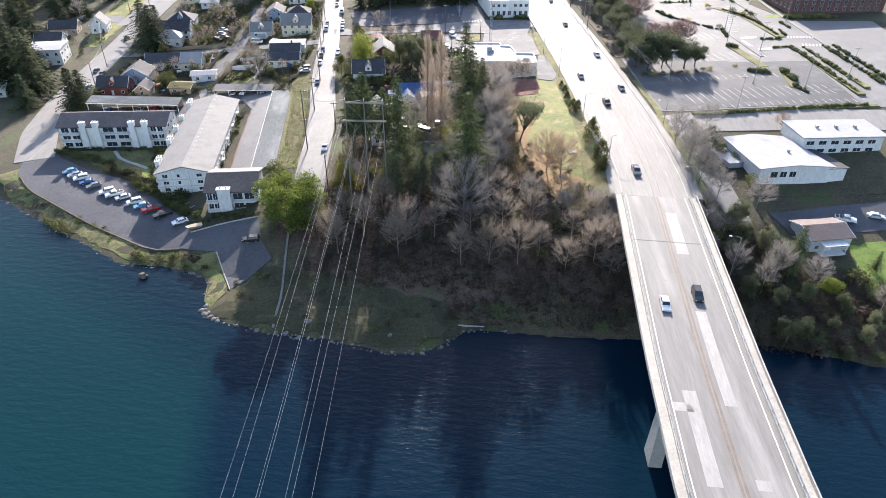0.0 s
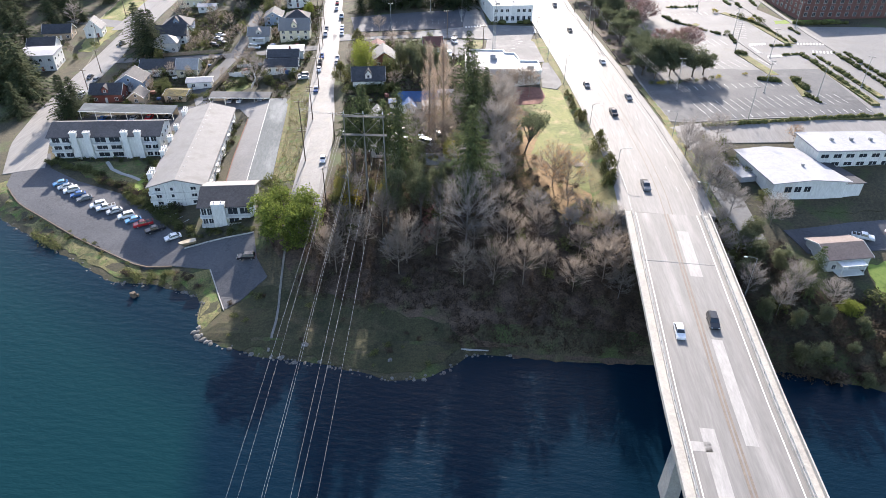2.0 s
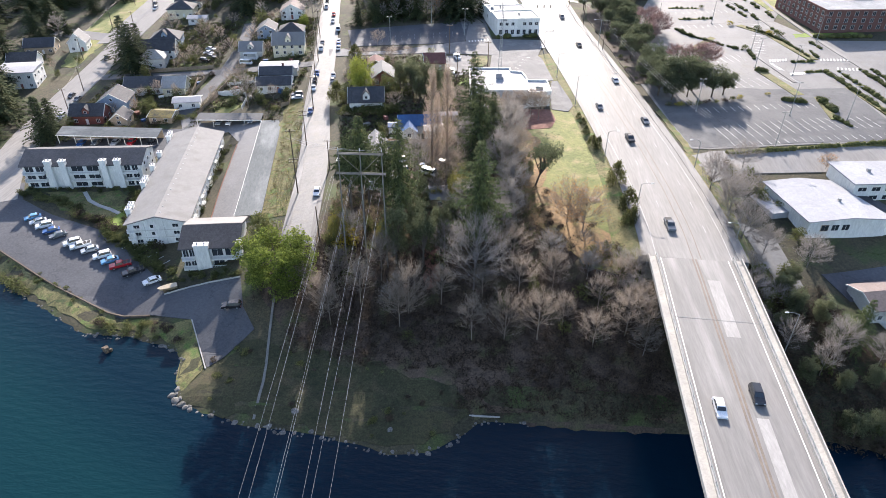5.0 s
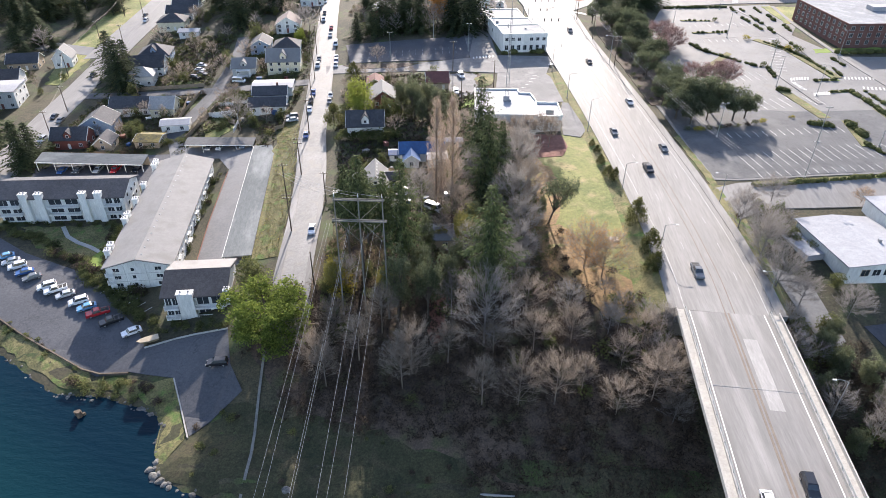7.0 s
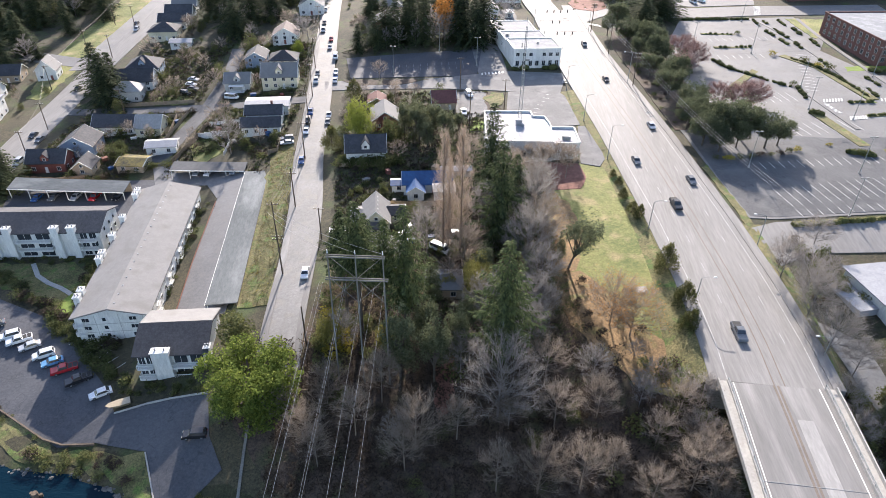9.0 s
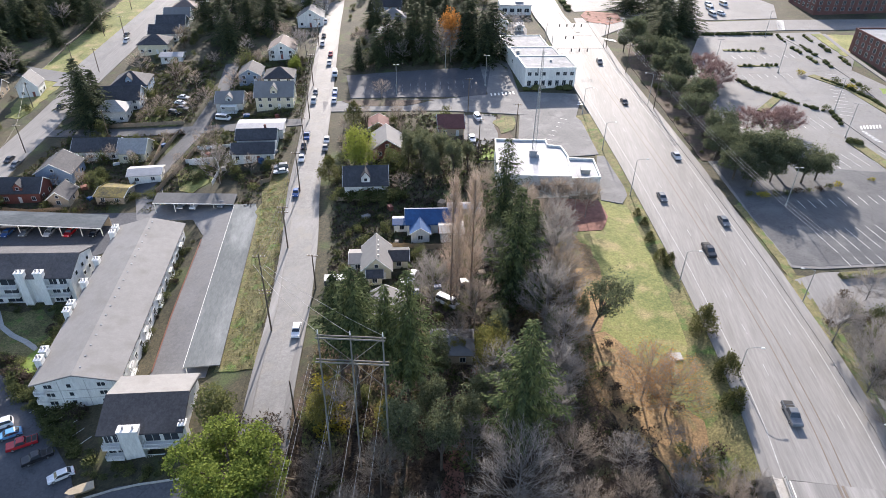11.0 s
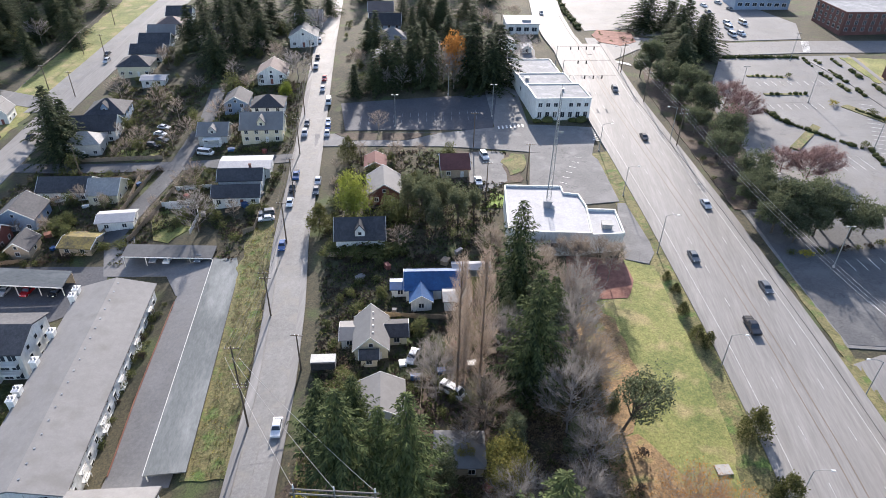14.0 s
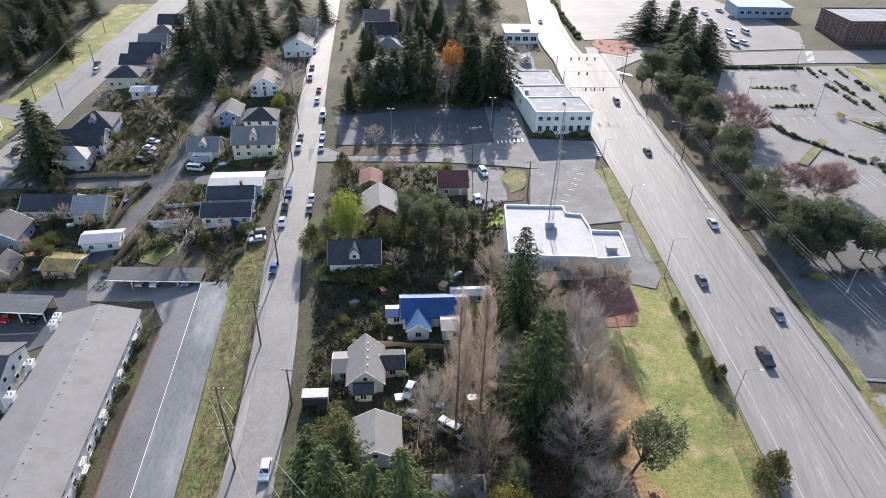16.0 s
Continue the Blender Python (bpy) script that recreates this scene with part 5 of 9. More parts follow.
house(-25.6, 224.5, 8, 13.6, 7.5, 2.9, 1.6, "gable", "white", "tarp", "white house with bright blue tarpaulin over its roof", turn=True)
house(-28.4, 219.5, 8, 4.6, 5.5, 2.8, 1.5, "gable", "white", "tarp", "front wing under the blue tarpaulin", name="porch_wing", door=False)
house(-17.6, 230.0, 8, 8.5, 2.6, 2.3, 0.4, "gable", "graywall", "membrane", "narrow pale-roofed lean-to beside the blue roof", name="shed", door=False, turn=True)
house(-20.4, 219.6, 8, 5.6, 5.0, 2.6, 0.5, "gable", "white", "rooflight", "low white annexe with grey roof beside the blue house", name="annexe", door=False, turn=True)
house(-33.6, 223.2, 8, 4.0, 3.4, 2.3, 0.5, "gable", "white", "tarp", "low side porch under the blue tarpaulin", name="porch_wing", door=False, turn=True)
house(-46.4, 242.5, 9, 12.0, 8.0, 3.8, 3.0, "gable", "white", "roofdark", "white house with steep dark roof and front gable", turn=True, dormer=True)
house(-44.0, 266.0, 10, 9, 11, 3.2, 2.4, "gable", "redwall", "roofgray", "dark red house half hidden by trees")
house(-25.0, 279.0, 9, 8, 9, 3.0, 2.0, "gable", "tanwall", "roofred", "dark red roofed cottage behind the trees", turn=True)
house(-49.0, 281.0, 9, 6, 7, 2.6, 1.5, "gable", "tanwall", "roofred", "small cottage with weathered red roof")
house(-89.2, 280.5, 10, 15, 8.5, 4.2, 0.5, "gable", "white", "membrane", "house with bright white flat-pitched roof", turn=True, z=10.8)
house(-87.2, 265.8, 10, 13, 7.0, 3.0, 1.6, "gable", "white", "roofdark", "white house with dark shingle roof", turn=True)
house(-88.0, 272.6, 10, 12.4, 7.0, 4.4, 1.6, "gable", "white", "roofdark", "taller rear wing with dark roof and brick chimney", turn=True, chimney=True, name="house_wing", door=False)
house(-91.5, 306.0, 9, 13.4, 10.5, 4.8, 3.0, "gable", "cream", "roofgray", "tall cream house with grey roof and dormer", turn=True, dormer=True, storeys=2)
house(-108.5, 305.0, 9, 9.5, 9, 3.2, 2.2, "gable", "graywall", "roofgray", "small grey house with front porch", dormer=True, turn=True, porch=True)
house(-95.0, 324.0, 9, 11, 10, 3.8, 2.3, "hip", "white", "roofdark", "white two-storey house with dark hip roof", storeys=2)
house(-108.0, 328.0, 9, 8.5, 10, 3.8, 1.9, "gable", "bluewall", "roofdark", "blue clapboard house with dark roof", storeys=2)
house(-102.0, 353.0, 9, 11, 11, 3.8, 2.6, "gable", "white", "roofbrown", "white gabled house with two storeys", storeys=2)
house(-155.0, 322.0, 12, 13, 12, 4.6, 3.0, "hip", "bluewall", "roofdark", "house with blue-grey walls and dark hip roof", storeys=2, dormer=True)
house(-153.5, 309.5, 12, 15, 10, 4.4, 2.8, "gable", "white", "roofdark", "white house with broad dark roof", turn=True, storeys=2)
house(-152.0, 299.0, 12, 11, 8, 4.2, 2.4, "hip", "graywall", "rooflight", "grey-roofed house beside a tall conifer")
for k, (hx, hy, w_, l_, hh, rr, kind, wl, tl) in enumerate(((-165, 366, 13, 11, 4.2, 2.4, "hip", "cream", "roofdark"), (-166.5, 380, 13, 9, 4.2, 2.2, "gable", "white", "roofdark"), (-168, 392, 13, 9, 4.4, 2.6, "gable", "bluewall", "roofdark"),
                                                           (-170, 404, 12, 9, 4.4, 2.6, "gable", "white", "roofgray"), (-172, 418, 12, 10, 4.4, 2.4, "hip", "tanwall", "roofbrown"), (-174, 434, 12, 10, 4.4, 2.6, "gable", "white", "roofdark"))):
    house(hx, hy, 10, w_, l_, hh, rr, kind, wl, tl, f"{'cream' if wl == 'cream' else 'small'} {'hip-roofed' if kind == 'hip' else 'gabled'} house in a row along the side road", turn=kind == "gable")
house(-151.5, 352.5, 10, 9, 6, 2.6, 0.8, "gable", "white", "membrane", "low white outbuilding with pale roof", name="shed", turn=True, door=False)
house(-143.0, 271.5, 8, 15, 8.5, 3.4, 2.2, "gable", "white", "roofdark", "white house with dark roof by the cross lane", turn=True)
house(-129.5, 270.0, 8, 8.5, 9.5, 3.2, 2.4, "gable", "cream", "rooflight", "cottage with pale weathered roof", turn=True)
house(-148.5, 256.5, 8, 11, 10, 4.0, 2.6, "gable", "bluewall", "roofdark", "grey-blue house with dark gabled roof", dormer=True)
house(-153.0, 244.5, 8, 12, 8, 3.6, 2.4, "gable", "redwall", "roofdark", "dark red house with cream dormer", turn=True, dormer=True)
house(-139.5, 242.0, 8, 6, 7, 2.8, 1.8, "gable", "tanwall", "roofdark", "tan garden house beside the dark red house", name="shed", door=False)
house(-118.8, 254.6, 14, 9.5, 6.0, 2.8, 0.8, "gable", "white", "membrane", "white shed with pale blue metal roof", name="shed", turn=True, door=False)
house(-124, 244, 2, 8.5, 7.5, 2.4, 0.9, "gable", "tanwall", "moss", "garden shed with mossy yellow roof", name="shed", turn=True, door=False)
house(-58.0, 366.0, 9, 12, 10, 4.4, 2.8, "gable", "redwall", "roofgray", "dark red house beyond the car park")
house(-60.0, 392.0, 9, 12, 10, 4.4, 2.8, "hip", "tanwall", "roofgray", "grey-roofed house with a brown porch")
house(-66.0, 412.0, 9, 14, 10, 5, 3, "gable", "bluewall", "roofdark", "large dark blue house with dark roof", turn=True, storeys=2)
house(-72.0, 436.0, 9, 12, 10, 4.4, 2.8, "gable", "white", "roofbrown", "white house with brown roof", turn=True)
house(-100.0, 395.0, 9, 12, 11, 4.6, 2.8, "gable", "white", "roofgray", "white house behind the tall conifers")
house(-104.0, 420.0, 9, 12, 11, 4.6, 2.8, "gable", "graywall", "roofgray", "grey house behind the tall conifers", turn=True)
house(-203.0, 281.0, 14, 15, 13, 7.0, 0.25, "gable", "white", "membrane", "modern white flat-roofed house with balcony", storeys=2, turn=True)
house(-213.0, 300.0, 14, 12, 9, 4.0, 2.4, "gable", "white", "roofdark", "white house with dark roof beside the side road", turn=True)
house(-199.5, 323.0, 14, 8, 8, 4.4, 3.4, "gable", "white", "roofgray", "white gabled cottage beside the side road")
house(-217.5, 321.0, 14, 13, 9, 3.4, 2.4, "gable", "tanwall", "roofdark", "low dark-roofed house beside the white cottage", turn=True)
house(-203.0, 240.0, 14, 12, 9, 3.4, 2.0, "gable", "graywall", "rooflight", "grey-roofed house under tall conifers", turn=True)
mh = thing("trailer", (-46.0, 198.6, ground_z(-46, 198.6)), 8, "grey box trailer with dark front parked by the street", "trailer")
part("body", MB().box((0, 0, 0.5), (5.0, 2.4, 2.0)), M["graywall"], mh)
part("front_panel", MB().box((0, -1.34, 0.6), (4.8, 0.3, 1.8)), M["roofdark"], mh)
for sx in (-1.2, 1.2):
    part("wheel", MB().cyl((sx, -1.3, 0.4), (sx, -1.05, 0.4), 0.4, n=12), M["rubber"], mh)
yc = next(o for o in bpy.data.objects if o.get("label", "").startswith("pale yellow cottage"))
for i in range(4):
    part("roof_vent", MB().box((0.5, -3.4 + i * 2.1, 5.75), (0.32, 0.32, 0.5)), M["white"], yc)


# ---- trees ----
rng = random.Random(11)


def tuft(mb, p, d, ln, wd, up=Vector((0, 0, 1)), droop=0.0):
    """A small bent spray: two leaf blades along d."""
    s = d.cross(up)
    if s.length < 1e-3:
        s = Vector((1, 0, 0))
    s.normalize()
    q = p + d * ln * 0.55 + Vector((0, 0, -droop * ln * 0.25))
    e = p + d * ln + Vector((0, 0, -droop * ln))
    mb.add([p, q + s * wd, e, q - s * wd], [(0, 1, 2, 3)])


def conifer_meshes(seed, height=20.0, rad=4.5, whorls=24, gap=0.12, fine=1.0):
    """Trunk and needle crown of a conifer, with uneven drooping limbs."""
    r = random.Random(seed)
    trunk = MB().cyl((0, 0, -1), (0, 0, height * 0.5), 0.35, 0.2, 8).cyl((0, 0, height * 0.5), (0, 0, height * 0.98), 0.2, 0.03, 6)
    crown = MB()
    for i in range(whorls):
        t = i / (whorls - 1)
        z = height * (gap + (0.985 - gap) * t)
        reach = rad * (1 - t) ** 0.8 * r.uniform(0.8, 1.12) + 0.25
        n = int(8 + 4 * (1 - t))
        a0 = r.uniform(0, 6.28)
        for k in range(n):
            a = a0 + 6.283 * k / n + r.uniform(-0.25, 0.25)
            ln = reach * r.uniform(0.4, 1.25)
            d = Vector((math.cos(a), math.sin(a), 0))
            p0 = Vector((0, 0, z + r.uniform(-0.3, 0.3)))
            segs = max(2, int(ln / (0.5 * fine)))
            for j in range(segs):
                u = (j + 0.4) / segs
                p = p0 + d * ln * u + Vector((0, 0, -0.32 * ln * u * u + 0.12 * ln * u))
                for s in (-1, 1):
                    dd = (d + Vector((-d.y, d.x, 0)) * s * r.uniform(0.5, 1.1) + Vector((0, 0, r.uniform(-0.35, 0.1)))).normalized()
                    tuft(crown, p, dd, r.uniform(0.6, 1.1) * (0.7 + 0.4 * (1 - u)) * (1 if fine < 1.2 else 1.45), r.uniform(0.08, 0.15) * (fine if fine < 1.2 else fine * 1.8), droop=r.uniform(0.1, 0.45))
            tuft(crown, p0 + d * ln * 0.75 + Vector((0, 0, -0.1 * ln)), (d + Vector((0, 0, -0.25))).normalized(), ln * 0.3 + 0.3, 0.2, droop=0.2)
    tuft(crown, Vector((0, 0, height * 0.96)), Vector((0, 0, 1)), height * 0.05, 0.12, Vector((1, 0, 0)))
    return trunk, crown


def fir_meshes(seed, height=32.0, rad=5.6, whorls=44, low=0.14):
    """A tall fir: ragged limbs that sag and turn up at the tips, each hung with sprays."""
    r = random.Random(seed)
    trunk = MB().cyl((0, 0, -1), (0, 0, height * 0.5), 0.5, 0.3, 8).cyl((0, 0, height * 0.5), (0, 0, height * 0.98), 0.3, 0.04, 6)
    crown = MB()
    for i in range(whorls):
        t = i / (whorls - 1)
        z = height * (low + (0.985 - low) * t)
        reach = (rad * min(1.0, (1 - t) * 1.5) ** 0.85 * (0.72 + 0.28 * min(1, t * 5)) + 0.3)
        n = 5 + int(3 * (1 - t))
        a0 = r.uniform(0, 6.28)
        for k in range(n):
            a = a0 + 6.283 * k / n + r.uniform(-0.3, 0.3)
            ln = reach * (r.uniform(0.55, 1.0) if r.random() < 0.8 else r.uniform(1.0, 1.3))
            d = Vector((math.cos(a), math.sin(a), 0))
            side = Vector((-d.y, d.x, 0))
            p0 = Vector((0, 0, z + r.uniform(-0.35, 0.35)))
            sag = r.uniform(0.25, 0.5) * (1 - t * 0.7)
            segs = max(2, int(ln / 0.55))
            for j in range(segs):
                u = (j + r.uniform(0.2, 0.8)) / segs
                p = p0 + d * ln * u + Vector((0, 0, ln * (0.1 * u - sag * u * u + 0.16 * u ** 4)))
                for s in (-1, 1):
                    dd = (d * r.uniform(0.5, 1.0) + side * s * r.uniform(0.4, 1.0) + Vector((0, 0, r.uniform(-0.45, 0.15)))).normalized()
                    tuft(crown, p, dd, r.uniform(0.8, 1.5) * (1.15 - 0.4 * u), r.uniform(0.14, 0.26), droop=r.uniform(0.1, 0.5))
            e = p0 + d * ln * 0.82 + Vector((0, 0, ln * (0.082 - sag * 0.67 + 0.07)))
            tuft(crown, e, (d + Vector((0, 0, r.uniform(-0.1, 0.35)))).normalized(), ln * 0.2 + 0.35, 0.16, droop=0.1)
    tuft(crown, Vector((0, 0, height * 0.955)), Vector((0, 0, 1)), height * 0.05, 0.1, Vector((1, 0, 0)))
    return trunk, crown


def branch(mb, p, d, ln, rad, depth, r, up=0.25, split=(2, 3), tips=None, spread_=0.55, taper=0.77, thin=0.03):
    n = 5 if depth > 4 else 3
    bend = d
    q = p
    for k in range(2 if depth > 3 else 1):
        bend = (bend + Vector((r.uniform(-0.15, 0.15), r.uniform(-0.15, 0.15), r.uniform(-0.05, 0.15) * up))).normalized()
        q2 = q + bend * ln / (2 if depth > 3 else 1)
        mb.cyl(q, q2, max(thin, rad * (1 - 0.2 * k)), max(thin, rad * (0.85 - 0.2 * k)), n, cap=False)
        q = q2
    if tips is not None and depth <= 1:
        tips.append(q)
    if depth == 0:
        return
    for k in range(r.randint(*split)):
        a = r.uniform(0, 6.283)
        o = bend.orthogonal().normalized()
        w = bend.cross(o)
        nd = (bend + (o * math.cos(a) + w * math.sin(a)) * r.uniform(spread_ * 0.6, spread_ * 1.4) + Vector((0, 0, up * 0.4))).normalized()
        branch(mb, q if k else p + (q - p) * r.uniform(0.6, 1.0), nd, ln * r.uniform(taper * 0.85, taper * 1.1), rad * 0.62, depth - 1, r, up, split, tips, spread_, taper, thin)


def sliver(mb, p, q, w, r):
    """A fine twig that runs out to a point."""
    s = (q - p).cross(Vector((r.uniform(-1, 1), r.uniform(-1, 1), r.uniform(-1, 1)))).normalized() * w
    mb.add([p + s, p - s, q], [(0, 1, 2)])


def bare_meshes(seed, height=12.0, width=9.0, limbs=26, twigs=13, low=0.12, fork=0.35, thin=0.028, dome=0.35):
    """A leafless tree: limbs that fan out to an uneven dome, each set with fine twigs."""
    r = random.Random(seed)
    mb, tips = MB(), []
    lean = Vector((r.uniform(-0.4, 0.4), r.uniform(-0.4, 0.4), 0))
    top = Vector((0, 0, height * 0.72)) + lean
    mb.cyl((0, 0, -0.6), (lean.x * 0.4, lean.y * 0.4, height * fork), 0.17, 0.11, 6, cap=False)
    mb.cyl((lean.x * 0.4, lean.y * 0.4, height * fork), top, 0.11, 0.03, 5, cap=False)
    for i in range(limbs):
        az = 6.283 * (i * 0.381966 % 1.0) + r.uniform(-0.3, 0.3)
        el = math.asin(min(1.0, -0.12 + 1.1 * (i + 0.5) / limbs))
        rad = math.cos(el) * width / 2 * r.uniform(0.7, 1.1)
        z = height * (dome + (1 - dome) * math.sin(el)) * r.uniform(0.9, 1.05)
        end = Vector((math.cos(az) * rad, math.sin(az) * rad, z)) + lean
        zr = min(height * 0.66, max(height * low, z - rad * r.uniform(0.35, 1.15)))
        root = Vector((lean.x * zr / height, lean.y * zr / height, zr))
        mid = root.lerp(end, 0.45) + Vector((math.cos(az), math.sin(az), 0)) * rad * r.uniform(0.0, 0.2) + Vector((r.uniform(-0.06, 0.06), r.uniform(-0.06, 0.06), r.uniform(-0.05, 0.04))) * height
        pts = [root.lerp(mid, u) * (1 - u) + mid.lerp(end, u) * u for u in (0, 0.2, 0.4, 0.6, 0.8, 1.0)]
        for k in range(5):
            mb.cyl(pts[k], pts[k + 1], max(thin, 0.05 * (1 - k * 0.18)), max(thin, 0.05 * (0.82 - k * 0.18)), 3, cap=False)
        for j in range(twigs):
            u = r.uniform(0.35, 1.0)
            k = min(4, int(u * 5))
            p = pts[k].lerp(pts[k + 1], u * 5 - k)
            d = (pts[k + 1] - pts[k]).normalized()
            o = Vector((r.uniform(-1, 1), r.uniform(-1, 1), r.uniform(-0.5, 1)))
            d = (d + (o - d * o.dot(d)) * r.uniform(0.4, 1.2) + Vector((0, 0, 0.08))).normalized()
            ln = height * r.uniform(0.07, 0.16)
            q = p + d * ln
            sliver(mb, p, q, thin * 1.2, r)
            tips.append(q)
            for m in range(4):
                w = Vector((r.uniform(-1, 1), r.uniform(-1, 1), r.uniform(-0.4, 1)))
                e = (d + (w - d * w.dot(d)) * r.uniform(0.5, 1.3)).normalized()
                p2 = p.lerp(q, r.uniform(0.4, 0.9))
                q2 = p2 + e * ln * r.uniform(0.5, 1.0)
                sliver(mb, p2, q2, thin, r)
                tips.append(q2)
    return mb, tips


def leafy_meshes(seed, height, width, clumps, per, size, trunk_r=0.35, low=0.25, lobes=7, lobe=1.0):
    """A trunk with limbs and a crown of small leaf cards round uneven lobes."""
    r = random.Random(seed)
    trunk = MB()
    trunk.cyl((0, 0, -0.8), (0, 0, height * 0.45), trunk_r, trunk_r * 0.6, 8)
    crown = MB()
    cs = []
    for i in range(lobes):
        a, k = 6.283 * i / lobes + r.uniform(-0.4, 0.4), r.uniform(0.25, 0.62)
        c = Vector((math.cos(a) * width / 2 * k, math.sin(a) * width / 2 * k, height * r.uniform(max(0.12, low + 0.2), 0.74)))
        cs.append((c, lobe * width * r.uniform(0.22, 0.34), lobe * height * r.uniform(0.16, 0.26)))
        trunk.cyl((0, 0, height * r.uniform(0.2, 0.4)), c, trunk_r * 0.4, 0.06, 5, cap=False)
    cs.append((Vector((0, 0, height * 0.76)), width * 0.27, height * 0.24))
    for i in range(clumps):
        c, rw, rh = cs[r.randrange(len(cs))]
        u, v = r.uniform(0, 6.283), math.acos(r.uniform(-0.75, 1))
        k = r.uniform(0.72, 1.08)
        p = c + Vector((math.sin(v) * math.cos(u) * rw, math.sin(v) * math.sin(u) * rw, math.cos(v) * rh)) * k
        for j in range(per):
            d = Vector((r.uniform(-1, 1), r.uniform(-1, 1), r.uniform(-0.6, 0.9))).normalized()
            tuft(crown, p + Vector((r.uniform(-1, 1), r.uniform(-1, 1), r.uniform(-1, 1))) * size * 1.2, d, size * r.uniform(0.8, 1.6), size * r.uniform(0.3, 0.55), Vector((r.uniform(-1, 1), r.uniform(-1, 1), 1)), 0.2)
    return trunk, crown


def cone_meshes(seed, height, rad, leaves):
    """A short trunk and a dense ragged cone of leaf sprays, gathered into tufted boughs."""
    r = random.Random(seed)
    trunk = MB().cyl((0, 0, -0.8), (0, 0, height * 0.8), 0.16, 0.05, 7)
    crown = MB()
    boughs = []
    for i in range(70):
        t = r.random() ** 1.3
        a, w = r.uniform(0, 6.283), rad * (1 - t) ** 0.6 * (0.72 + 0.28 * min(1, t * 6)) * r.uniform(0.7, 1.05)
        boughs.append((Vector((math.cos(a) * w, math.sin(a) * w, height * (0.16 + 0.8 * t))), 0.45 + 0.4 * (1 - t)))
    for i in range(leaves):
        c, k = boughs[r.randrange(len(boughs))]
        o = Vector((r.gauss(0, 1), r.gauss(0, 1), r.gauss(0, 0.8))).normalized() * k * r.uniform(0.5, 1.1)
        tuft(crown, c * r.uniform(0.82, 1.0) + o, (o + Vector((0, 0, 0.3))).normalized(), r.uniform(0.22, 0.42), r.uniform(0.07, 0.13), Vector((r.uniform(-1, 1), r.uniform(-1, 1), 1)), 0.15)
    return trunk, crown


def tree_model(name, pieces, label, category):
    t = thing(name, (0, 0, -500), 0, label, category)
    for nm, mb, m in pieces:
        me = mb.mesh(nm, M[m])
        ob = new(nm, me)
        ob.parent = t
    return t


MODELS = {}
for i, (r_, w_, lo_) in enumerate(((7.0, 36, 0.26), (7.8, 38, 0.1), (6.2, 30, 0.48))):
    tr, cr = fir_meshes(220 + i, 32, r_, w_, lo_)
    MODELS["fir", i] = tree_model("fir_tree", (("trunk", tr, "bark"), ("crown", cr, "conifer")), "tall dark green fir with ragged sagging limbs", "tree")
for i in range(2):
    tr, cr = leafy_meshes(230 + i, 19, 8.5, 1350, 4, 0.34, 0.3, 0.05, 22, 0.5)
    MODELS["ivy", i] = tree_model("ivy_clad_tree", (("trunk", tr, "bark"), ("crown", cr, "ivy")), "tall tree thickly grown with dull green ivy", "tree")
tr, cr = leafy_meshes(236, 15, 12, 1700, 4, 0.3, 0.3, 0.1, 16, 0.62)
MODELS["madrona", 0] = tree_model("madrona_tree", (("trunk", tr, "bark"), ("crown", cr, "madrona")), "broadleaf evergreen with yellowish olive crown", "tree")
for i, (h_, r_, w_) in enumerate(((20, 6.2, 21), (20, 7.2, 20), (20, 5.6, 22))):
    tr, cr = conifer_meshes(20 + i, h_, r_, w_)
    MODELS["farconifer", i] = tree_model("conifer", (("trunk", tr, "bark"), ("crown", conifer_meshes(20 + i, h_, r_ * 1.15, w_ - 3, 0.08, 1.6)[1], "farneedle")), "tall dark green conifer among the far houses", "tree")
    MODELS["conifer", i] = tree_model("conifer", (("trunk", tr, "bark"), ("crown", cr, "conifer")), "tall dark green conifer with drooping limbs", "tree")
for i in range(2):
    tr, cr = leafy_meshes(40 + i, 10, 10, 1700, 4, 0.27, 0.28, 0.2, 26, 0.4)
    MODELS["pine", i] = tree_model("pine_tree", (("trunk", tr, "bark"), ("crown", cr, "pine")), "broad dark green pine with clumped needles", "tree")
tr, cr = leafy_meshes(51, 13, 18, 4600, 5, 0.29, 0.5, 0.0, 60, 0.34)
MODELS["green", 0] = tree_model("broadleaf_tree", (("trunk", tr, "bark"), ("crown", cr, "green")), "large leafy bright green tree at the bluff edge", "tree")
tr, cr = leafy_meshes(52, 13, 10, 1100, 6, 0.34, 0.3, -0.05, 12)
MODELS["yellowgreen", 0] = tree_model("broadleaf_tree", (("trunk", tr, "bark"), ("crown", cr, "yellowgreen")), "yellow-green leafy tree beside the street", "tree")
for i in range(2):
    tr, cr = leafy_meshes(60 + i, 10, 8, 620, 4, 0.41, 0.25, -0.05, 11)
    tr2, cr2 = leafy_meshes(64 + i, 10, 8, 300, 3, 0.56, 0.25, -0.05, 14, 0.75)
    MODELS["farolive", i] = tree_model("evergreen_tree", (("trunk", tr2, "bark"), ("crown", cr2, "olive")), "small dull green evergreen garden tree", "tree")
    MODELS["olive", i] = tree_model("evergreen_tree", (("trunk", tr, "bark"), ("crown", cr, "olive")), "rounded dull green evergreen tree", "tree")
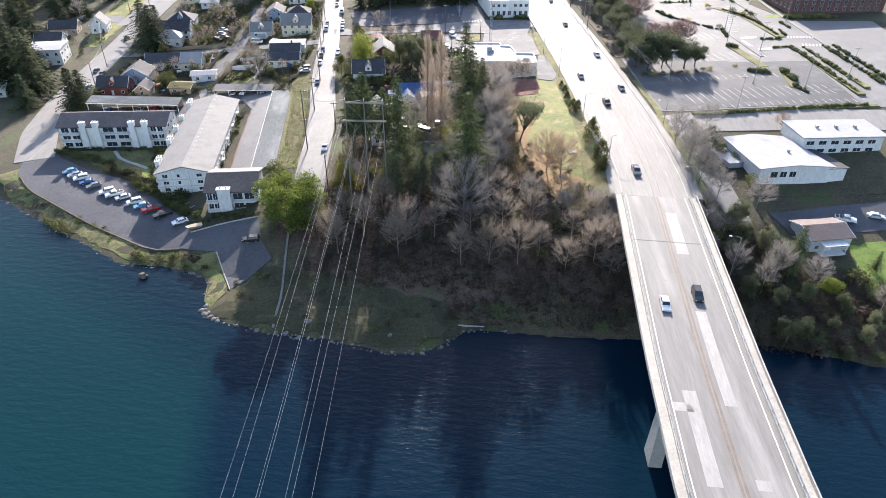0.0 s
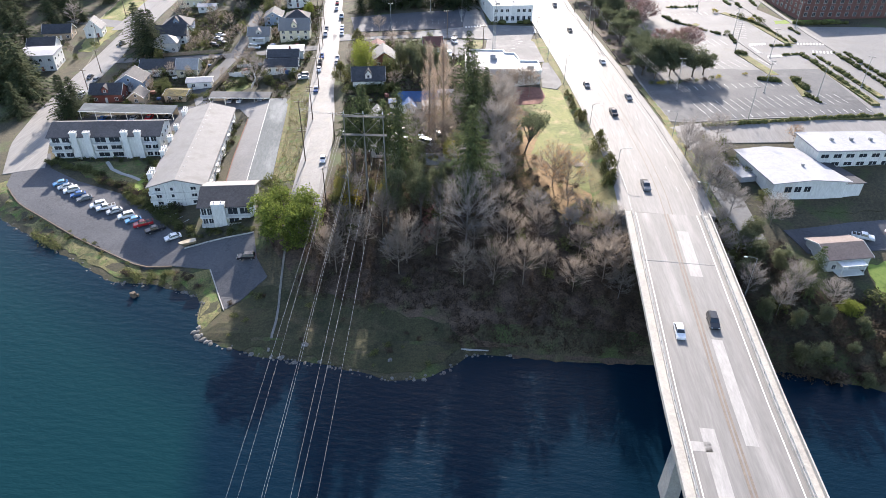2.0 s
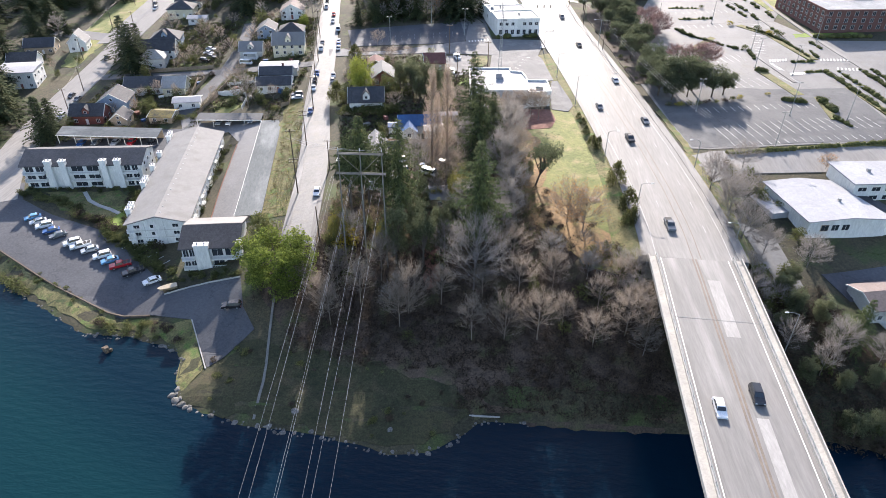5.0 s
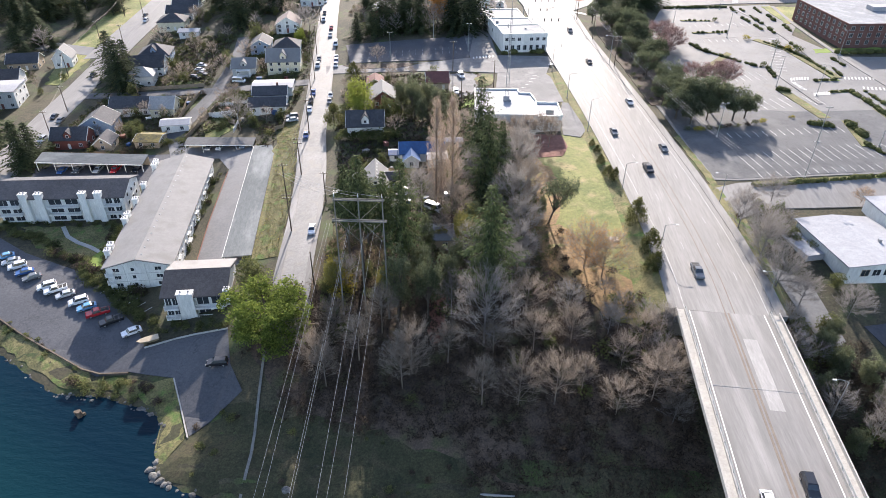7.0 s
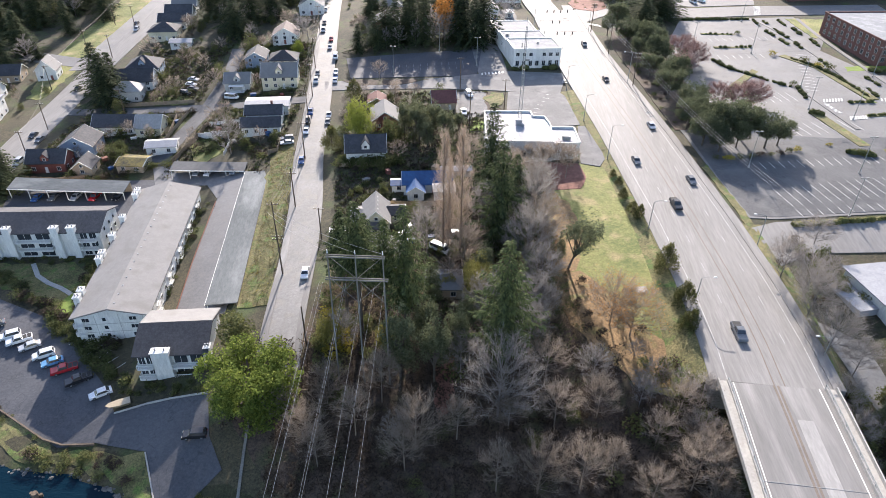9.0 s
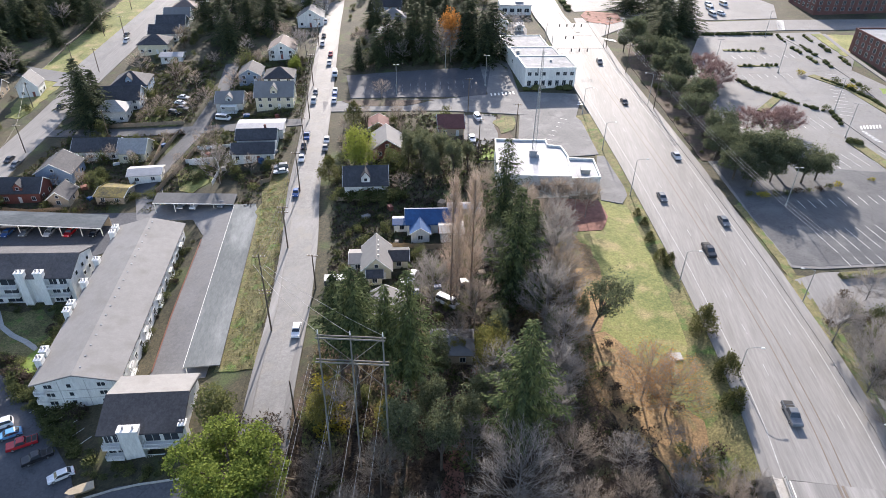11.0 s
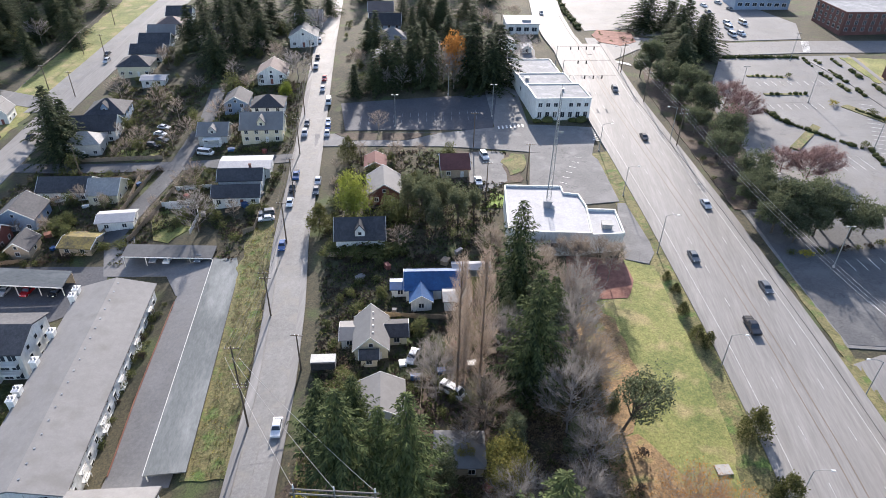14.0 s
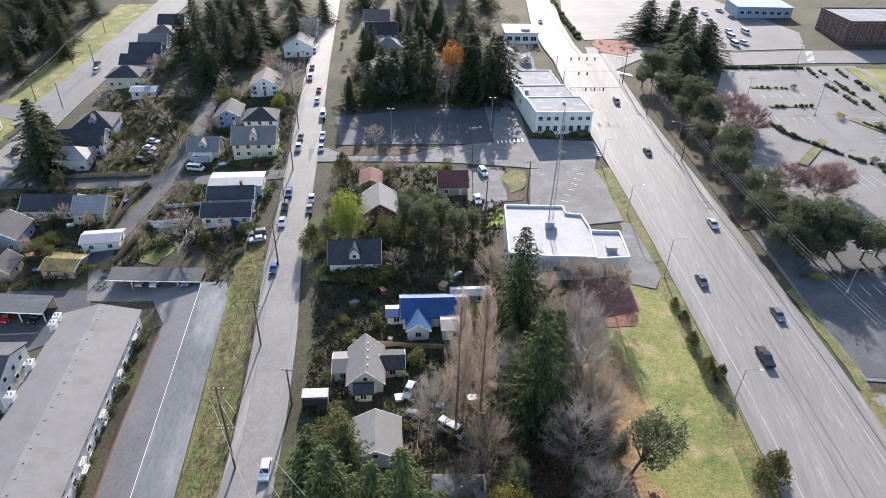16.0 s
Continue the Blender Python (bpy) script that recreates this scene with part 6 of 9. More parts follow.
for i, (wd_, nl, tw, fk, dm, lab) in enumerate(((10.5, 46, 26, 0.34, 0.5, "bare grey deciduous tree with fine rounded crown"), (6.5, 32, 24, 0.3, 0.55, "bare narrow grey deciduous tree"), (9.0, 38, 26, 0.42, 0.58, "bare spreading grey deciduous tree"))):
    for mk, suffix in (("twig", ""), ("twigbrown", "brown")):
        mb, tips = bare_meshes(70 + i + (30 if suffix else 0), 12, wd_, nl, tw, 0.12, fk, 0.016, dm)
        few = bare_meshes(70 + i, 12, wd_, nl * 3 // 5, tw * 2 // 5, 0.12, fk, 0.042, dm)[0]
        MODELS["farbare" + suffix, i] = tree_model("bare_tree", (("branchwork", few, mk),), "small bare " + ("brown" if suffix else "grey") + " garden tree", "tree")
        MODELS["bare" + suffix, i] = tree_model("bare_tree", (("branchwork", mb, mk),), lab if not suffix else lab.replace("grey", "brown"), "tree")
r_red = random.Random(92)
mb, tips = bare_meshes(91, 9, 9, 34, 18, 0.08, 0.25, 0.03, 0.5)
for p in tips:
    for j in range(2):
        tuft(mb, p + Vector((r_red.uniform(-0.4, 0.4), r_red.uniform(-0.4, 0.4), r_red.uniform(-0.4, 0.4))), Vector((r_red.uniform(-1, 1), r_red.uniform(-1, 1), r_red.uniform(-0.5, 0.8))).normalized(), 0.3, 0.07)
MODELS["red", 0] = tree_model("bare_tree", (("branchwork", mb, "twigred"),), "reddish bare ornamental tree in the car park", "tree")
r_ = random.Random(5)
mb = MB().cyl((0, 0, -1), (0, 0, 17), 0.13, 0.02, 6)
for i in range(420):
    z = r_.uniform(2.0, 16.8)
    a = r_.uniform(0, 6.283)
    out_ = 0.25 + 0.75 * min(1.0, (17.6 - z) / 9)
    p0 = Vector((0, 0, z - 0.8))
    q0 = p0 + Vector((math.cos(a) * 1.25 * out_, math.sin(a) * 1.25 * out_, r_.uniform(1.2, 2.2)))
    sliver(mb, p0, q0, 0.022, r_)
    for j in range(9):
        p1 = p0.lerp(q0, r_.uniform(0.3, 1.0))
        b = r_.uniform(0, 6.283)
        q1 = p1 + Vector((math.cos(b) * r_.uniform(0.1, 0.5), math.sin(b) * r_.uniform(0.1, 0.5), r_.uniform(0.4, 1.0)))
        sliver(mb, p1, q1, 0.011, r_)
MODELS["poplar", 0] = tree_model("poplar", (("branchwork", mb, "twigtan"),), "tall narrow bare brown poplar", "tree")
mb, tips = bare_meshes(95, 10, 10, 44, 26, 0.2, 0.4, 0.014, 0.5)
lv = MB()
for p in tips:
    for j in range(1):
        if r_.random() < 0.4:
            tuft(lv, p, Vector((r_.uniform(-1, 1), r_.uniform(-1, 1), r_.uniform(-0.5, 0.5))).normalized(), 0.2, 0.07)
MODELS["orange", 0] = tree_model("autumn_tree", (("branchwork", mb, "twigbrown"), ("leaves", lv, "orange")), "thin tree with the last orange leaves", "tree")
tr, cr = leafy_meshes(97, 13, 7, 500, 4, 0.36, 0.2, 0.2, 7)
MODELS["orangefull", 0] = tree_model("autumn_tree", (("trunk", tr, "bark"), ("crown", cr, "orange")), "orange autumn tree among dark conifers", "tree")
for i in range(2):
    tr, cr = cone_meshes(99 + i, 7, 2.5 + 0.3 * i, 3000)
    MODELS["magnolia", i] = tree_model("magnolia_tree", (("trunk", tr, "bark"), ("crown", cr, "magnolia")), "dense dark evergreen with bronze-tipped leaves beside the highway", "tree")
for i, m_ in enumerate(("shrub", "olive", "brush", "yellowshrub")):
    tr, cr = leafy_meshes(105 + i, 2.4, 3.2, 64, 3, 0.36, 0.08, 0.0, 5)
    MODELS["shrub", i] = tree_model("shrub", (("crown", cr, m_),), ("rounded dark green leafy shrub", "dull olive green leafy shrub", "dry brown bare winter shrub", "yellow-green leafy garden shrub")[i], "shrub")
for i, m_ in enumerate(("shrub", "olive")):
    tr, cr = leafy_meshes(115 + i, 2.4, 3.2, 80, 3, 0.3, 0.08, 0.0, 9, 0.8)
    rings = [Vector((math.cos(a) * w, math.sin(a) * w, z)) for w, z in ((1.15, 0.0), (1.4, 0.7), (1.2, 1.5), (0.6, 1.95)) for a in (k * math.pi / 4 for k in range(8))]
    cr.add(rings, [(8 * j + k, 8 * j + (k + 1) % 8, 8 * j + 8 + (k + 1) % 8, 8 * j + 8 + k) for j in range(3) for k in range(8)] + [(24, 25, 26, 27), (24, 27, 28, 31), (28, 29, 30, 31)])
    MODELS["clipped", i] = tree_model("shrub", (("crown", cr, m_),), "clipped dark green hedge shrub", "shrub")
USED = set()
SHRUBS, REST = [0], {}


def joined(name, source, poses, label, category, kind=""):
    """Copies of one mesh at many poses, as one mesh."""
    me0 = source.children[0].data
    co = np.empty(len(me0.vertices) * 3)
    me0.vertices.foreach_get("co", co)
    co = np.c_[co.reshape(-1, 3), np.ones(len(me0.vertices))]
    quads = np.array([tuple(p.vertices) for p in me0.polygons])
    v = np.concatenate([(co @ np.array(m).T)[:, :3] for m in poses])
    f = np.concatenate([quads + k * len(co) for k in range(len(poses))])
    me = bpy.data.meshes.new(name)
    me.from_pydata(v.tolist(), [], f.tolist())
    me.materials.append(me0.materials[0])
    return tagged(new(name, me), label, category, kind=kind)


def plant(kind, i, x, y, h, wide=1.0, z=None, group=""):
    """Sets a tree of height h; each kind's first one is its model."""
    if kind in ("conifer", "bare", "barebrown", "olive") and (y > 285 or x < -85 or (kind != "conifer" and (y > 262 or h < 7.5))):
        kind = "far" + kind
    src = MODELS[kind, i]
    if kind == "shrub":
        m = pose(x, y, (ground_z(x, y) if z is None else z) - 0.1, 0, 0, rng.uniform(0, 360)) @ Matrix.Diagonal((h / 2.4 * wide, h / 2.4 * wide, h / 2.4, 1))
        SHRUBS[0] += 1
        if SHRUBS[0] > 250:
            REST.setdefault(i, []).append(m)
            return None
    base = {"conifer": 20, "pine": 10, "green": 13, "yellowgreen": 13, "olive": 10, "bare": 12, "barebrown": 12, "red": 9, "poplar": 18, "fir": 32, "ivy": 19, "madrona": 15, "orange": 10, "orangefull": 13, "magnolia": 7, "shrub": 2.4}[kind.replace("far", "")]
    k = h / base
    m = pose(x, y, (ground_z(x, y) if z is None else z) - 0.1, 0, 0, rng.uniform(0, 360)) @ Matrix.Diagonal((k * wide, k * wide, k, 1))
    if (kind, i) not in USED:
        USED.add((kind, i))
        src.matrix_basis = m
        t = src
    else:
        t = copy_thing(src, Matrix.Identity(4))
        t.matrix_basis = m
    if group:
        t["group"] = group
    return t


def plant_all(kind, variants, spots, wide=1.0):
    for x, y, h in spots:
        plant(kind, rng.randrange(variants), x, y, h * rng.uniform(0.95, 1.06), wide * rng.uniform(0.9, 1.12))


for x, y, h, i, w in ((-7.6, 217, 28.5, 1, 0.95), (-5.2, 191.5, 30.5, 1, 0.95), (-4.2, 153.2, 32.5, 0, 0.88), (-33.6, 162.5, 33, 2, 0.85), (-28.4, 164.5, 28, 2, 0.75), (-24.4, 163.8, 32, 0, 0.78), (-38.0, 168.5, 27, 2, 0.8), (-40.2, 176, 20, 2, 0.8), (-34.5, 175, 22, 2, 0.8), (-1.5, 201, 22, 2, 0.9)):
    plant("fir", i, x, y, h, w * 1.04)
plant_all("conifer", 3, [(-59.5, 341.2, 16), (-66, 337, 12), (-51, 346, 19), (-44, 350, 21), (-38.4, 347, 21), (-22, 347, 23), (-16.6, 343, 22), (-13, 350, 21), (-24.6, 354, 22), (-47, 358, 20), (-56, 350, 18)], 1.25)
for x, y, h in ((-33.6, 344.4, 14), (-29.4, 343.4, 13), (-35.4, 351, 15), (-27, 348, 14), (-49, 341.6, 10), (-54.6, 341.4, 9), (-42, 343, 11)):
    plant("bare", rng.randrange(3), x, y, h, 0.8)
plant("conifer", 1, -168.6, 307.9, 20, 1.3)
plant_all("conifer", 3, [(-152, 393, 20), (-150, 406, 22), (-139.5, 400, 22), (-126, 381, 20), (-118, 389, 22), (-103, 401, 20), (-128, 361, 18), (-135, 372, 20), (-134, 410, 22), (-120, 412, 22)], 1.25)
plant_all("conifer", 3, [(-238, 409, 20), (-235, 425, 20), (-213, 400, 18), (-222, 418, 20), (-245, 390, 20), (-221, 378, 18), (-250, 370, 20), (-255, 415, 22), (-262, 350, 20), (-240, 440, 20), (-268, 390, 22), (-280, 420, 22), (-230, 460, 20), (-250, 330, 18), (-222, 330, 9), (-218, 345, 8)], 1.25)
plant_all("conifer", 3, [(-159.8, 231.3, 14), (-157.2, 299, 20), (-223, 303, 20), (-206, 272, 19), (-204, 260, 19), (-190, 250, 18), (-198, 242, 19), (-212, 262, 20), (-218, 250, 20), (-225, 285, 20)], 1.2)
plant_all("conifer", 3, [(55.6, 428, 18), (65.6, 424, 19), (70, 410, 18), (70.7, 388, 17), (62, 384, 16), (60, 372, 14), (76, 398, 16), (64, 398, 18)], 1.7)
plant("conifer", 0, 79.4, 133.4, 14, 1.05), plant("conifer", 2, 102, 137, 6, 1.2)
for i, x, y, h, w in ((0, 68.4, 141, 9, 1.0), (1, 66.5, 146, 8, 1.0), (0, 73.5, 139, 9, 0.9), (1, 64, 136, 7, 1.0), (0, 70.5, 150, 7, 1.0)):
    plant("ivy", i, x, y, h, w * 1.5)
plant_all("pine", 2, [(43, 362, 10), (48, 369, 15), (49.5, 348, 13), (56, 341, 16), (51, 331, 11), (57, 323, 15), (52.5, 311, 12), (59, 301, 15), (55, 289, 13), (60, 276, 13), (64, 352, 9)], 1.0)
plant_all("pine", 2, [(58, 251, 13), (64.5, 255, 16), (71, 256, 15), (76.5, 250, 13), (81, 252, 10.5), (62, 247, 10), (60, 258, 12), (68, 250, 11), (56, 263, 12), (60, 268, 12)], 0.95)
for x, y in ((60, 242), (63.5, 241.4), (67, 242.6), (70.4, 243.4), (73.6, 244.6), (77, 245.4), (80, 246), (83, 247.4), (86, 249)):
    plant("shrub", rng.choice((0, 1, 2, 3)), x, y, rng.uniform(1.0, 2.0), 1.3)
plant_all("red", 1, [(71, 323, 9.5), (68.5, 335, 8.5), (66, 316, 8), (78, 282, 9), (84, 285, 8), (72, 286, 8)], 1.35)
plant("yellowgreen", 0, -50.2, 252.9, 15.5, 0.82)
plant("magnolia", 0, -58.6, 248.4, 8.6, 1.15)
for i, x, y, h, w in ((0, -36, 256.5, 13.5, 0.9), (1, -30.6, 251.5, 14.5, 0.95), (0, -26.4, 255, 13.5, 0.95), (1, -22, 250.5, 13, 1.0), (1, -32.5, 259, 13, 0.9), (0, -27.6, 247, 11, 1.0), (1, -18, 254, 10, 1.0)):
    plant("ivy", i, x, y, h, w * 1.25)
plant("olive", 0, -40, 252, 9, 1.05), plant("magnolia", 1, -58.5, 286, 9, 1.0)
plant("poplar", 0, -18.6, 192.4, 33.5, 1.15), plant("poplar", 0, -14.4, 194.6, 33, 1.25), plant("poplar", 0, -17.6, 199, 24, 1.0)
plant("green", 0, -51.4, 144.2, 16.5, 1.1), plant("olive", 1, -59.4, 158, 11, 0.85)
plant("bare", 0, -4.6, 143.5, 19, 0.98)
for k, x, y, h, w in ((0, 2.7, 130, 13, 0.85), (2, 10, 130.4, 13.5, 0.95), (0, 29.4, 132, 13, 0.95), (2, 22, 129, 10, 1.0), (1, -4.5, 130, 12, 0.9), (2, -21, 133, 12, 0.9), (1, -37, 133, 11, 1.0), (2, -39.4, 136, 11, 0.9), (0, -19.4, 136.5, 14, 0.8), (1, -31, 139, 12, 1.0),
                      (2, 28.9, 144.7, 9, 1.0), (1, 15.5, 133, 10, 1.0), (0, 33, 137, 10, 0.9), (2, 24, 139, 9, 1.0), (1, -12, 139, 11, 1.0), (2, 6, 142, 11, 1.0), (0, 14, 144, 10, 1.0), (1, -27, 146, 13, 1.0), (2, -44.5, 141, 9, 1.0)):
    plant("barebrown", k, x, y, h, w)
for k, x, y, h, w in ((0, 2.6, 198, 17.5, 0.8), (2, 5.2, 191, 16, 0.85), (1, 4.4, 207, 16, 1.0), (0, 1.6, 184, 17, 0.8), (2, 0.5, 212, 15, 0.9), (0, 5, 216, 13, 0.9), (1, 4, 174, 14, 1.1), (0, 2.4, 166, 13, 0.9), (1, 1.5, 158, 13, 1.1), (2, -3, 222, 13, 0.9),
                      (0, -22.4, 190.5, 14, 0.85), (2, -13, 183, 14, 0.9), (1, -9.4, 200, 14, 1.1), (0, -7.6, 165, 14, 0.9), (2, 4.5, 151, 11, 1.0), (0, 13.6, 151, 9, 1.0), (1, -12, 152, 12, 1.0)):
    plant("bare" if k != 2 else "barebrown", k, x, y, h, w)
for i, x, y, h, w in ((0, -24, 151.5, 20, 0.95), (1, -17.2, 151, 19, 0.95), (0, -13.2, 155, 17, 0.9), (1, -20, 158.6, 16, 0.9), (1, 3.4, 196, 11, 0.9), (0, 2, 178, 12, 0.9), (0, -0.4, 188, 13, 0.9), (1, -9, 208, 13, 0.9), (0, 9.6, 187, 8, 0.9), (1, -11.5, 161, 14, 0.9), (0, -19.4, 170, 15, 0.9), (1, -8.4, 177, 14, 0.9)):
    plant("ivy", i, x, y, h, w)
for x, y, h, k in ((-42, 167, 2.4, 3), (-40.4, 163.6, 3.0, 3), (-38, 161, 2.6, 3), (-41.6, 159.4, 2.8, 1), (-39.4, 156.6, 2.4, 3), (-36.6, 158, 2.2, 3), (-42.4, 171, 2.2, 1), (-37.2, 165, 2.6, 1)):
    plant("shrub", k, x, y, h, 1.3)
plant("madrona", 0, -9.4, 170.8, 15.5, 0.9), plant("madrona", 0, -39.6, 157.5, 10.5, 0.9), plant("madrona", 0, -27.4, 157.5, 9, 0.9), plant("madrona", 0, -16.4, 176.5, 6, 0.9)
plant_all("barebrown", 3, [(-13, 236, 9), (6.4, 231, 7), (-36, 239, 7)], 1.2)
plant("orange", 0, 18.6, 166.0, 12.5, 0.95), plant("orange", 0, 22.4, 163.0, 12.0, 1.0)
for x, y, h in ((13.9, 179.1, 2.6), (14.2, 164.4, 2.4), (16.6, 162.6, 2.6), (20.8, 166.2, 2.2), (24.7, 163.8, 2.8), (14.3, 168.2, 2.4), (30.4, 155.5, 3.0), (12.4, 172, 2.2)):
    plant("shrub", 2, x, y, h, 0.75)
tr, cr = leafy_meshes(58, 10, 8.6, 1000, 4, 0.2, 0.2, 0.3, 20, 0.36)
for mb_ in (tr, cr):
    mb_.v = [(x + z * 0.27, y - z * 0.02, z) for x, y, z in mb_.v]
lean = tree_model("pine_tree", (("trunk", tr, "bark"), ("crown", cr, "pine")), "leaning pine with bare trunk on the lawn", "tree")
lean.matrix_basis = pose(11.2, 184.2, ground_z(11.2, 184.2) - 0.1) @ Matrix.Diagonal((1.55, 1.55, 1.7, 1))
plant("bare", 0, -93.5, 250.5, 13, 0.9)
for x, y, h in ((33.2, 183.6, 9.0), (34.7, 171.3, 8.6), (34.2, 163.9, 8), (31.2, 206.5, 4.8)):
    plant("magnolia", rng.randrange(2), x, y, h, 0.86)
for x, y, h in ((29.8, 209.2, 4.0), (28.7, 217.0, 3.4), (28.6, 224.3, 3.0), (27.6, 229, 2.6)):
    plant("magnolia", rng.randrange(2), x, y, h, 1.15)
plant("olive", 1, 27, 152, 7, 0.7)
plant_all("bare", 3, [(58.8, 183, 13), (62.5, 178, 12), (60, 170, 14), (61, 161, 13), (66, 158, 9), (77, 157, 9)], 0.95)
plant_all("bare", 3, [(74.3, 130, 11), (70, 126, 10), (64, 131, 9), (98, 123, 8), (84, 130, 8)], 0.95)
for i, x, y, h in ((0, 66, 124, 8), (1, 73, 122, 7), (0, 80, 124, 7), (1, 88, 122, 6), (0, 94, 118, 6), (1, 84, 116, 5), (0, 72, 115, 6)):
    plant("ivy", i, x, y, h, 1.5)
plant_all("olive", 2, [(62.2, 149.7, 6), (70, 152, 6), (61.5, 142, 6.5), (77.5, 166, 5), (68, 143, 6)], 1.2)
plant("yellowgreen", 0, 87.6, 128.4, 3.6, 2.0)
plant_all("barebrown", 3, [(-141, 262, 6), (-103, 273, 9), (-104.5, 268, 8), (-133, 300, 8), (-121, 298, 8), (-118, 305, 8), (-160, 340, 9), (-112, 318, 8), (-128, 320, 9), (-140, 330, 9), (-52, 306, 8), (-43, 286, 7), (-36, 286, 6)], 1.2)
plant_all("olive", 2, [(-139, 265, 5), (-134, 250, 6), (-127, 263, 5), (-146, 264, 5), (-151, 287, 6), (-118, 312, 8), (-114, 340, 9), (-94, 343, 6)], 1.1)
plant_all("barebrown", 3, [(-1, 234, 7), (3, 233.4, 8), (7.5, 232.6, 9), (11.5, 230, 10), (14, 227.5, 10.5), (17, 235.4, 6), (-6, 233, 8), (0, 229, 8)], 0.95)
plant("conifer", 1, -187.5, 243, 27, 1.15), plant("conifer", 0, -196, 247, 25, 1.2), plant("conifer", 1, -157.3, 293, 21, 1.15), plant("conifer", 2, -160.1, 226, 17, 1.3), plant("conifer", 0, -180, 226, 14, 1.2)
plant("olive", 0, -39, 189, 8, 1.0)
plant("orange", 0, 96.5, 199.5, 5, 1.0)
plant_all("bare", 3, [(33, 146.5, 9), (31.5, 140, 9), (34.5, 134, 9), (33, 128, 8), (60.2, 149, 9), (59, 142, 9), (58.5, 135, 8)], 1.1)
plant_all("olive", 2, [(33.2, 150.5, 5), (33.6, 143.5, 5), (60, 153, 5), (59.5, 146, 4.5)], 1.2)
plant("orangefull", 0, -30.2, 349.0, 20.5, 1.0)
plant("yellowgreen", 0, -92.0, 335.0, 7, 1.0)
plant_all("conifer", 3, [(-99, 440, 18), (-85, 470, 20), (-40, 420, 18), (-30, 440, 18), (-50, 450, 20), (-20, 470, 20), (-60, 480, 20), (-140, 440, 22), (-160, 460, 20), (-115, 450, 20), (-35, 392, 14), (-25, 400, 16), (-150, 480, 22), (-130, 500, 22), (-40, 510, 22), (-80, 520, 22)], 1.3)

for x, y, h in ((-127, 149.2, 2.0), (-124.6, 147.8, 2.4), (-122, 146.6, 2.2), (-119.6, 145.2, 1.8), (-129.6, 150.8, 1.6), (-90.4, 132.6, 1.6), (-87, 132.4, 1.5), (-83.4, 131.8, 1.4), (-79, 131, 1.5)):
    plant("shrub", 1, x, y, h, 1.3)
# shrubs and low brush
for x0, y0, x1, y1, n, kinds, h0, h1 in ((-82, 150.5, -64, 148.8, 26, (0, 1), 0.7, 1.4), (-126, 181, -108, 172, 36, (0, 1, 2), 1.2, 2.4), (-112, 172, -84, 152, 44, (0, 1, 0), 1.2, 2.6), (-104, 168, -90, 163, 22, (0, 1, 2), 1.2, 2.4), (-146, 192, -112, 194.5, 30, (0, 1), 0.7, 1.3), (-112, 192, -104, 170, 22, (0, 1, 2), 1.0, 2.2), (-86.5, 174, -91.5, 220, 34, (0, 1, 2, 0), 0.9, 2.0), (-148, 190, -128, 184, 26, (0, 1), 1.1, 2.0),
                                         (-55, 238, -36, 236.6, 26, (0, 0, 1), 2.2, 3.2), (-106, 228, -97, 172, 22, (1, 0), 0.9, 1.8), (-135, 236, -112, 246, 14, (2, 1, 0), 1.2, 2.2), (70, 192, 78, 176, 8, (1, 2), 1.5, 2.5)):
    for k in range(n):
        u = (k + rng.uniform(-0.4, 0.4)) / max(1, n - 1)
        plant("shrub", kinds[rng.randrange(len(kinds))], x0 + (x1 - x0) * u + rng.uniform(-1.5, 1.5), y0 + (y1 - y0) * u + rng.uniform(-1.5, 1.5), rng.uniform(h0, h1), rng.uniform(0.9, 1.3))


def thicket(name, count, inside, h0, h1, material, label, seed):
    """Low brush nobody could count, joined into one."""
    r = random.Random(seed)
    mb = MB()
    pts = []
    while len(pts) < count:
        p = inside(r)
        if p:
            pts.append(p)
    zs = heights([p[0] for p in pts], [p[1] for p in pts])
    for (x, y), z in zip(pts, zs):
        h = r.uniform(h0, h1)
        for j in range(6):
            a = r.uniform(0, 6.283)
            d = Vector((math.cos(a) * r.uniform(0.2, 0.9), math.sin(a) * r.uniform(0.2, 0.9), r.uniform(0.5, 1.1))).normalized()
            p0 = Vector((x + r.uniform(-0.5, 0.5), y + r.uniform(-0.5, 0.5), z - 0.1))
            e = p0 + d * h * r.uniform(0.6, 1.1)
            sliver(mb, p0, e, 0.04, r)
            for s in range(2):
                q = p0 + (e - p0) * r.uniform(0.4, 1.0)
                tuft(mb, q, Vector((r.uniform(-1, 1), r.uniform(-1, 1), r.uniform(-0.2, 0.8))).normalized(), r.uniform(0.35, 0.75), r.uniform(0.07, 0.16))
    ob = new(name, mb.mesh(name, M[material]))
    return tagged(ob, label, "brush", kind="stuff")


def on_slope(r):
    x, y = r.uniform(-58, 40), r.uniform(112, 160)
    edge = 114 if x > -8 else 122 + max(0, -x - 20) * 0.15
    return (x, y) if y > edge and not (x < -47 and y < 140) and not (x > 20 and y > 148) else None


def in_wood(r):
    x, y = r.uniform(-45, 14), r.uniform(158, 205)
    return (x, y) if x < 14 - (y - 158) * 0.12 and not (-38 < x < -10 and y > 183) else None


def right_slope(r):
    x, y = r.uniform(57, 112), r.uniform(110, 150)
    return (x, y) if not (78 < x < 112 and y > 133) else None


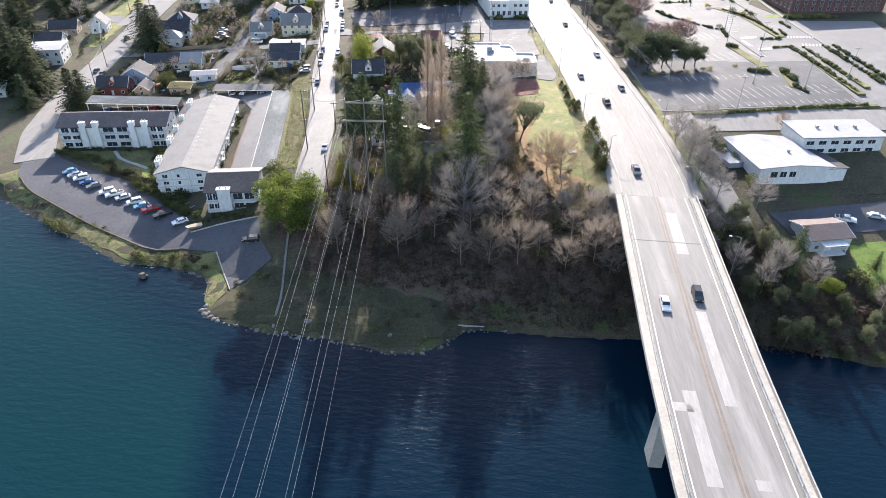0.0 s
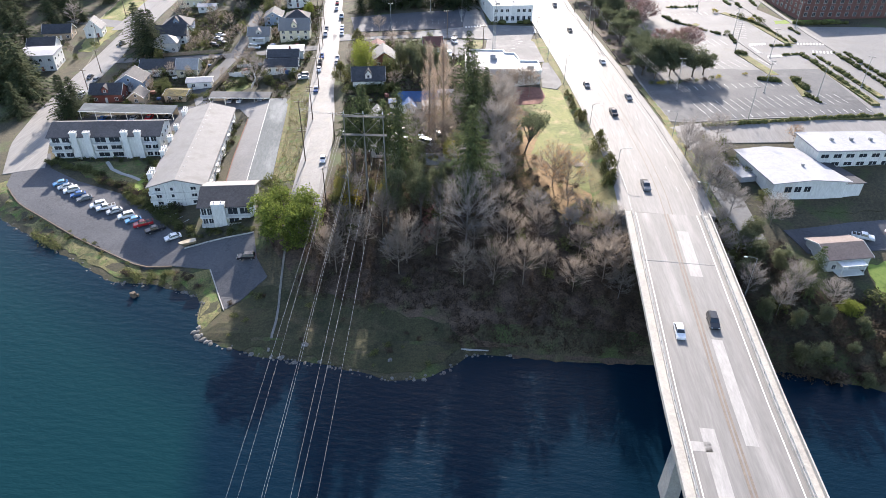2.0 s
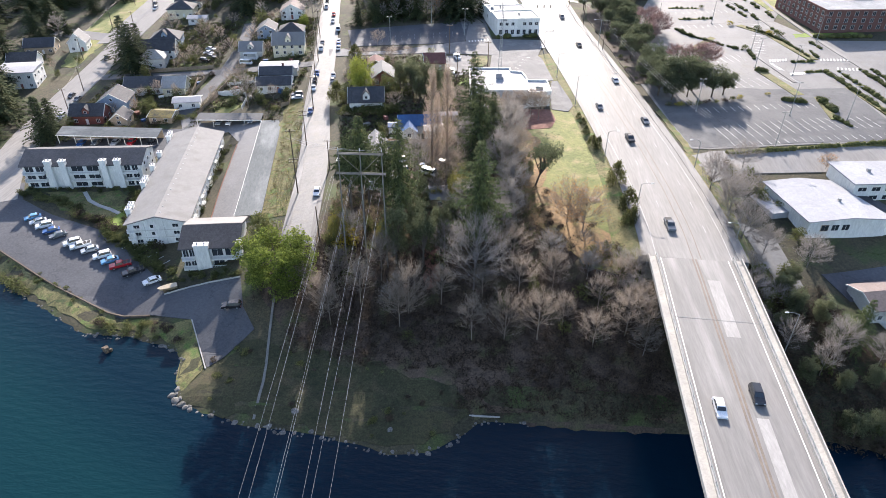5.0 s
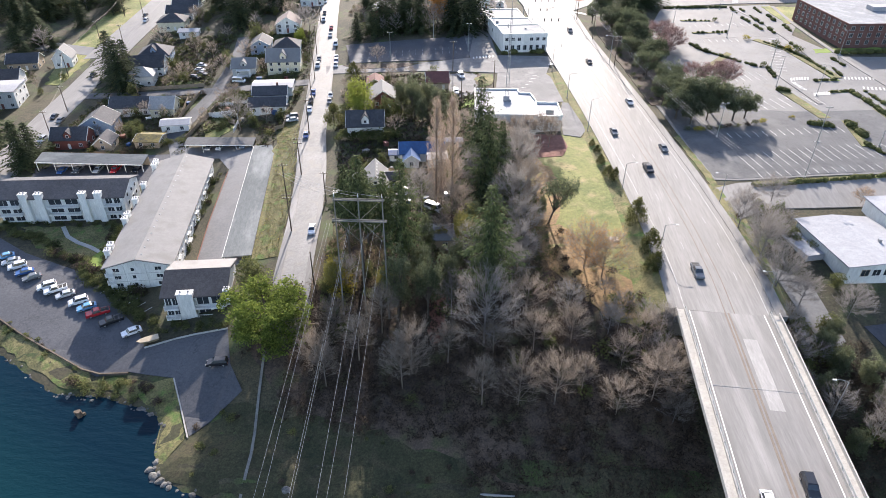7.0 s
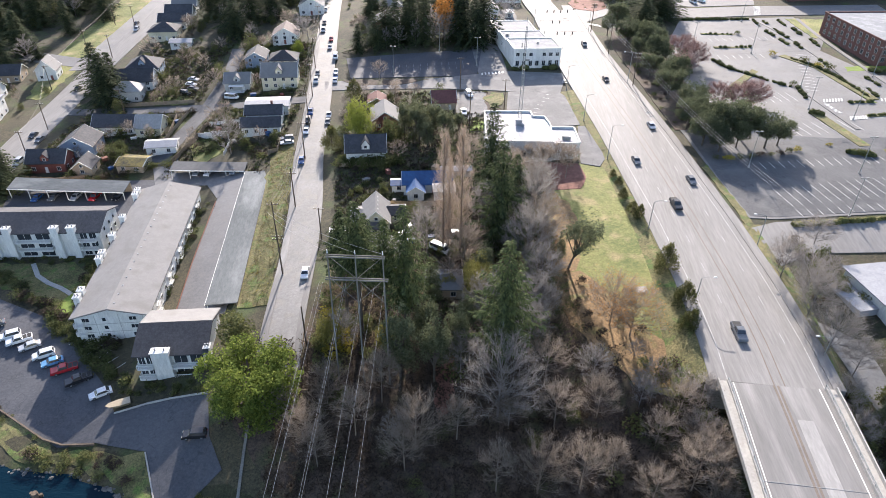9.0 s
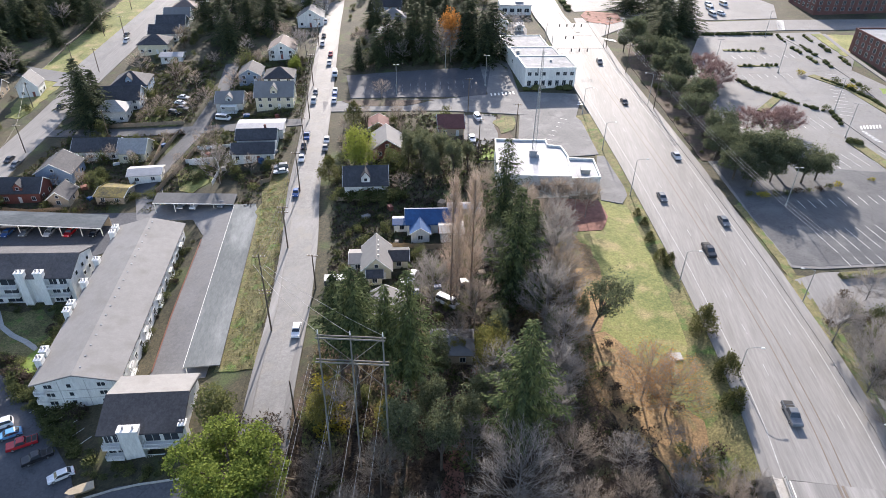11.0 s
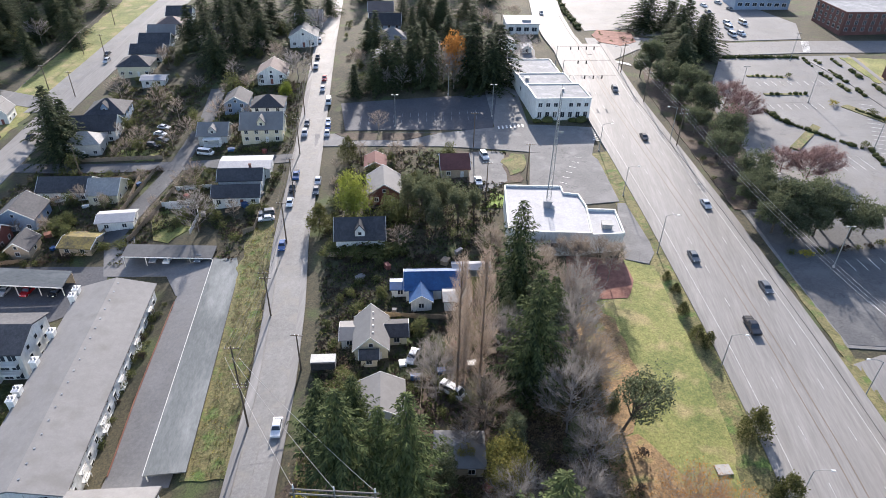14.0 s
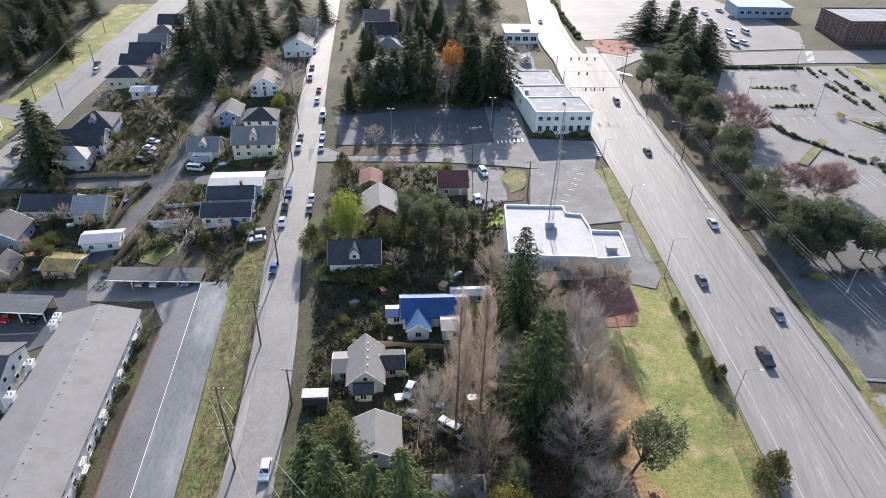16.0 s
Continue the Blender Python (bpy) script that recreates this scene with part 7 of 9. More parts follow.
def clear(x, y, road=5.5):
    """Whether a spot is free of buildings and roads."""
    if any(math.hypot(x - a, y - b) < r for a, b, r in TAKEN):
        return False
    for ln, half in ((STREET, road + 1.5), (LANE_W, road + 2.5), (HWY, 14.5), ([(-179, 288), (-74, 290)], 4), ([(-118, 244), (-115, 285), (-122, 345)], 4.2)):
        for a, b in zip(ln, ln[1:]):
            d = (b[0] - a[0]) ** 2 + (b[1] - a[1]) ** 2
            u = min(1, max(0, ((x - a[0]) * (b[0] - a[0]) + (y - a[1]) * (b[1] - a[1])) / d))
            if math.hypot(x - a[0] - u * (b[0] - a[0]), y - a[1] - u * (b[1] - a[1])) < half:
                return False
    return True


def scatter(x0, y0, x1, y1, n, menu, seed, free=True, keep=None):
    """n plants strewn over a stretch of the plan; menu: kind, variants, least and most height, width."""
    r = random.Random(seed)
    done = tries = 0
    while done < n and tries < n * 30:
        tries += 1
        x, y = r.uniform(x0, x1), r.uniform(y0, y1)
        if (free and not clear(x, y)) or (keep and not keep(x, y)):
            continue
        k, v, h0, h1, w = menu[r.randrange(len(menu))]
        plant(k, v if v >= 0 else r.randrange(-v), x, y, r.uniform(h0, h1), w * r.uniform(0.85, 1.2))
        done += 1


YARD = [("shrub", 0, 1.0, 2.6, 1.1), ("shrub", 1, 1.0, 2.6, 1.1), ("shrub", 2, 0.9, 2.2, 1.2), ("shrub", 1, 1.5, 3.0, 1.1), ("barebrown", -3, 4.5, 7.5, 1.0), ("olive", -2, 2.5, 5.5, 1.0), ("olive", -2, 2.0, 4.0, 1.1), ("shrub", 0, 1.0, 2.4, 1.1)]
LOW = [("bare", -3, 6, 9, 1.0), ("barebrown", -3, 6, 9, 1.05), ("olive", -2, 2.5, 5, 1.0), ("shrub", 1, 1.5, 3, 1.2), ("shrub", 0, 1.5, 3, 1.2)]
scatter(-24, 366, 0, 445, 22, [("bare", -3, 5, 9, 1.2), ("barebrown", -3, 5, 8, 1.2), ("olive", -2, 3, 6, 1.1), ("shrub", 0, 1.5, 2.5, 1.2)], 151)
scatter(30, 402, 48, 421, 16, [("shrub", 2, 0.6, 1.2, 1.3), ("shrub", 1, 0.6, 1.0, 1.3)], 152, free=False)
scatter(-160, 236, -78, 284, 70, YARD, 31)
scatter(-164, 292, -82, 352, 80, YARD, 32)
scatter(-56, 186, -14, 246, 56, YARD[:4] + YARD[5:], 33, keep=lambda x, y: not (-32 < x < -25 and 196 < y < 208))
scatter(-62, 248, -26, 292, 46, YARD, 34)
scatter(-164, 345, -82, 430, 66, YARD + [("bare", -3, 7, 11, 1.2)], 35)
scatter(-76, 345, -20, 440, 50, YARD + [("conifer", -3, 12, 18, 1.2)], 36)
scatter(-76, 358, -14, 440, 40, [("conifer", -3, 9, 15, 1.2), ("barebrown", -3, 5, 9, 1.3), ("olive", -2, 3, 7, 1.1), ("shrub", 0, 1.5, 3, 1.2)], 136)
scatter(-164, 345, -82, 440, 50, [("barebrown", -3, 5, 9, 1.3), ("olive", -2, 3, 7, 1.1), ("shrub", 0, 1.5, 3, 1.2), ("shrub", 2, 1.5, 3, 1.2)], 137)
scatter(-232, 236, -190, 320, 34, YARD, 37)
scatter(-300, 330, -212, 480, 40, [("conifer", -3, 14, 21, 1.3), ("olive", -2, 4, 7, 1.1)], 38, keep=lambda x, y: x < -228 - (y - 330) * 0.02)
scatter(-320, 300, -206, 560, 34, [("conifer", -3, 15, 23, 1.3), ("bare", -3, 9, 13, 1.2)], 138, keep=lambda x, y: x < -214 - (y - 330) * 0.02)
scatter(-58, 130, 36, 160, 16, LOW, 39, free=False, keep=lambda x, y: y > 127 + max(0, -x - 20) * 0.2 and not (x > 14 and y > 146) and not (x < -44 and y > 143) and abs(x + 31) > 2.5)
scatter(-42, 156, 14, 182, 14, LOW, 40, free=False, keep=lambda x, y: x < 14 - (y - 156) * 0.15)
scatter(22, 139, 36, 157, 22, [("shrub", 2, 1.2, 2.4, 1.2), ("shrub", 1, 1.2, 2.2, 1.2), ("bare", -3, 5, 8, 1.1), ("barebrown", -3, 5, 8, 1.1)], 141, free=False, keep=lambda x, y: x < 34.2)
scatter(-14, 182, 12, 240, 12, LOW, 41, keep=lambda x, y: x < 11 - (y - 182) * 0.1)
scatter(57, 108, 112, 142, 26, [("ivy", -2, 4, 8, 1.5), ("shrub", 0, 2, 3.5, 1.3), ("shrub", 2, 2, 3.5, 1.3)], 42, keep=lambda x, y: y < 133 or x < 78)
scatter(58, 140, 74, 200, 18, [("bare", -3, 5, 9, 1.1), ("olive", -2, 2.5, 5, 1.1), ("shrub", 2, 1.0, 2.2, 1.2)], 43, keep=lambda x, y: not (63 < x < 74 and 146 < y < 172))
scatter(48, 264, 66, 368, 60, [("shrub", 1, 1.0, 2.0, 1.2), ("shrub", 0, 1.0, 2.0, 1.2), ("shrub", 2, 1.0, 1.8, 1.2)], 44)
scatter(-96, 128, -66, 136, 16, [("shrub", 1, 0.8, 1.6, 1.4), ("shrub", 2, 0.8, 1.6, 1.3)], 45, free=False, keep=lambda x, y: 0.5 < ground_z(x, y) < 1.6)
for k in range(30):
    u = rng.uniform(0, 1)
    x = -152 + 66 * u
    y = 163.5 - 31.5 * u + rng.uniform(0.5, 4.0)
    plant("shrub", rng.choice((0, 1, 1, 2)), x, y, rng.uniform(0.4, 1.0), rng.uniform(1.1, 1.6))
scatter(-63, 106, -8, 128, 26, [("shrub", 2, 0.6, 1.3, 1.3), ("shrub", 1, 0.5, 1.2, 1.4)], 46, free=False, keep=lambda x, y: ground_z(x, y) < 3.5 and ground_z(x, y) > 0.5)


def litter_stuff(name, count, box, material, label, seed, size=(0.25, 0.6)):
    """Tufts of rough growth over a stretch of open ground."""
    r = random.Random(seed)
    mb = MB()
    pts = []
    while len(pts) < count:
        x, y = r.uniform(box[0], box[2]), r.uniform(box[1], box[3])
        if clear(x, y):
            pts.append((x, y))
    zs = heights([p[0] for p in pts], [p[1] for p in pts])
    for (x, y), z in zip(pts, zs):
        for j in range(7):
            a = r.uniform(0, 6.283)
            d = Vector((math.cos(a), math.sin(a), r.uniform(0.3, 1.4))).normalized()
            tuft(mb, Vector((x + r.uniform(-0.7, 0.7), y + r.uniform(-0.7, 0.7), z)), d, r.uniform(*size) * 1.6, r.uniform(*size) * 0.5)
    tagged(new(name, mb.mesh(name, M[material])), label, "undergrowth", kind="stuff")


litter_stuff("weeds", 2600, (-164, 236, -78, 350), "shrub", "dark weeds and clippings in the back gardens", 51)
litter_stuff("weeds", 1600, (-164, 236, -78, 350), "brush", "dry brown weeds in the back gardens", 52)
litter_stuff("weeds", 1500, (-58, 184, -10, 292), "shrub", "dark weeds between the houses", 53)
litter_stuff("weeds", 1200, (-58, 184, -10, 292), "brush", "dry brown weeds between the houses", 54)
r_ = random.Random(77)
for nm_, cnt_, mt_, lab_ in (("rough_grass", 900, "olive", "green tussocks on the roadside bank"), ("rough_grass", 1100, "lightenedbrush", "dry brown tussocks on the roadside bank"), ("rough_grass", 160, "yellowshrub", "yellowed tussocks on the roadside bank")):
    mb = MB()
    for k in range(cnt_):
        y = r_.uniform(172, 252)
        x = float(np.interp(y, [p[1] for p in STREET], [p[0] for p in STREET])) - r_.uniform(6.4, 13.5)
        z = ground_z(x, y) + 0.1
        for j in range(6):
            tuft(mb, Vector((x + r_.uniform(-0.4, 0.4), y + r_.uniform(-0.4, 0.4), z)), Vector((r_.uniform(-1, 1), r_.uniform(-1, 1), r_.uniform(0.4, 1.4))).normalized(), r_.uniform(0.14, 0.36), r_.uniform(0.03, 0.07))
    tagged(new(nm_, mb.mesh(nm_, M[mt_])), lab_, "grass", kind="stuff")
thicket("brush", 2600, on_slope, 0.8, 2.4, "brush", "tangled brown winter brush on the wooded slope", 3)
thicket("brush", 1700, in_wood, 0.8, 2.4, "lightenedbrush", "brown undergrowth between the trees", 4)
thicket("brush", 1500, right_slope, 0.8, 2.4, "brush", "brown brush on the bank below the bridge", 5)
thicket("brush", 600, in_wood, 0.8, 1.8, "olive", "dark green undergrowth between the trees", 6)


# ---- vehicles ----
CAR_MESH = {}


def car_meshes(kind, colour):
    """Body, glasshouse, roof, wheel and lights of a car 4.5 m long that faces -y."""
    if (kind, colour) in CAR_MESH:
        return CAR_MESH[kind, colour]
    ln, wd, ht, belt = {"sedan": (4.6, 1.8, 1.45, 0.92), "suv": (4.7, 1.9, 1.75, 1.08), "pickup": (5.5, 1.95, 1.8, 1.12), "van": (5.2, 2.0, 2.1, 1.15)}[kind]
    b = MB()
    a = ln / 2
    if kind in ("sedan", "suv"):
        side = [(-a, 0.32), (-a + 0.02, 0.62), (-a + 0.25, belt - 0.18), (-a * 0.42, belt), (a * 0.6, belt), (a - 0.1, belt - 0.05), (a, 0.6), (a - 0.05, 0.32)]
        cab = [(-a * 0.45, belt), (-a * 0.18, ht - 0.04), (a * 0.5 if kind == "sedan" else a * 0.82, ht - 0.06), (a * 0.78 if kind == "sedan" else a * 0.95, belt)]
    elif kind == "pickup":
        side = [(-a, 0.4), (-a + 0.02, 0.8), (-a + 0.2, belt - 0.1), (-a * 0.4, belt), (a, belt), (a, 0.45)]
        cab = [(-a * 0.45, belt), (-a * 0.25, ht - 0.04), (a * 0.2, ht - 0.05), (a * 0.28, belt)]
    else:
        side = [(-a, 0.35), (-a, 0.8), (-a + 0.5, belt), (a, belt), (a, 0.35)]
        cab = [(-a + 0.45, belt), (-a + 1.1, ht - 0.05), (a - 0.08, ht - 0.05), (a, belt)]

    def extrude(outline, w0, w1):
        lo, hi = min(z for y, z in outline), max(z for y, z in outline)
        v = []
        for s in (-1, 1):
            for y, z in outline:
                k = (z - lo) / (hi - lo)
                v.append((s * (w0 + (w1 - w0) * k) / 2, y, z))
        n = len(outline)
        return v, [tuple(range(n)), tuple(range(2 * n - 1, n - 1, -1))] + [(i, n + i, n + (i + 1) % n, (i + 1) % n) for i in range(n)]

    b.add(*extrude(side, wd, wd * 0.96))
    if kind == "pickup":
        b.box((0, a * 0.64, belt), (wd * 0.96, 0.08, 0.05))
    g_ = MB()
    g_.add(*extrude(cab, wd * 0.93, wd * 0.74))
    top = [p for p in cab if p[1] > ht - 0.2]
    rf = MB().add(*extrude([(top[0][0] - 0.08, ht - 0.07), (top[0][0] + 0.1, ht), (top[1][0] - 0.1, ht), (top[1][0] + 0.08, ht - 0.09)], wd * 0.79, wd * 0.72))
    for s in (-1, 1):
        for y0, z0, y1, z1 in ((cab[0][0], belt, cab[1][0], ht - 0.05), (cab[3][0], belt, cab[2][0], ht - 0.06)):
            rf.cyl((s * wd * 0.46, y0, z0), (s * wd * 0.375, y1, z1), 0.05, 0.05, 5)
    w = MB().cyl((-0.11, 0, 0), (0.11, 0, 0), 0.33, n=14)
    rim = MB().cyl((-0.125, 0, 0), (0.125, 0, 0), 0.2, n=10)
    hl = MB().box((0, 0, -0.08), (0.34, 0.08, 0.16))
    bed = MB().box((0, a * 0.64, belt + 0.004), (wd * 0.8, a * 0.66, 0.02)) if kind == "pickup" else None
    CAR_MESH[kind, colour] = dict(ln=ln, wd=wd, body=fix(b.mesh("body", CAR[colour])), glass=fix(g_.mesh("glasshouse", M["glass"])), roof=fix(rf.mesh("roof", CAR[colour])),
                                  wheel=fix(w.mesh("wheel", M["rubber"])), rim=fix(rim.mesh("rim", M["steel"])), head=fix(hl.mesh("headlight", M["paint"])), tail=fix(hl.mesh("tail_light", M["lamp"])),
                                  bed=fix(bed.mesh("bed", M["rubber"])) if bed else None)
    return CAR_MESH[kind, colour]


def car(x, y, rz, kind="sedan", colour="grey", z=None, label=""):
    m = car_meshes(kind, colour)
    names = {"sedan": "car", "suv": "car", "pickup": "pickup_truck", "van": "van"}
    words = {"sedan": "saloon car", "suv": "sport utility car", "pickup": "pickup truck", "van": "panel van"}[kind]
    t = thing(names[kind], (x, y, (ground_z(x, y) + 0.17) if z is None else z), rz, label or f"{colour.replace('lightblue', 'light blue')} {words} parked on asphalt", names[kind].replace("_", " "))
    part("body", m["body"], None, t)
    part("glasshouse", m["glass"], None, t)
    part("roof", m["roof"], None, t)
    if m["bed"]:
        part("bed", m["bed"], None, t)
    for sx in (-1, 1):
        for sy in (-1, 1):
            w = part("wheel", m["wheel"], None, t)
            w.location = (sx * (m["wd"] / 2 - 0.1), sy * m["ln"] * 0.3, 0.33)
            part("rim", m["rim"], None, w)
        h = part("headlight", m["head"], None, t)
        h.location = (sx * m["wd"] * 0.36, -m["ln"] / 2 + 0.06, 0.68)
        h = part("tail_light", m["tail"], None, t)
        h.location = (sx * m["wd"] * 0.38, m["ln"] / 2 - 0.05, 0.72)
    return t


for (x, y), c, k in zip([(-135.1, 175.9), (-132.3, 173.9), (-129.4, 172), (-126, 169.8), (-122.8, 167.8), (-117, 164.6), (-114, 163.4), (-110.5, 161.8), (-105.8, 159.4), (-102.6, 157.4), (-98.7, 155.4), (-93.9, 152.6), (-87.1, 149.0)],
                        ("lightblue", "silver", "white", "blue", "grey", "white", "white", "silver", "white", "lightblue", "red", "black", "white"),
                        ("sedan", "sedan", "suv", "sedan", "sedan", "suv", "pickup", "sedan", "suv", "sedan", "pickup", "pickup", "sedan")):
    car(x, y, -55 + rng.uniform(-4, 4), k, c)
car(-62.4, 138.6, -80, "suv", "black", label="black sport utility car parked near the bluff")
for x, y, c, k, turn_ in ((-51.0, 182.3, "white", "sedan", 8), (-67.0, 241.3, "blue", "sedan", 10), (-71.9, 269.9, "black", "suv", 10), (-72.8, 277.2, "blue", "pickup", 10), (-70.6, 261.9, "white", "sedan", 10), (-64.4, 268, "grey", "sedan", 10), (-65.2, 273.6, "silver", "sedan", 10),
                          (-77.4, 305.6, "silver", "suv", 10), (-78.6, 313.6, "grey", "sedan", 10), (-69.6, 305.2, "silver", "sedan", 10), (-71.2, 314.2, "white", "sedan", 10), (-74.7, 330.4, "white", "van", 10), (-70.3, 309.8, "blue", "sedan", 10), (-87.4, 363.6, "silver", "suv", 10), (-89.4, 375, "black", "sedan", 10),
                          (-93.6, 396, "white", "suv", 10), (-75.2, 254.2, "silver", "sedan", -70), (-76.0, 257.0, "grey", "suv", -70), (-104, 421.2, "white", "sedan", 10), (-79.6, 342, "silver", "sedan", 10), (-81.2, 352, "red", "sedan", 10)):
    car(x, y, turn_, k, c, ground_z(x, y) + 0.25, f"{c} {'saloon car' if k == 'sedan' else 'vehicle'} parked along the residential street")
for x, y, c, k, turn_ in ((-28.2, 201.8, "silver", "sedan", -12), (-19.3, 192.4, "white", "van", 60), (-130.2, 308.6, "white", "sedan", 80), (-127.6, 304.2, "grey", "sedan", 80), (-129.2, 300.4, "black", "suv", 80), (-131, 313.4, "silver", "sedan", 80), (-16.2, 287.4, "white", "suv", 20), (-17.4, 271.6, "white", "sedan", 10),
                          (-169.3, 263.8, "grey", "sedan", 6), (-166.4, 246.7, "silver", "suv", 6), (-179.2, 308.5, "black", "sedan", 4), (-190.5, 388, "black", "sedan", 6), (-186.2, 379, "silver", "suv", 6), (-173.6, 267, "black", "sedan", 6), (-108, 294, "white", "van", 85),
                          (-141, 224.6, "grey", "sedan", 0), (-134.1, 225, "silver", "sedan", 0), (-128.1, 225.2, "red", "suv", 0), (-121, 225.4, "black", "sedan", 0), (-146, 224, "blue", "sedan", 0), (-101, 239, "silver", "sedan", 4), (-88.5, 238.5, "grey", "sedan", 4), (-97, 238.6, "white", "sedan", 4), (101, 155, "white", "pickup", 70), (110, 157, "silver", "sedan", 75)):
    car(x, y, turn_, k, c)
for x, y, c, k in ((93.9, 418.5, "white", "van"), (95.2, 429, "white", "van"), (96.6, 437, "white", "suv"), (104, 437.5, "white", "van"), (98.6, 420.5, "white", "suv"), (104.6, 462, "grey", "sedan"), (92.8, 468, "white", "sedan"), (101.6, 474, "silver", "sedan"), (92, 455, "grey", "suv"), (88, 446, "silver", "sedan")):
    car(x, y, 20 + rng.uniform(-8, 8), k, c)
# traffic, standing where the lanes hold it
hw = along(HWY, 1.0)
for y, off, c, k in ((101.5, -4.6, "white", "sedan"), (105.2, 2.6, "black", "suv"), (162, -3.2, "grey", "pickup"), (212.8, -1.8, "black", "pickup"), (226, 6.9, "grey", "sedan"), (238, -5.4, "grey", "sedan"), (262, 6.6, "silver", "sedan"), (304, 2.8, "black", "sedan"), (345, 4.2, "grey", "suv"), (445, -10.0, "silver", "sedan")):
    p, n = min(hw, key=lambda r: abs(r[0].y - y))
    q = p + n * off
    d = math.degrees(math.atan2(n.y, n.x))
    car(q.x, q.y, d, k, c, float(hwy_z(0, q.y)) + 0.26, f"{c} {'saloon car' if k == 'sedan' else 'vehicle'} in a highway lane")

# ---- power line over the water ----
py_ = thing("transmission_pylon", (-31, 149.8, ground_z(-31, 149.8)), 2, "weathered timber three-pole transmission pylon with braced crossarms", "pylon")
zt, za = 41.6 - ground_z(-31, 149.8), 36.7 - ground_z(-31, 149.8)
for sx in (-4.8, 0, 4.8):
    part("pole", MB().cyl((sx * 1.06, 0, -3), (sx, 0, zt + 0.6), 0.18, 0.12, 10), M["weathered"], py_)
    part("insulator", MB().cyl((sx, 0, zt + 0.6), (sx, 0, zt + 1.3), 0.12, 0.07, 8), M["white"], py_)
for z_, w_ in ((zt, 10.4), (za, 11.2)):
    for sy in (-0.3, 0.3):
        part("crossarm", MB().box((0, sy, z_ - 0.18), (w_, 0.1, 0.26)), M["weathered"], py_)
for x0, z0, x1, z1 in ((-4.8, zt, 0, za), (4.8, zt, 0, za), (-4.8, za, 0, za - 5.4), (4.8, za, 0, za - 5.4), (0, za, -4.9, za - 5.4), (0, za, 4.9, za - 5.4)):
    part("brace", MB().cyl((x0, 0.15, z0), (x1, 0.15, z1), 0.05, n=6), M["weathered"], py_)


def cable(pts, r, material, label, name="power_cable", n=28, sag=None):
    a, b = Vector(pts[0]), Vector(pts[-1])
    s = sag if sag is not None else (b - a).length * 0.015
    mb = MB()
    side = (b - a).cross(Vector((0, 0, 1))).normalized()
    ring = [side * r, Vector((0, 0, r)), side * -r, Vector((0, 0, -r))]
    pts_ = [a.lerp(b, i / n) - Vector((0, 0, 4 * s * (i / n) * (1 - i / n))) for i in range(n + 1)]
    mb.add([p + k for p in pts_ for k in ring], [(i * 4 + j, i * 4 + (j + 1) % 4, i * 4 + 4 + (j + 1) % 4, i * 4 + 4 + j) for i in range(n) for j in range(4)])
    return single(name, mb, M[material], label, "cable")


for x0, x1 in ((-37.8, -20.0), (-37.2, -15.5), (-33.3, -14.6), (-33.0, -13.9), (-29.9, -9.2), (-27.9, -11.3), (-26.1, -6.4)):
    cable([(x0, 149.8, 35.7), (x1, -240, 44)], 0.017, "wire", "pale power cable spanning the channel from the pylon", sag=12)
for x0 in (-36, -31, -26):
    cable([(x0, 149.8, 42.4), (x0 - 26 + (x0 + 31) * -0.75, 183, 29)], 0.03, "wire", "power cable from pylon to street pole", sag=1.0)


def utility_pole(x, y, h, rz, arms, label="brown timber utility pole with crossarms"):
    z = ground_z(x, y)
    t = thing("utility_pole", (x, y, z), rz, label, "utility pole")
    part("pole", MB().cyl((0, 0, -1), (0, 0, h), 0.2, 0.12, 9), M["timber"], t)
    for a in arms:
        c = part("crossarm", MB().box((0, 0.18, a), (2.6, 0.12, 0.14)), M["timber"], t)
        for k in (-1.15, -0.4, 0.4, 1.15):
            part("insulator", MB().cyl((k, 0.18, a + 0.14), (k, 0.18, a + 0.38), 0.06, n=6), M["white"], c)
    return z


line = [(-56.9, 183.2, 20.5, (19.6, 11.0, 10.2)), (-62.0, 214.5, 12.4, (12.0, 10.6)), (-66.3, 243, 12.5, (12.1,)), (-70.4, 265.5, 12.5, (12.1,)), (-75.6, 292, 12.5, (12.1,)), (-81.2, 320.5, 12.5, (12.1,)), (-88.4, 361, 12.5, (12.1,)), (-97, 410, 12.5, (12.1,)), (-106, 460, 12.5, (12.1,))]
tops_ = [(x, y, utility_pole(x, y, h, 9, arms) + arms[0] + 0.3) for x, y, h, arms in line]
for a, b in zip(tops_, tops_[1:]):
    for k in (-1.15, -0.4, 0.4, 1.15):
        cable([(a[0] + k, a[1], a[2]), (b[0] + k, b[1], b[2])], 0.025, "darkwire", "thin street cable between utility poles", n=8, sag=0.7)
    cable([(a[0], a[1], a[2] - 3.4), (b[0], b[1], b[2] - 3.4)], 0.04, "darkwire", "thick telephone cable between utility poles", n=8, sag=0.9)
utility_pole(-45.0, 159.0, 10.5, 0, (), "bare timber pole beside the street")
utility_pole(-50.6, 197.8, 9.5, 0, (9.0,))
for x, y, h in ((-15, 263.4, 11), (-19.8, 294.2, 12), (-3.5, 274.6, 11)):
    utility_pole(x, y, h, 10, (h - 0.5,))
west = [(-164.8, 249.5), (-171.6, 272.9), (-146.8, 283.8), (-191.1, 309.2), (-197, 350.6), (-202.7, 389.3), (-208.7, 430.9), (-190, 385), (-181.2, 343)]
for x, y in west:
    utility_pole(x, y, 10.5, 6, (10.0,))
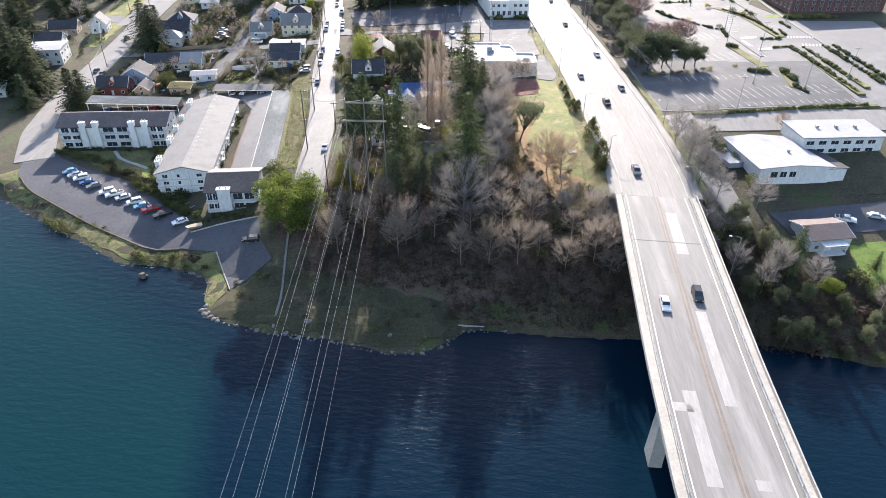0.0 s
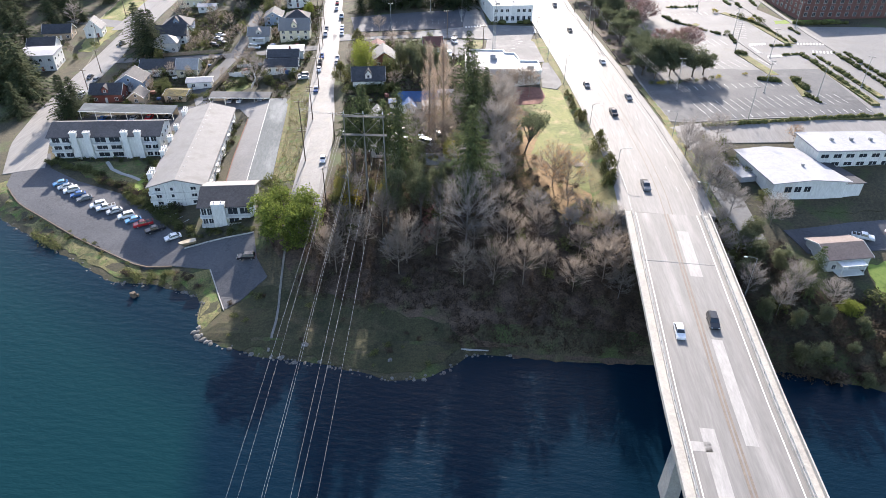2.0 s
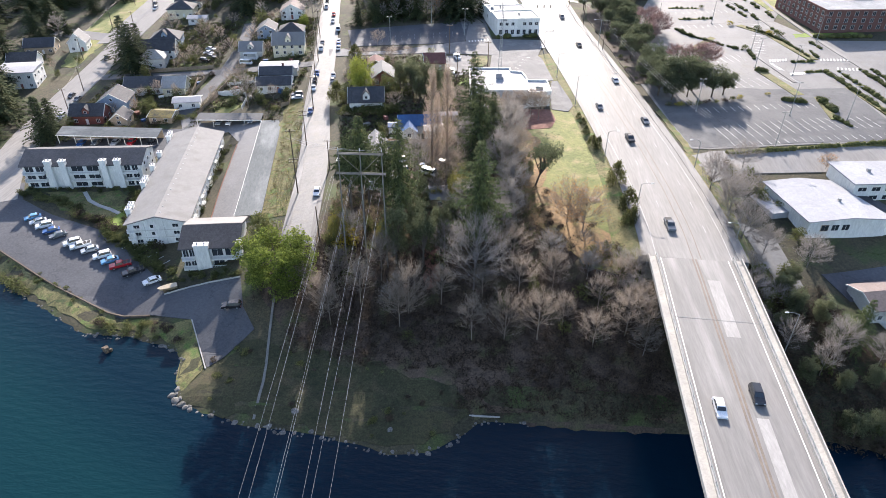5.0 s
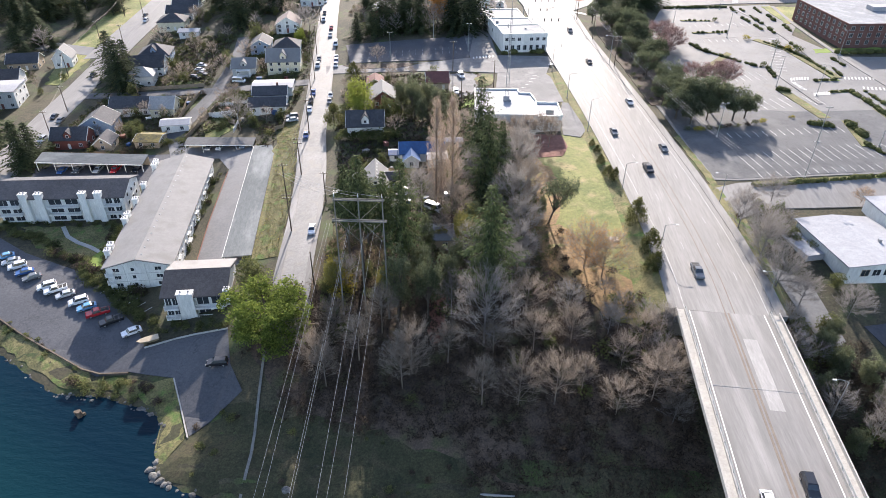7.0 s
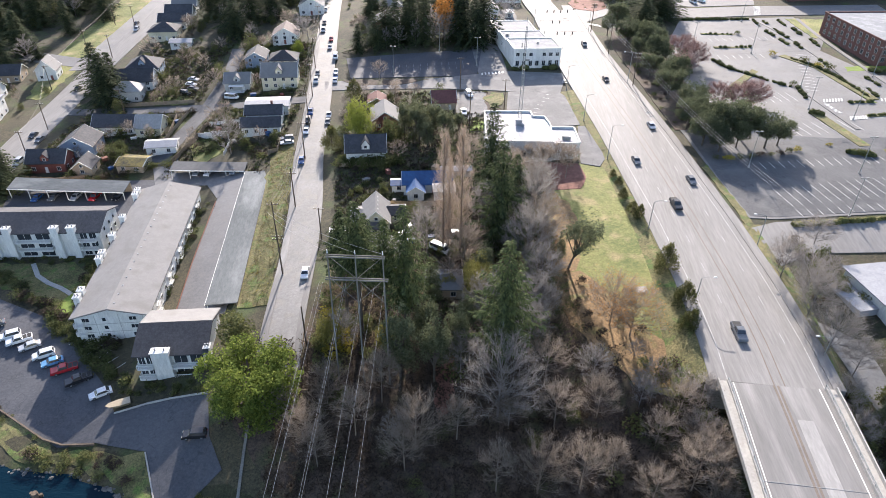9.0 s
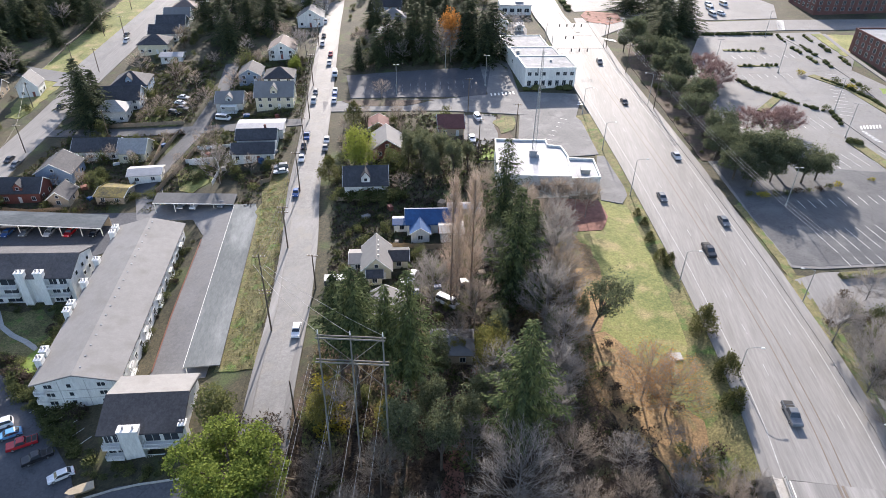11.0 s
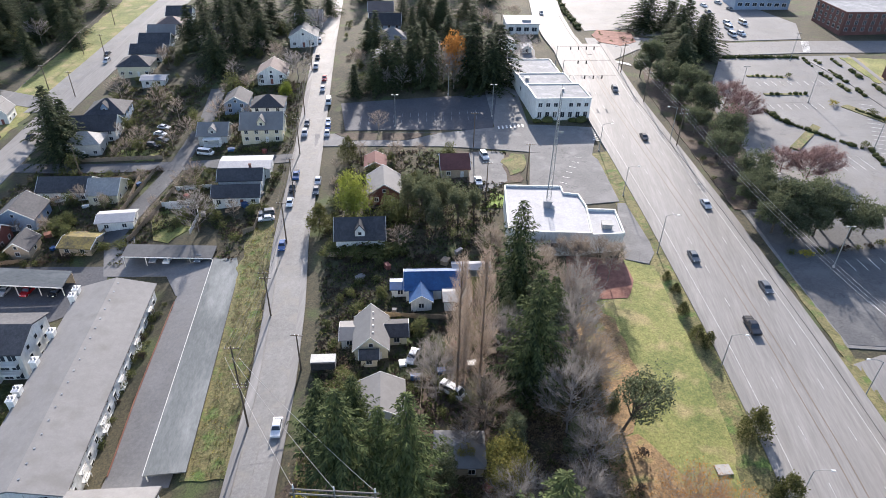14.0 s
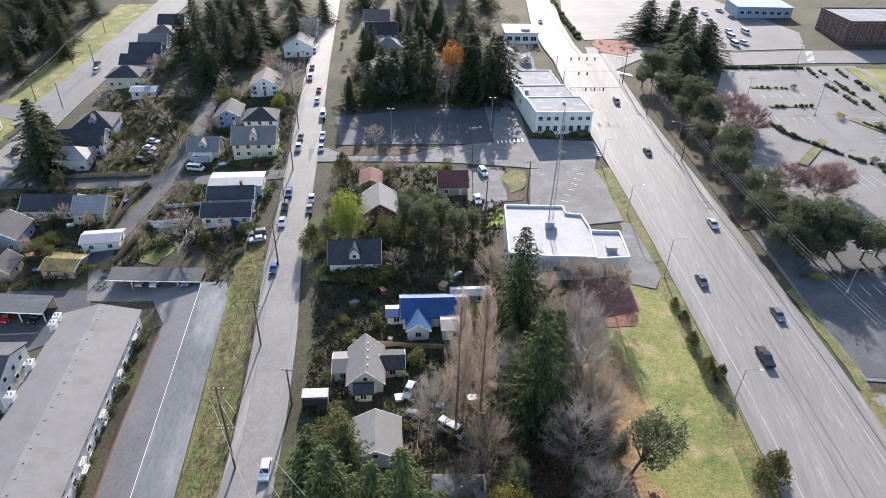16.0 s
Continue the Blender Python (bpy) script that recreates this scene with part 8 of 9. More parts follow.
for a, b in zip((west[0], west[1], west[3], west[4], west[5]), (west[1], west[3], west[4], west[5], west[6])):
    cable([(*a, ground_z(*a) + 10.2), (*b, ground_z(*b) + 10.2)], 0.04, "darkwire", "thick cable beside the side road", n=8, sag=0.8)
hp = [(44.5, 300), (40, 335), (36, 365), (52, 268), (56.5, 240)]
for x, y in hp[:3]:
    utility_pole(x, y, 13.0, 8, (12.5, 11.2))
for k in (-1.1, 0, 1.1):
    cable([(36 + k, 365, 32), (44.5 + k, 300, 31)], 0.02, "wire", "pale highway power cable", n=10, sag=1.0)
    cable([(44.5 + k, 300, 31), (62 + k, 205, 30)], 0.02, "wire", "pale highway power cable", n=14, sag=2.0)


def street_lamp(x, y, h, rz, z=None, arm=2.4, label="slim grey street lamp with a curved arm"):
    t = thing("street_lamp", (x, y, ground_z(x, y) if z is None else z), rz, label, "street lamp")
    part("pole", MB().cyl((0, 0, -0.4), (0, 0, h), 0.12, 0.07, 8), M["galv"], t)
    part("base", MB().cyl((0, 0, -0.4), (0, 0, 0.5), 0.24, 0.2, 8), M["concrete"], t)
    ar = part("arm", MB().cyl((0, 0, h - 0.1), (arm * 0.5, 0, h + 0.35), 0.06, n=6).cyl((arm * 0.5, 0, h + 0.35), (arm, 0, h + 0.4), 0.05, n=6), M["galv"], t)
    part("lamp_head", MB().box((arm + 0.3, 0, h + 0.3), (0.8, 0.32, 0.16), top=0.7), M["white"], ar)
    return t


for x, y, h, rz in ((27.3, 239, 11, 0), (32.6, 201, 8.5, 0), (37.2, 172, 8.5, 0), (23, 266.5, 9, 0), (19.5, 294.5, 9, 0), (43, 303, 12, 180), (58.2, 157, 10, 180), (62.8, 129, 13.0, 180), (57.8, 196, 9, 180), (35, 366, 10, 180)):
    street_lamp(x, y, h, rz)


def lot_light(x, y, h=11.5):
    t = thing("parking_light", (x, y, ground_z(x, y)), rng.uniform(-20, 20), "tall slim grey car park light mast", "light mast", "car park lights")
    part("mast", MB().cyl((0, 0, -0.3), (0, 0, h), 0.13, 0.07, 8), M["galv"], t)
    part("base", MB().cyl((0, 0, -0.3), (0, 0, 0.7), 0.3, n=10), M["concrete"], t)
    for s in (-1, 1):
        part("lamp_head", MB().box((s * 0.8, 0, h), (0.7, 0.4, 0.18)).cyl((0, 0, h + 0.05), (s * 0.6, 0, h + 0.08), 0.05, n=5), M["galv"], t)


for x, y in ((76.5, 345), (100.2, 341.4), (109, 386.4), (107.3, 304.8), (78.5, 391), (85.6, 211), (101.8, 282.3), (68, 237), (98.1, 234.5), (116.4, 233.2), (137.9, 315.7), (136, 243.8), (113.2, 274.1), (-47, 310), (-31, 337), (-14.5, 318)):
    lot_light(x, y)

# ---- radio mast on the white building ----
rm = thing("radio_mast", (0.6, 249.6, 23.8), 0, "slender lattice radio mast on the white building", "radio mast")
for k in range(3):
    a = 6.283 * k / 3
    part("leg", MB().cyl((0.75 * math.cos(a), 0.75 * math.sin(a), 0), (0.25 * math.cos(a), 0.25 * math.sin(a), 30), 0.06, n=6), M["galv"], rm)
for i in range(24):
    z0, z1 = i * 1.25, (i + 1) * 1.25
    r0, r1 = 0.75 - 0.5 * z0 / 30, 0.75 - 0.5 * z1 / 30
    lat = MB()
    for k in range(3):
        a, b = 6.283 * k / 3, 6.283 * (k + 1) / 3
        lat.cyl((r0 * math.cos(a), r0 * math.sin(a), z0), (r1 * math.cos(b), r1 * math.sin(b), z1), 0.035, n=4)
        lat.cyl((r1 * math.cos(a), r1 * math.sin(a), z1), (r1 * math.cos(b), r1 * math.sin(b), z1), 0.035, n=4)
    part("lattice", lat, M["galv"], rm)
part("antenna", MB().cyl((0, 0, 30), (0, 0, 32.5), 0.05, n=6).box((0.9, 0, 20), (1.4, 0.1, 0.6)).box((-0.9, 0, 24), (0.3, 0.3, 1.4)), M["galv"], rm)

# ---- car park markings, kerbs and hedges ----
lot_lines = thing("bay_markings", (0, 0, 0), 0, "faded white parking bay lines on asphalt", "road marking", kind="structure")


def bay_row(x0, y0, x1, y1, n, ln, side, mat_="paint", spine=False):
    a, b = Vector((x0, y0, 0)), Vector((x1, y1, 0))
    d = (b - a).normalized()
    nrm = Vector((-d.y, d.x, 0)) * side
    for i in range(n + 1):
        p = a.lerp(b, i / n)
        for s in ((1, -1) if spine else (1,)):
            q = p + nrm * ln * s
            c = (p + q) / 2
            ob = part("bay_line", MB().box((0, 0, 0), (0.12, ln, 0.02), math.degrees(math.atan2((q - p).y, (q - p).x)) - 90), M[mat_], lot_lines)
            ob.location = (c.x, c.y, ground_z(c.x, c.y) + 0.2)


bay_row(72, 220, 124, 233, 19, 4.6, 1, spine=True)
bay_row(74, 210.5, 130, 221.5, 20, 4.2, 1)
bay_row(72, 240, 112, 247, 14, 4.2, -1)
bay_row(84, 262, 112, 270, 9, 4.2, 1, spine=True)
bay_row(80, 290, 100, 294, 7, 4.2, 1, spine=True)
bay_row(88, 356, 116, 360, 9, 4.4, 1)
bay_row(86, 334, 104, 336, 6, 4.4, 1)
bay_row(112, 300, 122, 340, 12, 4.4, 1)
bay_row(76, 262, 66, 300, 12, 4.2, -1)
bay_row(-60, 316, -20, 320, 14, 4.6, 1, "flatroof", spine=True)
bay_row(-102, 163, -88, 154.5, 5, 4.6, 1)
bay_row(8, 268, 15, 288, 6, 3.6, 1)


def crosswalk(x0, y0, x1, y1, n, ln, rz, z=None):
    for i in range(n):
        u = i / max(1, n - 1)
        x, y = x0 + (x1 - x0) * u, y0 + (y1 - y0) * u
        ob = part("crossing_bar", MB().box((0, 0, 0), (0.55, ln, 0.02), rz), M["paint"], lot_lines)
        ob.location = (x, y, (ground_z(x, y) + 0.26) if z is None else z)


crosswalk(110.2, 290.4, 116.8, 291.8, 7, 3.2, -18)
crosswalk(109.2, 287.4, 110.7, 280.2, 6, 3.0, 60)
crosswalk(113, 275.2, 118.6, 276.6, 7, 3.0, -18)
crosswalk(131, 292.6, 141.6, 293, 9, 3.0, -18)
crosswalk(133.6, 282.6, 140.6, 282, 6, 3.0, -18)
crosswalk(34, 380, 41, 376, 7, 3.4, 20)
crosswalk(120, 398, 124, 412, 10, 3.2, 85)
crosswalk(20, 302, 22, 312, 8, 3.0, 85)
crosswalk(-12, 309, -4, 311, 7, 2.4, 5)


def hedge_row(points, n, h0, h1, kinds, label, wide=1.0):
    """A planted row of shrubs grown into one hedge."""
    pts = along(points, 1.0)
    ps = []
    n = int(n * 1.5)
    for i in range(n):
        p, nn = pts[int((i + 0.5) / n * (len(pts) - 1))]
        x, y, h, w = p.x + rng.uniform(-0.3, 0.3), p.y + rng.uniform(-0.3, 0.3), rng.uniform(h0, h1) * rng.uniform(0.65, 1.2), wide * rng.uniform(0.9, 1.4)
        ps.append(pose(x, y, ground_z(x, y) + 0.05, 0, 0, rng.uniform(0, 360)) @ Matrix.Diagonal((h / 2.4 * w, h / 2.4 * w, h / 2.4, 1)))
    joined("hedge", MODELS["clipped", 0 if rng.random() < 0.7 else 1], ps, "row of low shrubs: " + label, "hedge")


hedge_row([(70, 206), (89.7, 209.6), (105.8, 213), (133, 219)], 44, 1.1, 1.5, (0, 1), "hedge along the car park", 0.85)
hedge_row([(127.4, 278.7), (131, 253), (133.6, 228)], 26, 1.1, 1.5, (0, 1, 3), "hedge along the car park drive", 1.2)
hedge_row([(132.6, 279), (135.6, 257), (138.4, 236)], 18, 1.0, 1.4, (0, 1), "hedge along the car park drive", 1.2)
hedge_row([(141.6, 282), (144, 264), (147, 240)], 18, 1.0, 1.5, (0, 1), "hedge along the car park drive", 1.2)
hedge_row([(146.2, 282), (148.6, 262), (151, 240)], 18, 1.0, 1.5, (0, 1), "hedge along the outer path", 1.2)
hedge_row([(82, 332.5), (85.5, 323.6), (97, 310), (102.2, 305)], 20, 0.8, 1.5, (0, 1, 2), "shrubs on the car park island", 1.1)
hedge_row([(103, 304), (105.6, 304), (104.6, 292)], 7, 0.9, 1.4, (0, 2, 3), "shrubs on the car park island", 1.1)
hedge_row([(101, 279), (105, 277)], 4, 1.2, 1.6, (0, 2, 3), "shrubs at the crossing", 1.2)
hedge_row([(100.9, 248.4), (108.2, 246.2)], 6, 1.4, 1.8, (0,), "dark shrubs at the bay end", 1.2)
hedge_row([(113.9, 250), (114.5, 238.8)], 8, 1.5, 1.9, (0,), "tall hedge beside the drive", 1.2)
hedge_row([(112.5, 234), (115.6, 227)], 5, 0.9, 1.3, (0, 1), "thin shrubs beside the drive", 1.0)
hedge_row([(82, 388), (94, 388.6), (109, 389.6), (114, 390)], 22, 1.0, 1.4, (0, 1), "hedge ending the upper car park", 1.0)
for x0, y0, x1, y1 in ((115.2, 389, 115.4, 379), (115.6, 371, 117.4, 364.6), (118, 360, 119, 352.4), (119.2, 387, 119.7, 382), (120.6, 375, 122, 362), (123.2, 356, 123.4, 348), (126.6, 389, 127.2, 380), (129, 376, 129.8, 366), (131.4, 360, 131.4, 350.6), (125.4, 335, 126.4, 327.6), (130.9, 303.6, 130.8, 295), (135.2, 316, 136.8, 306), (119, 289.6, 127.4, 290.6), (120, 278, 127, 279.6)):
    hedge_row([(x0, y0), (x1, y1)], max(3, int(math.hypot(x1 - x0, y1 - y0) / 1.7)), 0.9, 1.2, (0,), "clipped oblong hedge", 1.2)
hedge_row([(114.5, 335.4), (120, 328), (124.6, 316), (127, 300), (127.4, 294)], 24, 0.8, 1.3, (2, 3), "shrubs in the long planted bed", 1.1)
for x, y, h, k in ((108.1, 339.6, 2.2, 3), (121.4, 325.6, 2.4, 3), (124.6, 323, 2.6, 0), (118, 331.6, 2.4, 0), (101.6, 367, 1.8, 0), (104.6, 305.4, 2, 0), (103.2, 278, 1.8, 0), (97, 253, 1.2, 3)):
    plant("shrub", k, x, y, h, 1.25)
hedge_row([(87, 366.6), (101, 366.6)], 4, 0.8, 1.2, (0, 2), "shrubs on a small island", 1.0)
hedge_row([(88, 347.6), (104, 349.6)], 5, 0.8, 1.2, (0, 2), "shrubs on a small island", 1.0)
hedge_row([(15.5, 490), (19.5, 455), (25, 421)], 20, 1.0, 2.0, (0, 2), "shrubs at the junction", 1.4)
hedge_row([(0.5, 314.3), (5.5, 315.2)], 3, 1.2, 1.8, (0,), "clipped shrubs before the office", 1.2)
hedge_row([(12.5, 316.4), (17.5, 317.2)], 3, 1.2, 1.8, (0,), "clipped shrubs before the office", 1.2)
hedge_row([(140, 322), (165, 324)], 12, 1.2, 2.0, (0, 1), "shrubs below the brick offices", 1.2)
for x, y, w_, l_, rz in ((94, 366.6, 17, 1.8, 0), (96, 348.6, 19, 1.8, 5), (117, 332, 4.0, 18, 35), (124.6, 310, 4.4, 36, 11), (130.8, 253, 3.0, 52, 7), (135.8, 257, 2.4, 46, 8), (92, 316, 3.0, 36, -36), (105.4, 266, 4.0, 26, 12), (113, 242, 2.6, 20, -6), (123.2, 290.2, 10, 1.8, 6), (123.6, 278.6, 9, 1.8, 12), (103, 212.6, 68, 1.6, 11)):
    mb = MB().box((0, 0, -0.5), (w_, l_, 0.75), 0, 0.99)
    single("traffic_island", mb, M["bank"], "kerbed planted island in the car park", "traffic island", at=(x, y, ground_z(x, y) + 0.05), rz=rz)

for line, half in (([(136.5, 392), (136.5, 366), (138.5, 334), (141, 305), (143.9, 281), (146.5, 254), (149.5, 228)], 0.9), ([(117, 386), (123, 362), (126, 338), (127.8, 296)], 0.5), ([(130, 279), (133, 252), (135, 230)], 0.5), ([(106.5, 300), (108.3, 286), (109.7, 277), (111.4, 266)], 0.8)):
    ribbon("pavement", line, -half, half, M["deckpave"], 0.34, heights, 1.5, label="pale concrete path between the clipped hedges", category="pavement")

drape("lawn", [(131, 392), (149, 391), (146, 378), (139, 368), (133.6, 362)], M["lawn"], 0.3, 4.0, "sunny lawn at the corner of the brick offices", "lawn")

# ---- shore: rocks, stump, log, sea wall ----
rr = random.Random(8)


def rock_mesh(seed):
    r = random.Random(seed)
    bm = bmesh.new()
    bmesh.ops.create_icosphere(bm, subdivisions=2, radius=1.0)
    for v in bm.verts:
        k = 1 + 0.3 * noise.noise(v.co * 1.7 + Vector((seed * 7.3, 0, 0))) + r.uniform(-0.05, 0.05)
        v.co = Vector((v.co.x * k * 1.2, v.co.y * k, v.co.z * k * 0.7))
    me = bpy.data.meshes.new("rock")
    bm.to_mesh(me)
    bm.free()
    me.materials.append(M["rock"])
    return me


ROCKS = [rock_mesh(k) for k in range(4)]
edge_pts = [p for p in along([tuple(q) for q in SHORE[3:18]], 0.8)]
for k in range(330):
    p, n = edge_pts[rr.randrange(len(edge_pts))]
    if p.x > 8 or -128 < p.x < -98 and rr.random() < 0.7:
        continue
    q = p + n * rr.uniform(-1.3, 0.45)
    s = rr.uniform(0.15, 0.36) if rr.random() < 0.9 else rr.uniform(0.4, 0.6)
    ob = single("rock", ROCKS[k % 4], None, "pale weathered boulder at the water's edge", "rock", "shore rocks", at=(q.x, q.y, max(0, ground_z(q.x, q.y)) - 0.05), rz=rr.uniform(0, 360))
    ob.scale = (s, s, s * rr.uniform(0.7, 1.1))
for x, y, s in ((-66.8, 113, 0.9), (-65, 112.1, 0.8), (-67.6, 116.2, 0.7), (-62.8, 110.8, 0.6), (-68.2, 114.4, 0.7), (-66, 113.6, 0.6), (-67.4, 114.8, 0.55), (-64, 111.4, 0.6), (-40.4, 111.3, 0.8), (-20, 108, 0.6)):
    ob = single("rock", ROCKS[rr.randrange(4)], None, "large pale boulder on the rocky point", "rock", "shore rocks", at=(x, y, max(0, ground_z(x, y)) - 0.1), rz=rr.uniform(0, 360))
    ob.scale = (s, s, s * 0.9)
st = MB().cyl((0, 0, -2.5), (0.1, 0, 1.5), 0.75, 0.55, 10).cyl((-0.5, 0.2, -2.5), (-0.9, 0.3, 1.0), 0.4, 0.3, 8).cyl((0.6, 0.3, -2.5), (0.9, 0.4, 0.7), 0.35, 0.28, 8)
single("pile_stump", st, M["timber"], "rotten brown timber pile cluster in the shallows", "pile", at=(-88.5, 126.3, 0))
single("driftwood", MB().cyl((-4.2, 113.4, 0.45), (2.2, 113.6, 0.35), 0.28, 0.16, 8), M["rooflight"], "bleached driftwood log on the beach", "driftwood")
wall_line = [(-150, 172), (-142.6, 164.2), (-115.4, 148.7), (-90, 136.2), (-83, 137.6)]
ribbon("sea_wall", wall_line, -0.16, 0.16, M["timber"], 0.5, heights, 1.0, label="low dark retaining wall beside the car park", category="wall")
ribbon("kerb", [(-71.6, 135.8), (-63.1, 121.4)], -0.14, 0.14, M["concrete"], 0.35, heights, 0.8, label="pale concrete kerb at the car park tip", category="kerb")
ribbon("kerb", [(-82, 144.4), (-75, 146.8), (-63, 147.8)], -0.15, 0.15, M["concrete"], 0.4, heights, 0.8, label="pale concrete kerb of the car park", category="kerb")
ribbon("footpath", [(-52.4, 141), (-51.2, 132), (-49.2, 119), (-48.5, 109)], -0.28, 0.28, M["weathered"], 0.2, heights, 0.4, label="narrow grey footpath down to the shore", category="path")
ribbon("footpath", [(-128, 192), (-124, 186), (-115, 183), (-104, 176), (-101, 170)], -0.6, 0.6, M["concrete"], 0.22, heights, 0.4, label="winding concrete path through the lawn", category="path")
boat = thing("rowing_boat", (-81.6, 146.2, ground_z(-81.6, 146.2) + 0.2), -60, "small tan boat on the car park edge", "boat")
part("hull", MB().add([(-0.9, 2.2, 0.9), (0.9, 2.2, 0.9), (1.0, 0, 0.9), (0.7, -1.8, 0.95), (0, -2.6, 1.05), (-0.7, -1.8, 0.95), (-1.0, 0, 0.9), (-0.5, 2.1, 0), (0.5, 2.1, 0), (0.5, 0, 0), (0, -2.0, 0.15), (-0.5, 0, 0)],
                       [(0, 1, 8, 7), (1, 2, 9, 8), (2, 3, 10, 9), (3, 4, 10), (4, 5, 10), (5, 6, 11, 10), (6, 0, 7, 11), (7, 8, 9, 11), (9, 10, 11), (6, 5, 4, 3, 2, 1, 0)]), CAR["tan"], boat)
for x0, y0, x1, y1 in ((-50, 147.6, -42, 147.2),):
    fn = thing("guard_rail", (0, 0, 0), 0, "timber guard rail at the street's dead end", "guard rail")
    for i in range(5):
        x, y = x0 + (x1 - x0) * i / 4, y0 + (y1 - y0) * i / 4
        part("post", MB().box((x, y, ground_z(x, y) - 0.5), (0.25, 0.25, 1.6)), M["timber"], fn)
    part("rail", MB().cyl((x0, y0, ground_z(x0, y0) + 0.9), (x1, y1, ground_z(x1, y1) + 0.9), 0.16, n=6), M["fence"], fn)


def fence_run(points, h, material, label):
    t = thing("fence", (0, 0, 0), 0, label, "fence")
    for a, b in zip(points, points[1:]):
        d = math.hypot(b[0] - a[0], b[1] - a[1])
        n = max(1, int(d / 2.4))
        for i in range(n):
            u, v = i / n, (i + 1) / n
            x0, y0, x1, y1 = a[0] + (b[0] - a[0]) * u, a[1] + (b[1] - a[1]) * u, a[0] + (b[0] - a[0]) * v, a[1] + (b[1] - a[1]) * v
            cx, cy = (x0 + x1) / 2, (y0 + y1) / 2
            z = ground_z(cx, cy)
            rz = math.degrees(math.atan2(y1 - y0, x1 - x0))
            part("panel", MB().box((cx, cy, z - 0.3), (d / n - 0.08, 0.06, h + 0.3), rz), M[material], t)
            part("post", MB().box((x0, y0, z - 0.4), (0.12, 0.12, h + 0.55), rz), M[material], t)


fence_run([(-112, 246), (-110, 262), (-109, 282)], 1.7, "fence", "weathered board fence along the alley")
fence_run([(-121, 246), (-121, 268), (-121, 284)], 1.6, "fence", "weathered board fence behind the sheds")
fence_run([(-160, 291.5), (-122, 292)], 1.5, "fence", "board fence along the cross lane")
fence_run([(-108, 262), (-98, 262)], 1.4, "white", "white picket fence round a yard")
fence_run([(-109, 272), (-98, 273)], 1.4, "white", "white board fence round a yard")
fence_run([(-78.5, 262), (-77.4, 250), (-80, 248)], 1.6, "fence", "board fence beside the street")
fence_run([(-54, 236.5), (-40, 236.5)], 1.4, "fence", "board fence behind the hedge")
fence_run([(-42, 215), (-22, 214)], 1.4, "fence", "board fence between gardens")
fence_run([(-26, 205), (-25, 186)], 1.4, "fence", "board fence beside the parked car")
fence_run([(-157, 236), (-146, 235), (-136, 237)], 1.4, "fence", "board fence behind the carport")
fence_run([(-110, 263.5), (-100, 264.6), (-96.2, 257.5), (-95.6, 249.2)], 1.5, "white", "white board fence round the back garden")
fence_run([(-121.3, 265.3), (-124.5, 280), (-133.2, 278.6)], 1.6, "fence", "brown board fence beside the alley")
# low wall of the drive and planting strip by the long flats
ribbon("kerb", [(-80.9, 174), (-84.2, 191.6), (-88.6, 222)], -0.08, 0.08, M["orangepaint"], 0.45, heights, 0.9, label="red painted kerb along the drive", category="kerb")
drape("planting_bed", [(-86.0, 170), (-80.6, 170), (-84.5, 191.6), (-88.8, 224), (-94, 224)], M["ground"], 0.22, 5.0, "narrow grassy bed below the flats", "planting bed")
single("utility_slab", MB().box((27.0, 177.2, ground_z(27, 177.2)), (2.6, 2.0, 0.35), 10), M["concrete"], "pale concrete slab on the lawn", "slab")
# panels of the residential street: transverse joints
for k in range(4, 70):
    rows_ = along(STREET, 4.5)
    if k < len(rows_):
        p, n = rows_[k]
        a, b = p - n * 4.1, p + n * 1.9
        za, zb = ground_z(a.x, a.y) + 0.23, ground_z(b.x, b.y) + 0.23
        j = MB().add([a + Vector((0, -0.03, za)), b + Vector((0, -0.03, zb)), b + Vector((0, 0.03, zb)), a + Vector((0, 0.03, za))], [(0, 1, 2, 3)])
        part("slab_joint", j, M["oldasphalt"], street)
ribbon("slab_joint", STREET, -1.14, -1.08, M["oldasphalt"], 0.235, heights, 0.02, parent=street)
